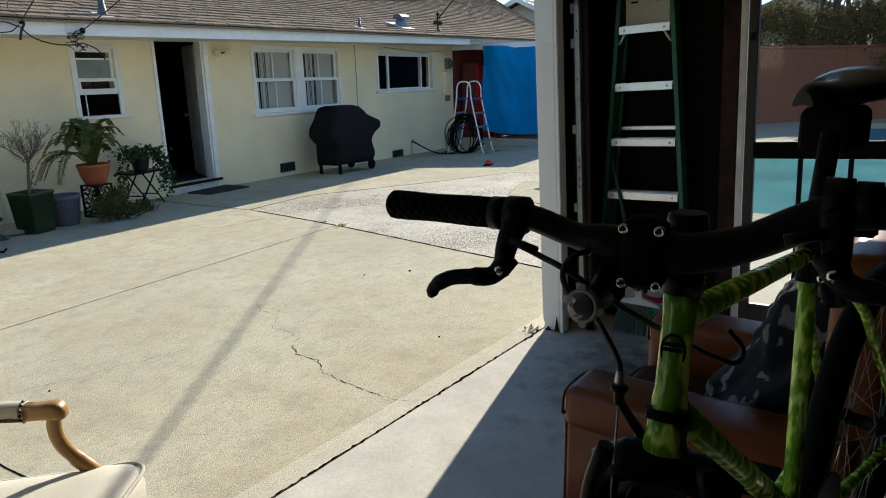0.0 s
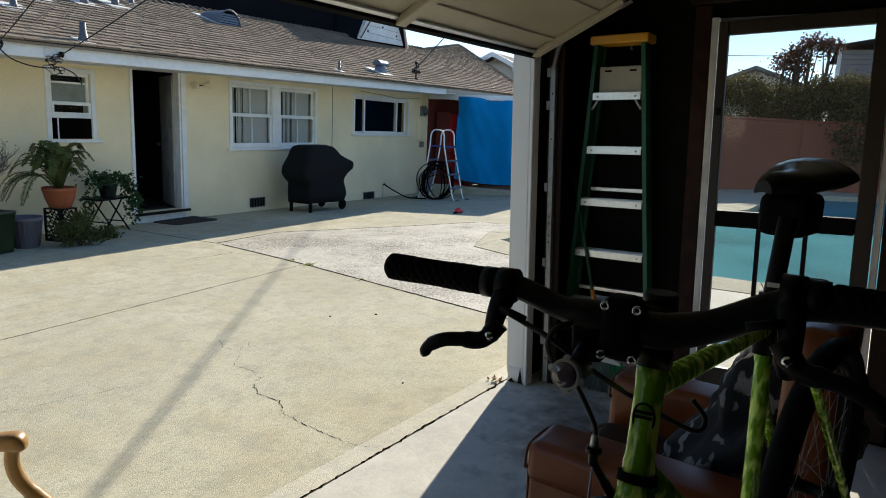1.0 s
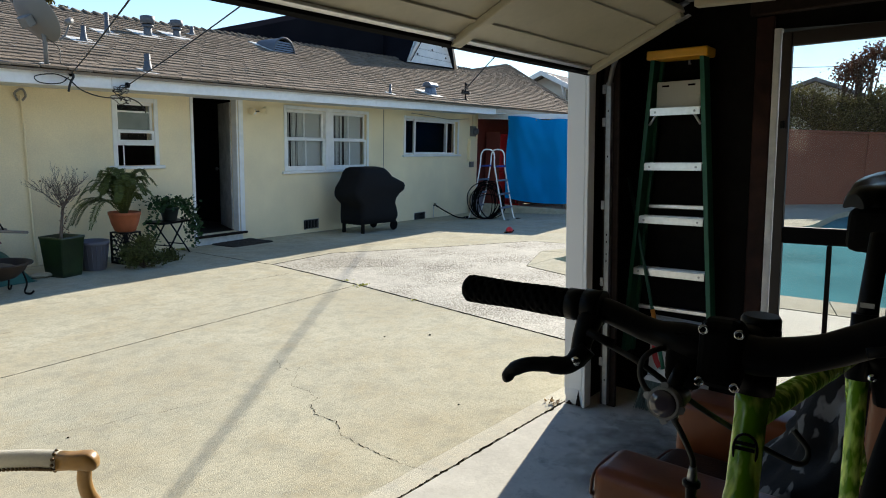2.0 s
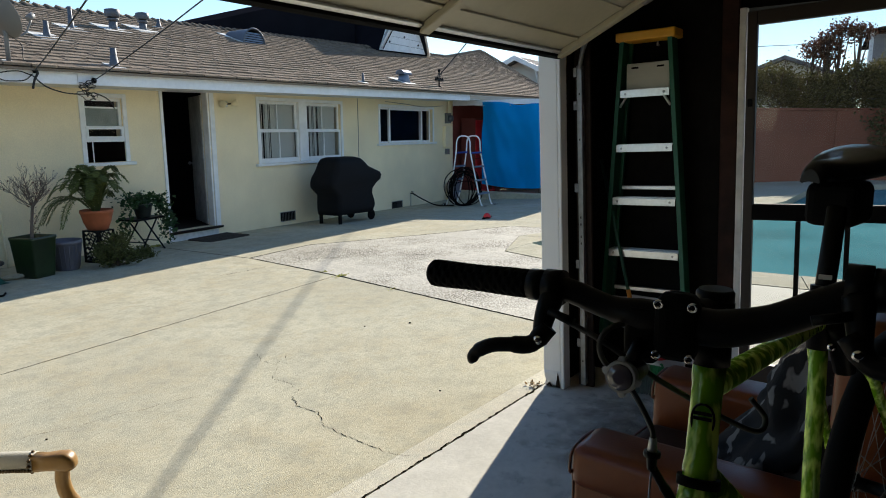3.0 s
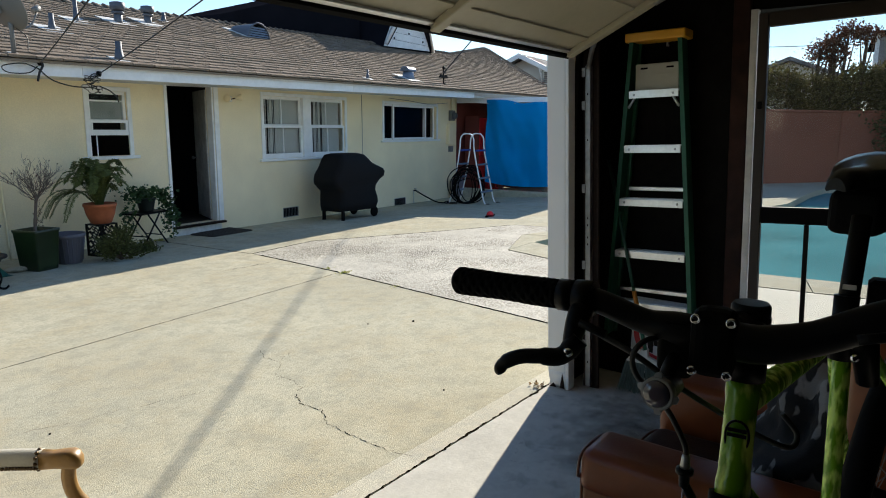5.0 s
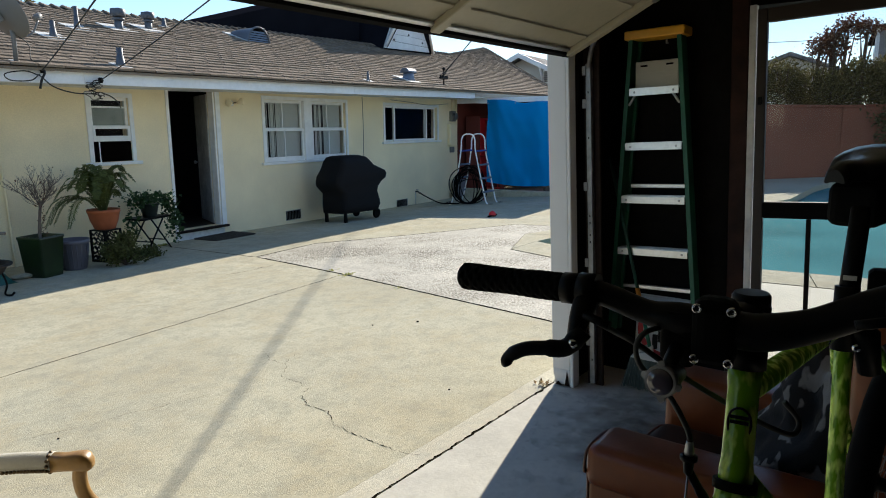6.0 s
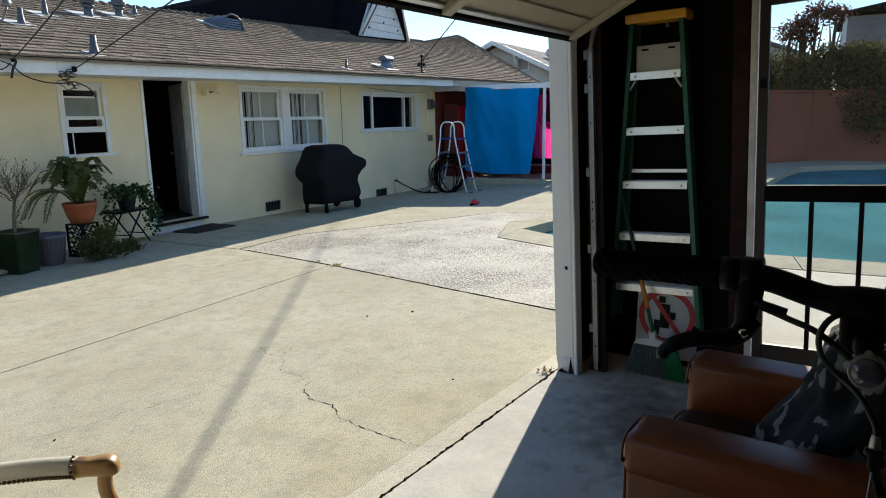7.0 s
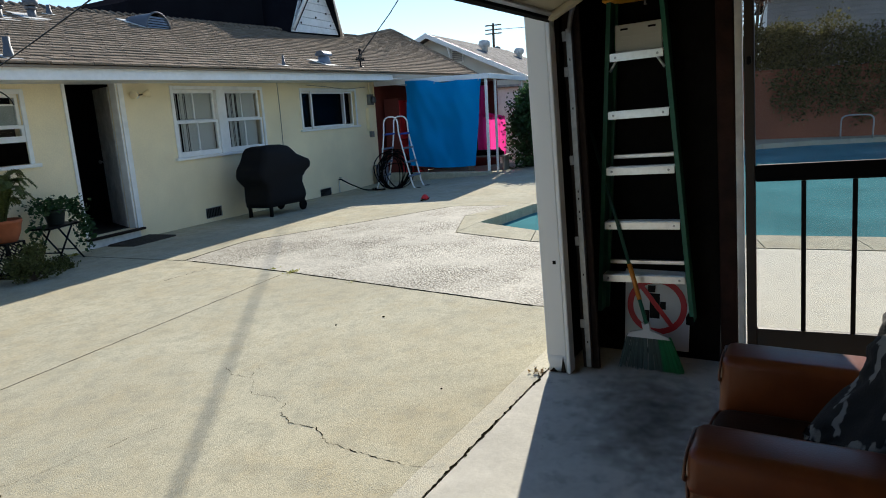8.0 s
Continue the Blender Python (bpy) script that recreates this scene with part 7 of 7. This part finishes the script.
tw = thing("tangled_cable", pose(1.133, 5.90, 1.928), "tangled black cable ends hanging from the fascia", "cable")
rt = random.Random(21)
for k in range(9):
    c = Vector((rt.uniform(-0.10, 0.06), rt.uniform(-0.02, 0.03), rt.uniform(-0.02, 0.12)))
    r = rt.uniform(0.03, 0.08)
    pts = [c + Vector((r * math.cos(a + k), 0.03 * math.sin(3 * a + k), r * 0.6 * math.sin(a) - 0.02 * k / 9)) for a in (i * 0.5 for i in range(12))]
    part("strand", tube(B(), pts, 0.006, 5), M_CABLEGREY if k % 2 else M_CABLE, tw)
part("tail", tube(B(), arc([(0.03, 0, 0.02), (0.15, -0.02, -0.03), (0.24, 0, -0.10), (0.26, 0.0, -0.15)], 5), 0.007, 6), M_CABLE, tw)
part("feeder", tube(B(), arc([(-0.63, 0.0, 0.16), (-0.5, 0.01, 0.06), (-0.3, 0.01, 0.005), (-0.1, 0.01, 0.0), (0.02, 0.0, 0.02)], 5), 0.007, 6), M_CABLE, tw)
part("loop", tube(B(), arc([(-0.63, 0.0, 0.16), (-0.8, -0.03, 0.20), (-1.0, -0.03, 0.16), (-0.95, -0.03, 0.10), (-0.75, -0.03, 0.11), (-0.65, -0.02, 0.18)], 5), 0.006, 6), M_CABLE, tw)
part("clip", tube(B(), arc([(-0.66, -0.02, 0.03), (-0.64, -0.03, 0.12), (-0.60, -0.03, 0.20), (-0.63, 0.0, 0.26)], 5), 0.012, 6), M_CABLE, tw)

mc = Vector((9.47, 6.19, roof_z(9.47, 6.19) + 0.25))
ob = thing("mast_cable", Matrix.Translation(mc), "thin cable rising from the roof mast", "cable")
wpart("wire", tube(B(), [mc, Vector((11.15, 6.23, 3.72)), Vector((48.8, 12.1, 23.6))], 0.012, 6), M_CABLE, ob)
# service cable from the garage roof, high over the yard, whose shadow crosses the drive
Q0, Q1 = Vector((-1.92, 1.02, 0)), Vector((4.19, 4.73, 0))
pts = [Q0.lerp(Q1, u) + SUN * (8 + 7 * u) for u in (-0.36, 0.0, 0.5, 1.0, 2.0, 4.0, 7.0)]
ob = thing("service_cable", Matrix.Translation(pts[0]), "thick service cable fixed to the garage roof", "cable")
wpart("wire", tube(B(), pts, 0.0125, 8), M_CABLE, ob)

# ---- beyond the house and the yard ----
up = thing("upper_storey", pose(11, 10.5, 2.6), "dark shingled upper roof with a white gable end", "house")
wpart("roof", prism(B(), [(6.95, 3.3), (6.97, 3.72), (7.06, 3.89), (11.7, 5.26), (12.0, 5.26), (12.0, 3.3)], 10.35, 12.4), M_DARKROOF, up)


def rake(z, side):
    """The two sloping edges of the steep white gable at height z."""
    return 11.98 + 0.585 * (z - 3.708) if side < 0 else 14.505 - 0.659 * (z - 3.794)


for k in range(9):
    z0, z1 = 3.72 + 0.2 * k, 3.72 + 0.2 * (k + 1) - 0.012
    wpart("board", prism(B(), [(rake(z0, -1), z0 - (0.025 if k == 0 else 0)), (rake(z0, 1), z0 + (0.06 if k == 0 else 0)), (rake(z1, 1), z1), (rake(z1, -1), z1)], 9.5 - 0.004 * (k % 2), 9.53), M_WHITE, up)
PEAK = (13.25, 5.66)
wpart("backing", prism(B(), [(12.02, 3.3), (14.46, 3.3), (rake(3.78, 1) - 0.04, 3.78), (13.22, 5.60), (rake(3.72, -1) + 0.04, 3.72)], 9.535, 12.3), M_DARKROOF, up)
for side in (-1, 1):
    foot = (rake(3.75, side), 9.47, 3.75)
    wpart("rake_board", tube(B(), [foot, (PEAK[0], 9.16, PEAK[1])], 0.05, 4), M_WHITE, up)
    bm = B()
    q = [bm.verts.new(p) for p in ((foot[0] - side * 0.07, 9.48, 3.75), (PEAK[0], 9.10, PEAK[1] - 0.03), (PEAK[0], 12.6, PEAK[1] - 0.03), (foot[0] - side * 0.07, 12.6, 3.75))]
    w = [bm.verts.new(v.co + Vector((-side * 0.05, 0, -0.03))) for v in q]
    bm.faces.new(q)
    bm.faces.new(w[::-1])
    for i in range(4):
        bm.faces.new((q[(i + 1) % 4], q[i], w[i], w[(i + 1) % 4]))
    bmesh.ops.recalc_face_normals(bm, faces=bm.faces[:])
    wpart("gable_roof", bm, M_DARKROOF, up)
for x, z in ((12.45, 3.95), (12.55, 4.3), (13.95, 4.0), (13.75, 4.3), (13.2, 4.15), (12.75, 4.65), (13.4, 4.6)):
    wpart("bolt", lathe(B(), [(0.03, 0), (0.026, 0.02)], 8, Matrix.Translation((x, 9.495, z)) @ Matrix.Rotation(radians(90), 4, "X")), M_BLACK, up)

nh = thing("neighbour_house", pose(32, 11.3, 0), "white gabled house with a pale shingle roof", "house")
NX, NY0, NY1, NZ, NA = 26.0, 7.3, 15.5, 2.85, 4.76
bm = B()
prism(bm, [(NY0, -0.3), (NY1, -0.3), (NY1, NZ), ((NY0 + NY1) / 2, NA - 0.12), (NY0, NZ)], NX, NX + 12, "x")
wpart("wall", bm, M_SIDING, nh)
ym = (NY0 + NY1) / 2
for s, ye in ((-1, NY0 - 0.55), (1, NY1 + 0.55)):
    ze = NA + 0.08 - (NA - NZ) * abs(ye - ym) / (ym - NY0)
    wpart("roof", prism(B(), [(ym, NA + 0.08), (ym, NA - 0.02), (ye, ze - 0.10), (ye, ze)], NX - 0.6, NX + 12.5, "x"), M_GRAVELROOF, nh)
    wpart("bargeboard", prism(B(), [(ym, NA + 0.10), (ym, NA - 0.12), (ye, ze - 0.2), (ye, ze + 0.02)], NX - 0.66, NX - 0.602, "x"), M_WHITE, nh, "white bargeboard")
    wpart("brace", tube(B(), [(NX - 0.55, ym + s * 1.0, NA - 0.55), (NX - 0.02, ym + s * 1.0, NA - 1.3)], 0.06, 4), M_WHITE, nh)
for y in (10.15, 12.3):
    bm = B()
    for z0, z1, y0, y1 in ((3.5, 3.54, y - 0.28, y + 0.28), (4.04, 4.08, y - 0.28, y + 0.28), (3.541, 4.039, y - 0.28, y - 0.24), (3.541, 4.039, y + 0.24, y + 0.28)):
        box(bm, NX - 0.05, y0, z0, NX - 0.002, y1, z1)
    v = wpart("gable_vent", bm, M_WHITE, nh)
    for k in range(6):
        wpart("slat", box(B(), NX - 0.045, y - 0.24, 3.56 + k * 0.085, NX - 0.012, y + 0.24, 3.59 + k * 0.085), M_SIDINGDK, v)
for x, y in ((29.5, 10.0), (35.9, 10.0)):
    z = NA - (NA - NZ) * abs(y - ym) / (ym - NY0)
    t = wpart("turbine_vent", lathe(B(), [(0.16, -0.1), (0.16, 0.25), (0.27, 0.3), (0.30, 0.45), (0.24, 0.58), (0.05, 0.64)], 16, Matrix.Translation((x, y, z))), M_WHITE_OLD, nh, "turbine vent")
pole = thing("power_pole", pose(68, 21.6, -0.3), "distant wooden power pole with transformer", "power pole")
part("shaft", tube(B(), [(0, 0, 0), (0, 0, 10.4)], [0.18, 0.12], 10), M_TRUNK, pole)
for z in (9.3, 9.7, 10.15):
    part("crossarm", box(B(), -0.06, -0.9, z, 0.06, 0.9, z + 0.12), M_TRUNK, pole)
part("transformer", lathe(B(), [(0.28, 7.0), (0.30, 7.1), (0.30, 7.9), (0.2, 8.0)], 14, Matrix.Translation((-0.1, -0.45, 0))), M_DISH, pole)
for dy in (-0.8, 0.8):
    part("line", tube(B(), [(0, dy, 9.75), (0, dy - 30, 9.2), (0, dy - 70, 10)], 0.018, 4), M_CABLE, pole)

FENCE = [(14.55, 2.75), (19.75, -1.5), (20.6, -14)]
for i, (a, b) in enumerate(zip(FENCE, FENCE[1:])):
    a, b = Vector(a), Vector(b)
    d = (b - a).normalized()
    m = Matrix.Translation((a.x, a.y, 0)) @ Matrix.Rotation(math.atan2(d.y, d.x), 4, "Z")
    bm = box(B(), 0, 0.0, -0.3, (b - a).length, 0.15, 2.02, 0.01, m=m)
    setting("wall_garden_%d" % (i + 1), bm, M_FENCE, "terracotta red stucco garden wall beyond the pool", "garden wall")
    setting("wall_cap_%d" % (i + 1), box(B(), 0, -0.04, 2.024, (b - a).length, 0.19, 2.09, 0.01, m=m), M_FENCE, "terracotta wall capping", "wall cap")


def hedge(name, boxes, n, size, mat, rng, label, trunks=()):
    ob = thing(name, pose(boxes[0][0], boxes[0][1], 0), label, "hedge")
    spots = []
    for x, y, z, rx, ry, rz in boxes:
        for _ in range(n // len(boxes) // 14):
            u = Vector((rng.gauss(0, 1), rng.gauss(0, 1), rng.gauss(0, 1))).normalized() * rng.uniform(0.55, 1.0)
            c = Vector((x + u.x * rx, y + u.y * ry, z + u.z * rz)) - Vector((boxes[0][0], boxes[0][1], 0))
            spots += [(c, 0.13) for _ in range(14)]
    o = new("leaves", leaf_mesh("leaves", spots, size, mat, rng))
    o.parent = ob
    bm = B()
    for x, y, z, rx, ry, rz in boxes:
        base = Vector((x - boxes[0][0] + 0.2, y - boxes[0][1], -0.3))
        top = Vector((x - boxes[0][0], y - boxes[0][1], z + rz * 0.5))
        tube(bm, arc([base, base.lerp(top, 0.5) + Vector((0.1, 0.08, 0)), top], 4), [0.07] * 4 + [0.05] * 4 + [0.02], 7)
        for k in range(5):
            e = top + Vector((rng.uniform(-rx, rx), rng.uniform(-ry, ry), rng.uniform(-rz, rz) * 0.6))
            tube(bm, [base.lerp(top, rng.uniform(0.5, 0.9)), e], [0.03, 0.008], 5, False)
    part("limbs", bm, M_TRUNK, ob)
    return ob


rh = random.Random(31)
hedge("hedge", [(20.5 - 0.12 * k, 1.0 - 0.72 * k, 2.62 + 0.16 * math.sin(k * 1.7), 0.6, 0.62, 0.72) for k in range(6)], 21000, 0.055, M_HEDGE, rh, "uneven olive green hedge over the garden wall")
hedge("hedge", [(19.9 + 0.08 * k, -3.0 - 0.95 * k, 1.95 + 0.2 * math.sin(k * 2.1), 0.6, 0.75, 1.50) for k in range(6)], 28000, 0.06, M_HEDGE, rh, "tall dark creeper covered hedge beyond the pool")
hedge("hedge", [(18.9, 0.9, 1.7, 0.4, 0.4, 0.5), (18.1, 1.6, 1.9, 0.4, 0.4, 0.5), (17.0, 2.6, 2.2, 0.5, 0.5, 0.6)], 4200, 0.05, M_HEDGE, rh, "small bushes along the garden wall")
hedge("ornamental_tree", [(20.3, -0.75, 3.85, 0.3, 0.28, 0.26), (20.3, -1.15, 3.75, 0.35, 0.3, 0.26), (20.3, -1.45, 4.38, 0.3, 0.32, 0.20), (20.3, -1.95, 4.28, 0.3, 0.26, 0.16), (20.3, -1.1, 4.12, 0.3, 0.2, 0.16)], 3400, 0.05, M_REDLEAF, rh, "reddish leaved tree with an open crown")
hedge("bush", [(12.7, 3.48, 0.75, 0.45, 0.42, 0.95), (12.5, 2.90, 0.55, 0.4, 0.45, 0.7), (13.1, 3.40, 1.40, 0.35, 0.38, 0.55), (12.7, 3.2, 1.1, 0.4, 0.5, 0.8)], 9500, 0.06, M_IVY, rh, "dense dark green bush beside the patio")
for x, y, z, r in ((41, 20.5, 5.6, 0.9), (38, 16.8, 5.3, 0.5), (12.5, 30, 7.6, 1.2), (9.0, 28, 7.2, 0.8)):
    hedge("distant_tree", [(x, y, z, r, r, r * 0.8), (x + 0.6, y + 0.7, z - 0.8, r, r, r)], 900, 0.16, M_HEDGE, rh, "distant tree top over the roofs")

sh = thing("sided_house", pose(24.2, -8, 0), "grey lap sided house behind the hedge", "house")
part("wall", box(B(), 0.05, -7, -0.3, 6, 5.55, 4.62), M_SIDINGDK, sh)
for k in range(27):
    part("lap_board", box(B(), 0.0, -7, 0.2 + k * 0.165, 0.049, 5.6, 0.352 + k * 0.165, m=Matrix.Identity(4)), M_SIDINGDK, sh)
part("corner_board", box(B(), -0.02, 5.6, -0.3, 0.1, 5.72, 4.75), M_WHITE, sh, "white corner board")
part("roof", prism(B(), [(-7.4, 4.76), (5.8, 4.76), (-0.7, 5.9)], -0.5, 6.5, "x"), M_DARKROOF, sh)
wh = thing("white_house", pose(33, 0.6, 0.15), "distant white house with a low grey gable", "house")
part("wall", prism(B(), [(-2.6, -0.3), (2.6, -0.3), (2.6, 3.3), (0, 4.3), (-2.6, 3.3)], -3, 3, "x"), M_SIDING, wh)
for s in (-1, 1):
    part("roof", prism(B(), [(0, 4.48), (0, 4.32), (s * 3.0, 3.15), (s * 3.0, 3.3)], -3.4, 3.4, "x"), M_GRAVELROOF, wh)

rail = thing("pool_handrail", pose(18.9, -4.15, 0), "bent steel handrail at the pool edge", "handrail")
part("tube", tube(B(), arc([(0, 0, -0.02), (0, 0, 0.5), (0, -0.06, 0.62), (0, -0.2, 0.66), (0, -0.6, 0.66), (0, -0.74, 0.62), (0, -0.8, 0.5), (0, -0.8, -0.02)], 5), 0.022, 10), M_STEEL, rail)

# ---- cracks, weeds and litter on the paving ----
def crack(name, line, width, rng, label, stray=0.010, step=0.03, even=False):
    pts = []
    for a, b in zip(line, line[1:]):
        a, b = Vector((*a, 0)), Vector((*b, 0))
        n = max(3, int((b - a).length / step))
        for k in range(n):
            q = a.lerp(b, k / n)
            pts.append(q + Vector((rng.gauss(0, stray), rng.gauss(0, stray), 0)))
    bm = B()
    prev = None
    for i in range(len(pts) - 1):
        d = (pts[i + 1] - pts[i]).normalized()
        s = Vector((-d.y, d.x, 0)) * width * (rng.uniform(0.75, 1.1) if even else rng.choice((0.25, 0.5, 0.8, 1.3))) * 0.5
        z = ground_z(pts[i].x, pts[i].y) + 0.0015
        cur = [bm.verts.new((pts[i].x + s.x, pts[i].y + s.y, z)), bm.verts.new((pts[i].x - s.x, pts[i].y - s.y, z))]
        if prev:
            bm.faces.new((prev[0], prev[1], cur[1], cur[0]))
        prev = cur
    setting(name, bm, M_JOINT, label, "crack")


rk = random.Random(9)
crack("crack_1", [(-0.42, 1.97), (-0.52, 1.80), (-0.54, 1.65), (-0.615, 1.585), (-0.725, 1.515), (-0.74, 1.355), (-0.785, 1.245), (-0.875, 1.215)], 0.0028, rk, "hairline upper reach of the crack in the concrete", 0.007, 0.018)
crack("crack_7", [(-0.875, 1.215), (-0.97, 1.095), (-0.985, 0.935), (-1.105, 0.79), (-1.125, 0.675), (-1.17, 0.49), (-1.18, 0.19)], 0.0048, rk, "dark wandering crack in the concrete", 0.007, 0.018)
crack("crack_6", [(-1.9, 4.10), (-1.61, 4.12), (-1.34, 4.14), (-1.24, 4.11), (-1.06, 4.12)], 0.005, rk, "short crack in the concrete", 0.006)
crack("joint_5", [(-2.39, 0.46), (-2.39, 1.6), (-2.385, 3.1)], 0.010, rk, "dark dirt filled paving joint", 0.002, 0.06, True)
crack("joint_6", [tuple((GARAGE @ Vector((x, 0.008, 0)))[:2]) for x in (-4.2, -3.0, -1.8, -0.6, 0.6)], 0.012, rk, "dark dirt along the joint at the garage floor", 0.0035, 0.022)
crack("crack_2", [(-1.95, 2.03), (-1.84, 1.97), (-1.70, 1.91), (-1.54, 1.88), (-1.48, 1.82), (-1.37, 1.79), (-1.20, 1.71), (-1.05, 1.68)], 0.002, rk, "faint hairline crack in the concrete", 0.006)
crack("crack_3", [(1.28, 4.22), (1.57, 4.16), (1.97, 4.14)], 0.006, rk, "short crack in the concrete", 0.006)
crack("crack_4", [(2.45, 4.15), (2.9, 3.52), (3.29, 2.92), (3.87, 2.37), (3.99, 2.085)], 0.008, rk, "dark joint across the pebble paving")
crack("joint_7", [(3.47, 0.6), (3.55, 1.03), (3.99, 2.087)], 0.016, rk, "dark joint between pebble paving and pool coping", 0.002, 0.06, True)
crack("joint_1", [(1.20, 0.40), (1.5, 1.66), (1.835, 3.055), (2.05, 3.9), (2.26, 4.75)], 0.028, rk, "dark dirt filled paving joint", 0.002, 0.06, True)
crack("joint_2", [(2.27, 4.755), (2.85, 4.78), (3.425, 4.792), (4.0, 4.38), (4.535, 4.003), (5.3, 3.46), (6.11, 2.907)], 0.024, rk, "dark dirt filled paving joint", 0.002, 0.06, True)
crack("joint_3", [(-2.5, 3.0745), (-1.0, 3.067), (0.3, 3.060), (1.83, 3.0525)], 0.007, rk, "dark dirt filled paving joint", 0.002, 0.06, True)
crack("joint_4", [(2.255, 4.8), (2.30, 5.4), (2.45, 6.9)], 0.014, rk, "dark dirt filled paving joint", 0.002, 0.06, True)
crack("crack_5", [(-0.51, 1.69), (-0.42, 1.70), (-0.30, 1.78)], 0.002, rk, "hairline crack in the concrete")


def weed(x, y, n, h, rng):
    ob = thing("weed", pose(x, y, ground_z(x, y)), "small yellow-green weed in the paving joint", "weed", "weeds")
    for _ in range(n):
        a = rng.uniform(0, 6.28)
        L = h * rng.uniform(0.5, 1.2)
        p0 = Vector((rng.gauss(0, 0.04), rng.gauss(0, 0.02), 0))
        d = Vector((math.cos(a), math.sin(a), rng.uniform(0.25, 0.9))).normalized()
        w = d.cross(Vector((0, 0, 1))).normalized() * L * 0.3
        mid = p0 + d * L * 0.5
        bm = B()
        foot, tip, left, right, rib = (bm.verts.new(v) for v in (p0, p0 + d * L, mid + w, mid - w, mid - Vector((0, 0, L * 0.08))))
        for f in ((foot, rib, left), (foot, right, rib), (rib, tip, left), (right, tip, rib)):
            bm.faces.new(f)
        part("blade", bm, M_WEED, ob)


weed(1.83, 2.99, 26, 0.04, rk)
weed(1.95, 3.3, 14, 0.035, rk)
weed(1.6, 2.2, 10, 0.03, rk)
weed(2.45, 6.75, 30, 0.05, rk)
for x, y, r in ((0.70, 1.41, 0.010), (0.45, 1.67, 0.007), (-1.9, 1.9, 0.006), (-0.4, 0.5, 0.006)):
    ob = thing("pebble", pose(x, y, 0), "tiny dark pebble on the concrete", "pebble", "pebbles")
    bm = B()
    bmesh.ops.create_icosphere(bm, subdivisions=2, radius=r)
    for v in bm.verts:
        v.co.z = v.co.z * 0.6 + r * 0.5
    part("stone", bm, M_JOINT, ob)

# ---- shingles ----
def inside(x, y):
    k = False
    for (x0, y0), (x1, y1) in zip(ROOF_POLY, ROOF_POLY[1:] + ROOF_POLY[:1]):
        if (y0 > y) != (y1 > y) and x < (x1 - x0) * (y - y0) / (y1 - y0) + x0:
            k = not k
    return k


TW, EX = 0.28, 0.175
ct = 1 / math.sqrt(1 + PITCH * PITCH)
bm = B()
q = [(-TW / 2 + 0.005, 0.0), (TW / 2 - 0.005, 0.0), (TW / 2 - 0.005, EX * 1.2), (-TW / 2 + 0.005, EX * 1.2)]
v = [bm.verts.new((x, y, 0.022 if y == 0 else 0.003)) for x, y in q]
u = [bm.verts.new((x, y, 0.001)) for x, y in q]
bm.faces.new(v)
for i in range(4):
    bm.faces.new((v[(i + 1) % 4], v[i], u[i], u[(i + 1) % 4]))
bmesh.ops.recalc_face_normals(bm, faces=bm.faces[:])
tab = mesh_of("shingle", bm, M_SHINGLE)
tabv = [Vector(w.co) for w in tab.vertices]
tabf = [tuple(f.vertices) for f in tab.polygons]
rs = random.Random(17)
slope = Matrix.Rotation(math.atan(PITCH), 4, "X")
jv, jf, made = [], [], 0
row = 0
while True:
    y = EAVE_Y - 0.02 + row * EX * ct
    if y > 12.6:
        break
    x = -5.0 + (row % 2) * TW / 2 + rs.uniform(-0.04, 0.04)
    while x < 24.6:
        if inside(x, max(y, EAVE_Y + 0.01)) and inside(x, min(y + EX * ct, 12.5)):
            m = Matrix.Translation((x, y, roof_z(x, y) + 0.003)) @ Matrix.Rotation(math.atan(0.015) * -1, 4, "Y") @ slope @ Matrix.Rotation(rs.uniform(-0.008, 0.008), 4, "Z") @ Matrix.Translation((0, rs.choice((0.0, 0.0, -0.005, -0.012)), rs.uniform(0.0, 0.003))) @ Matrix.Diagonal((rs.choice((0.93, 0.97, 1.0)), 1, rs.uniform(0.85, 1.25), 1))
            if row < 12 and -0.6 < x < 7.6 and made < 300:
                o = new("shingle", tab)
                o.parent = roof
                o.matrix_basis = m
                made += 1
            else:
                i = len(jv)
                jv += [tuple(m @ w) for w in tabv]
                jf += [tuple(i + k for k in f) for f in tabf]
        x += TW
    row += 1
me = bpy.data.meshes.new("shingles")
me.from_pydata(jv, [], jf)
me.materials.append(M_SHINGLE_J)
o = new("shingles", me)
o.parent = roof
tagged(o, kind="stuff")
bm = B()
prism(bm, [(-0.15, -0.060), (0, 0.0), (0.15, -0.060), (0.15, -0.030), (0, 0.034), (-0.15, -0.030)], 0, 0.24, "x")
cap = mesh_of("ridge_cap", bm, M_SHINGLE)
for k in range(116):
    x = -5 + k * 0.185
    if x > 16.3:
        break
    o = new("ridge_cap", cap)
    o.parent = roof
    o.matrix_basis = Matrix.Translation((x, RIDGE_Y, roof_z(x, RIDGE_Y) + 0.035)) @ Matrix.Rotation(0.22 + rs.uniform(-0.04, 0.04), 4, "Y")
for a, b in (((16.5, RIDGE_Y), (23.1, 12.0)), ((16.1, EAVE_Y), (23.1, 12.0))):
    a, b = Vector((*a, roof_z(*a) + 0.02)), Vector((*b, roof_z(*b) + 0.02))
    d = b - a
    turn = d.to_track_quat("X", "Z").to_matrix().to_4x4()
    for k in range(int(d.length / 0.21)):
        o = new("ridge_cap", cap)
        o.parent = roof
        o.matrix_basis = Matrix.Translation(a + d.normalized() * 0.21 * k) @ turn @ Matrix.Rotation(0.22 + rs.uniform(-0.04, 0.04), 4, "Y")
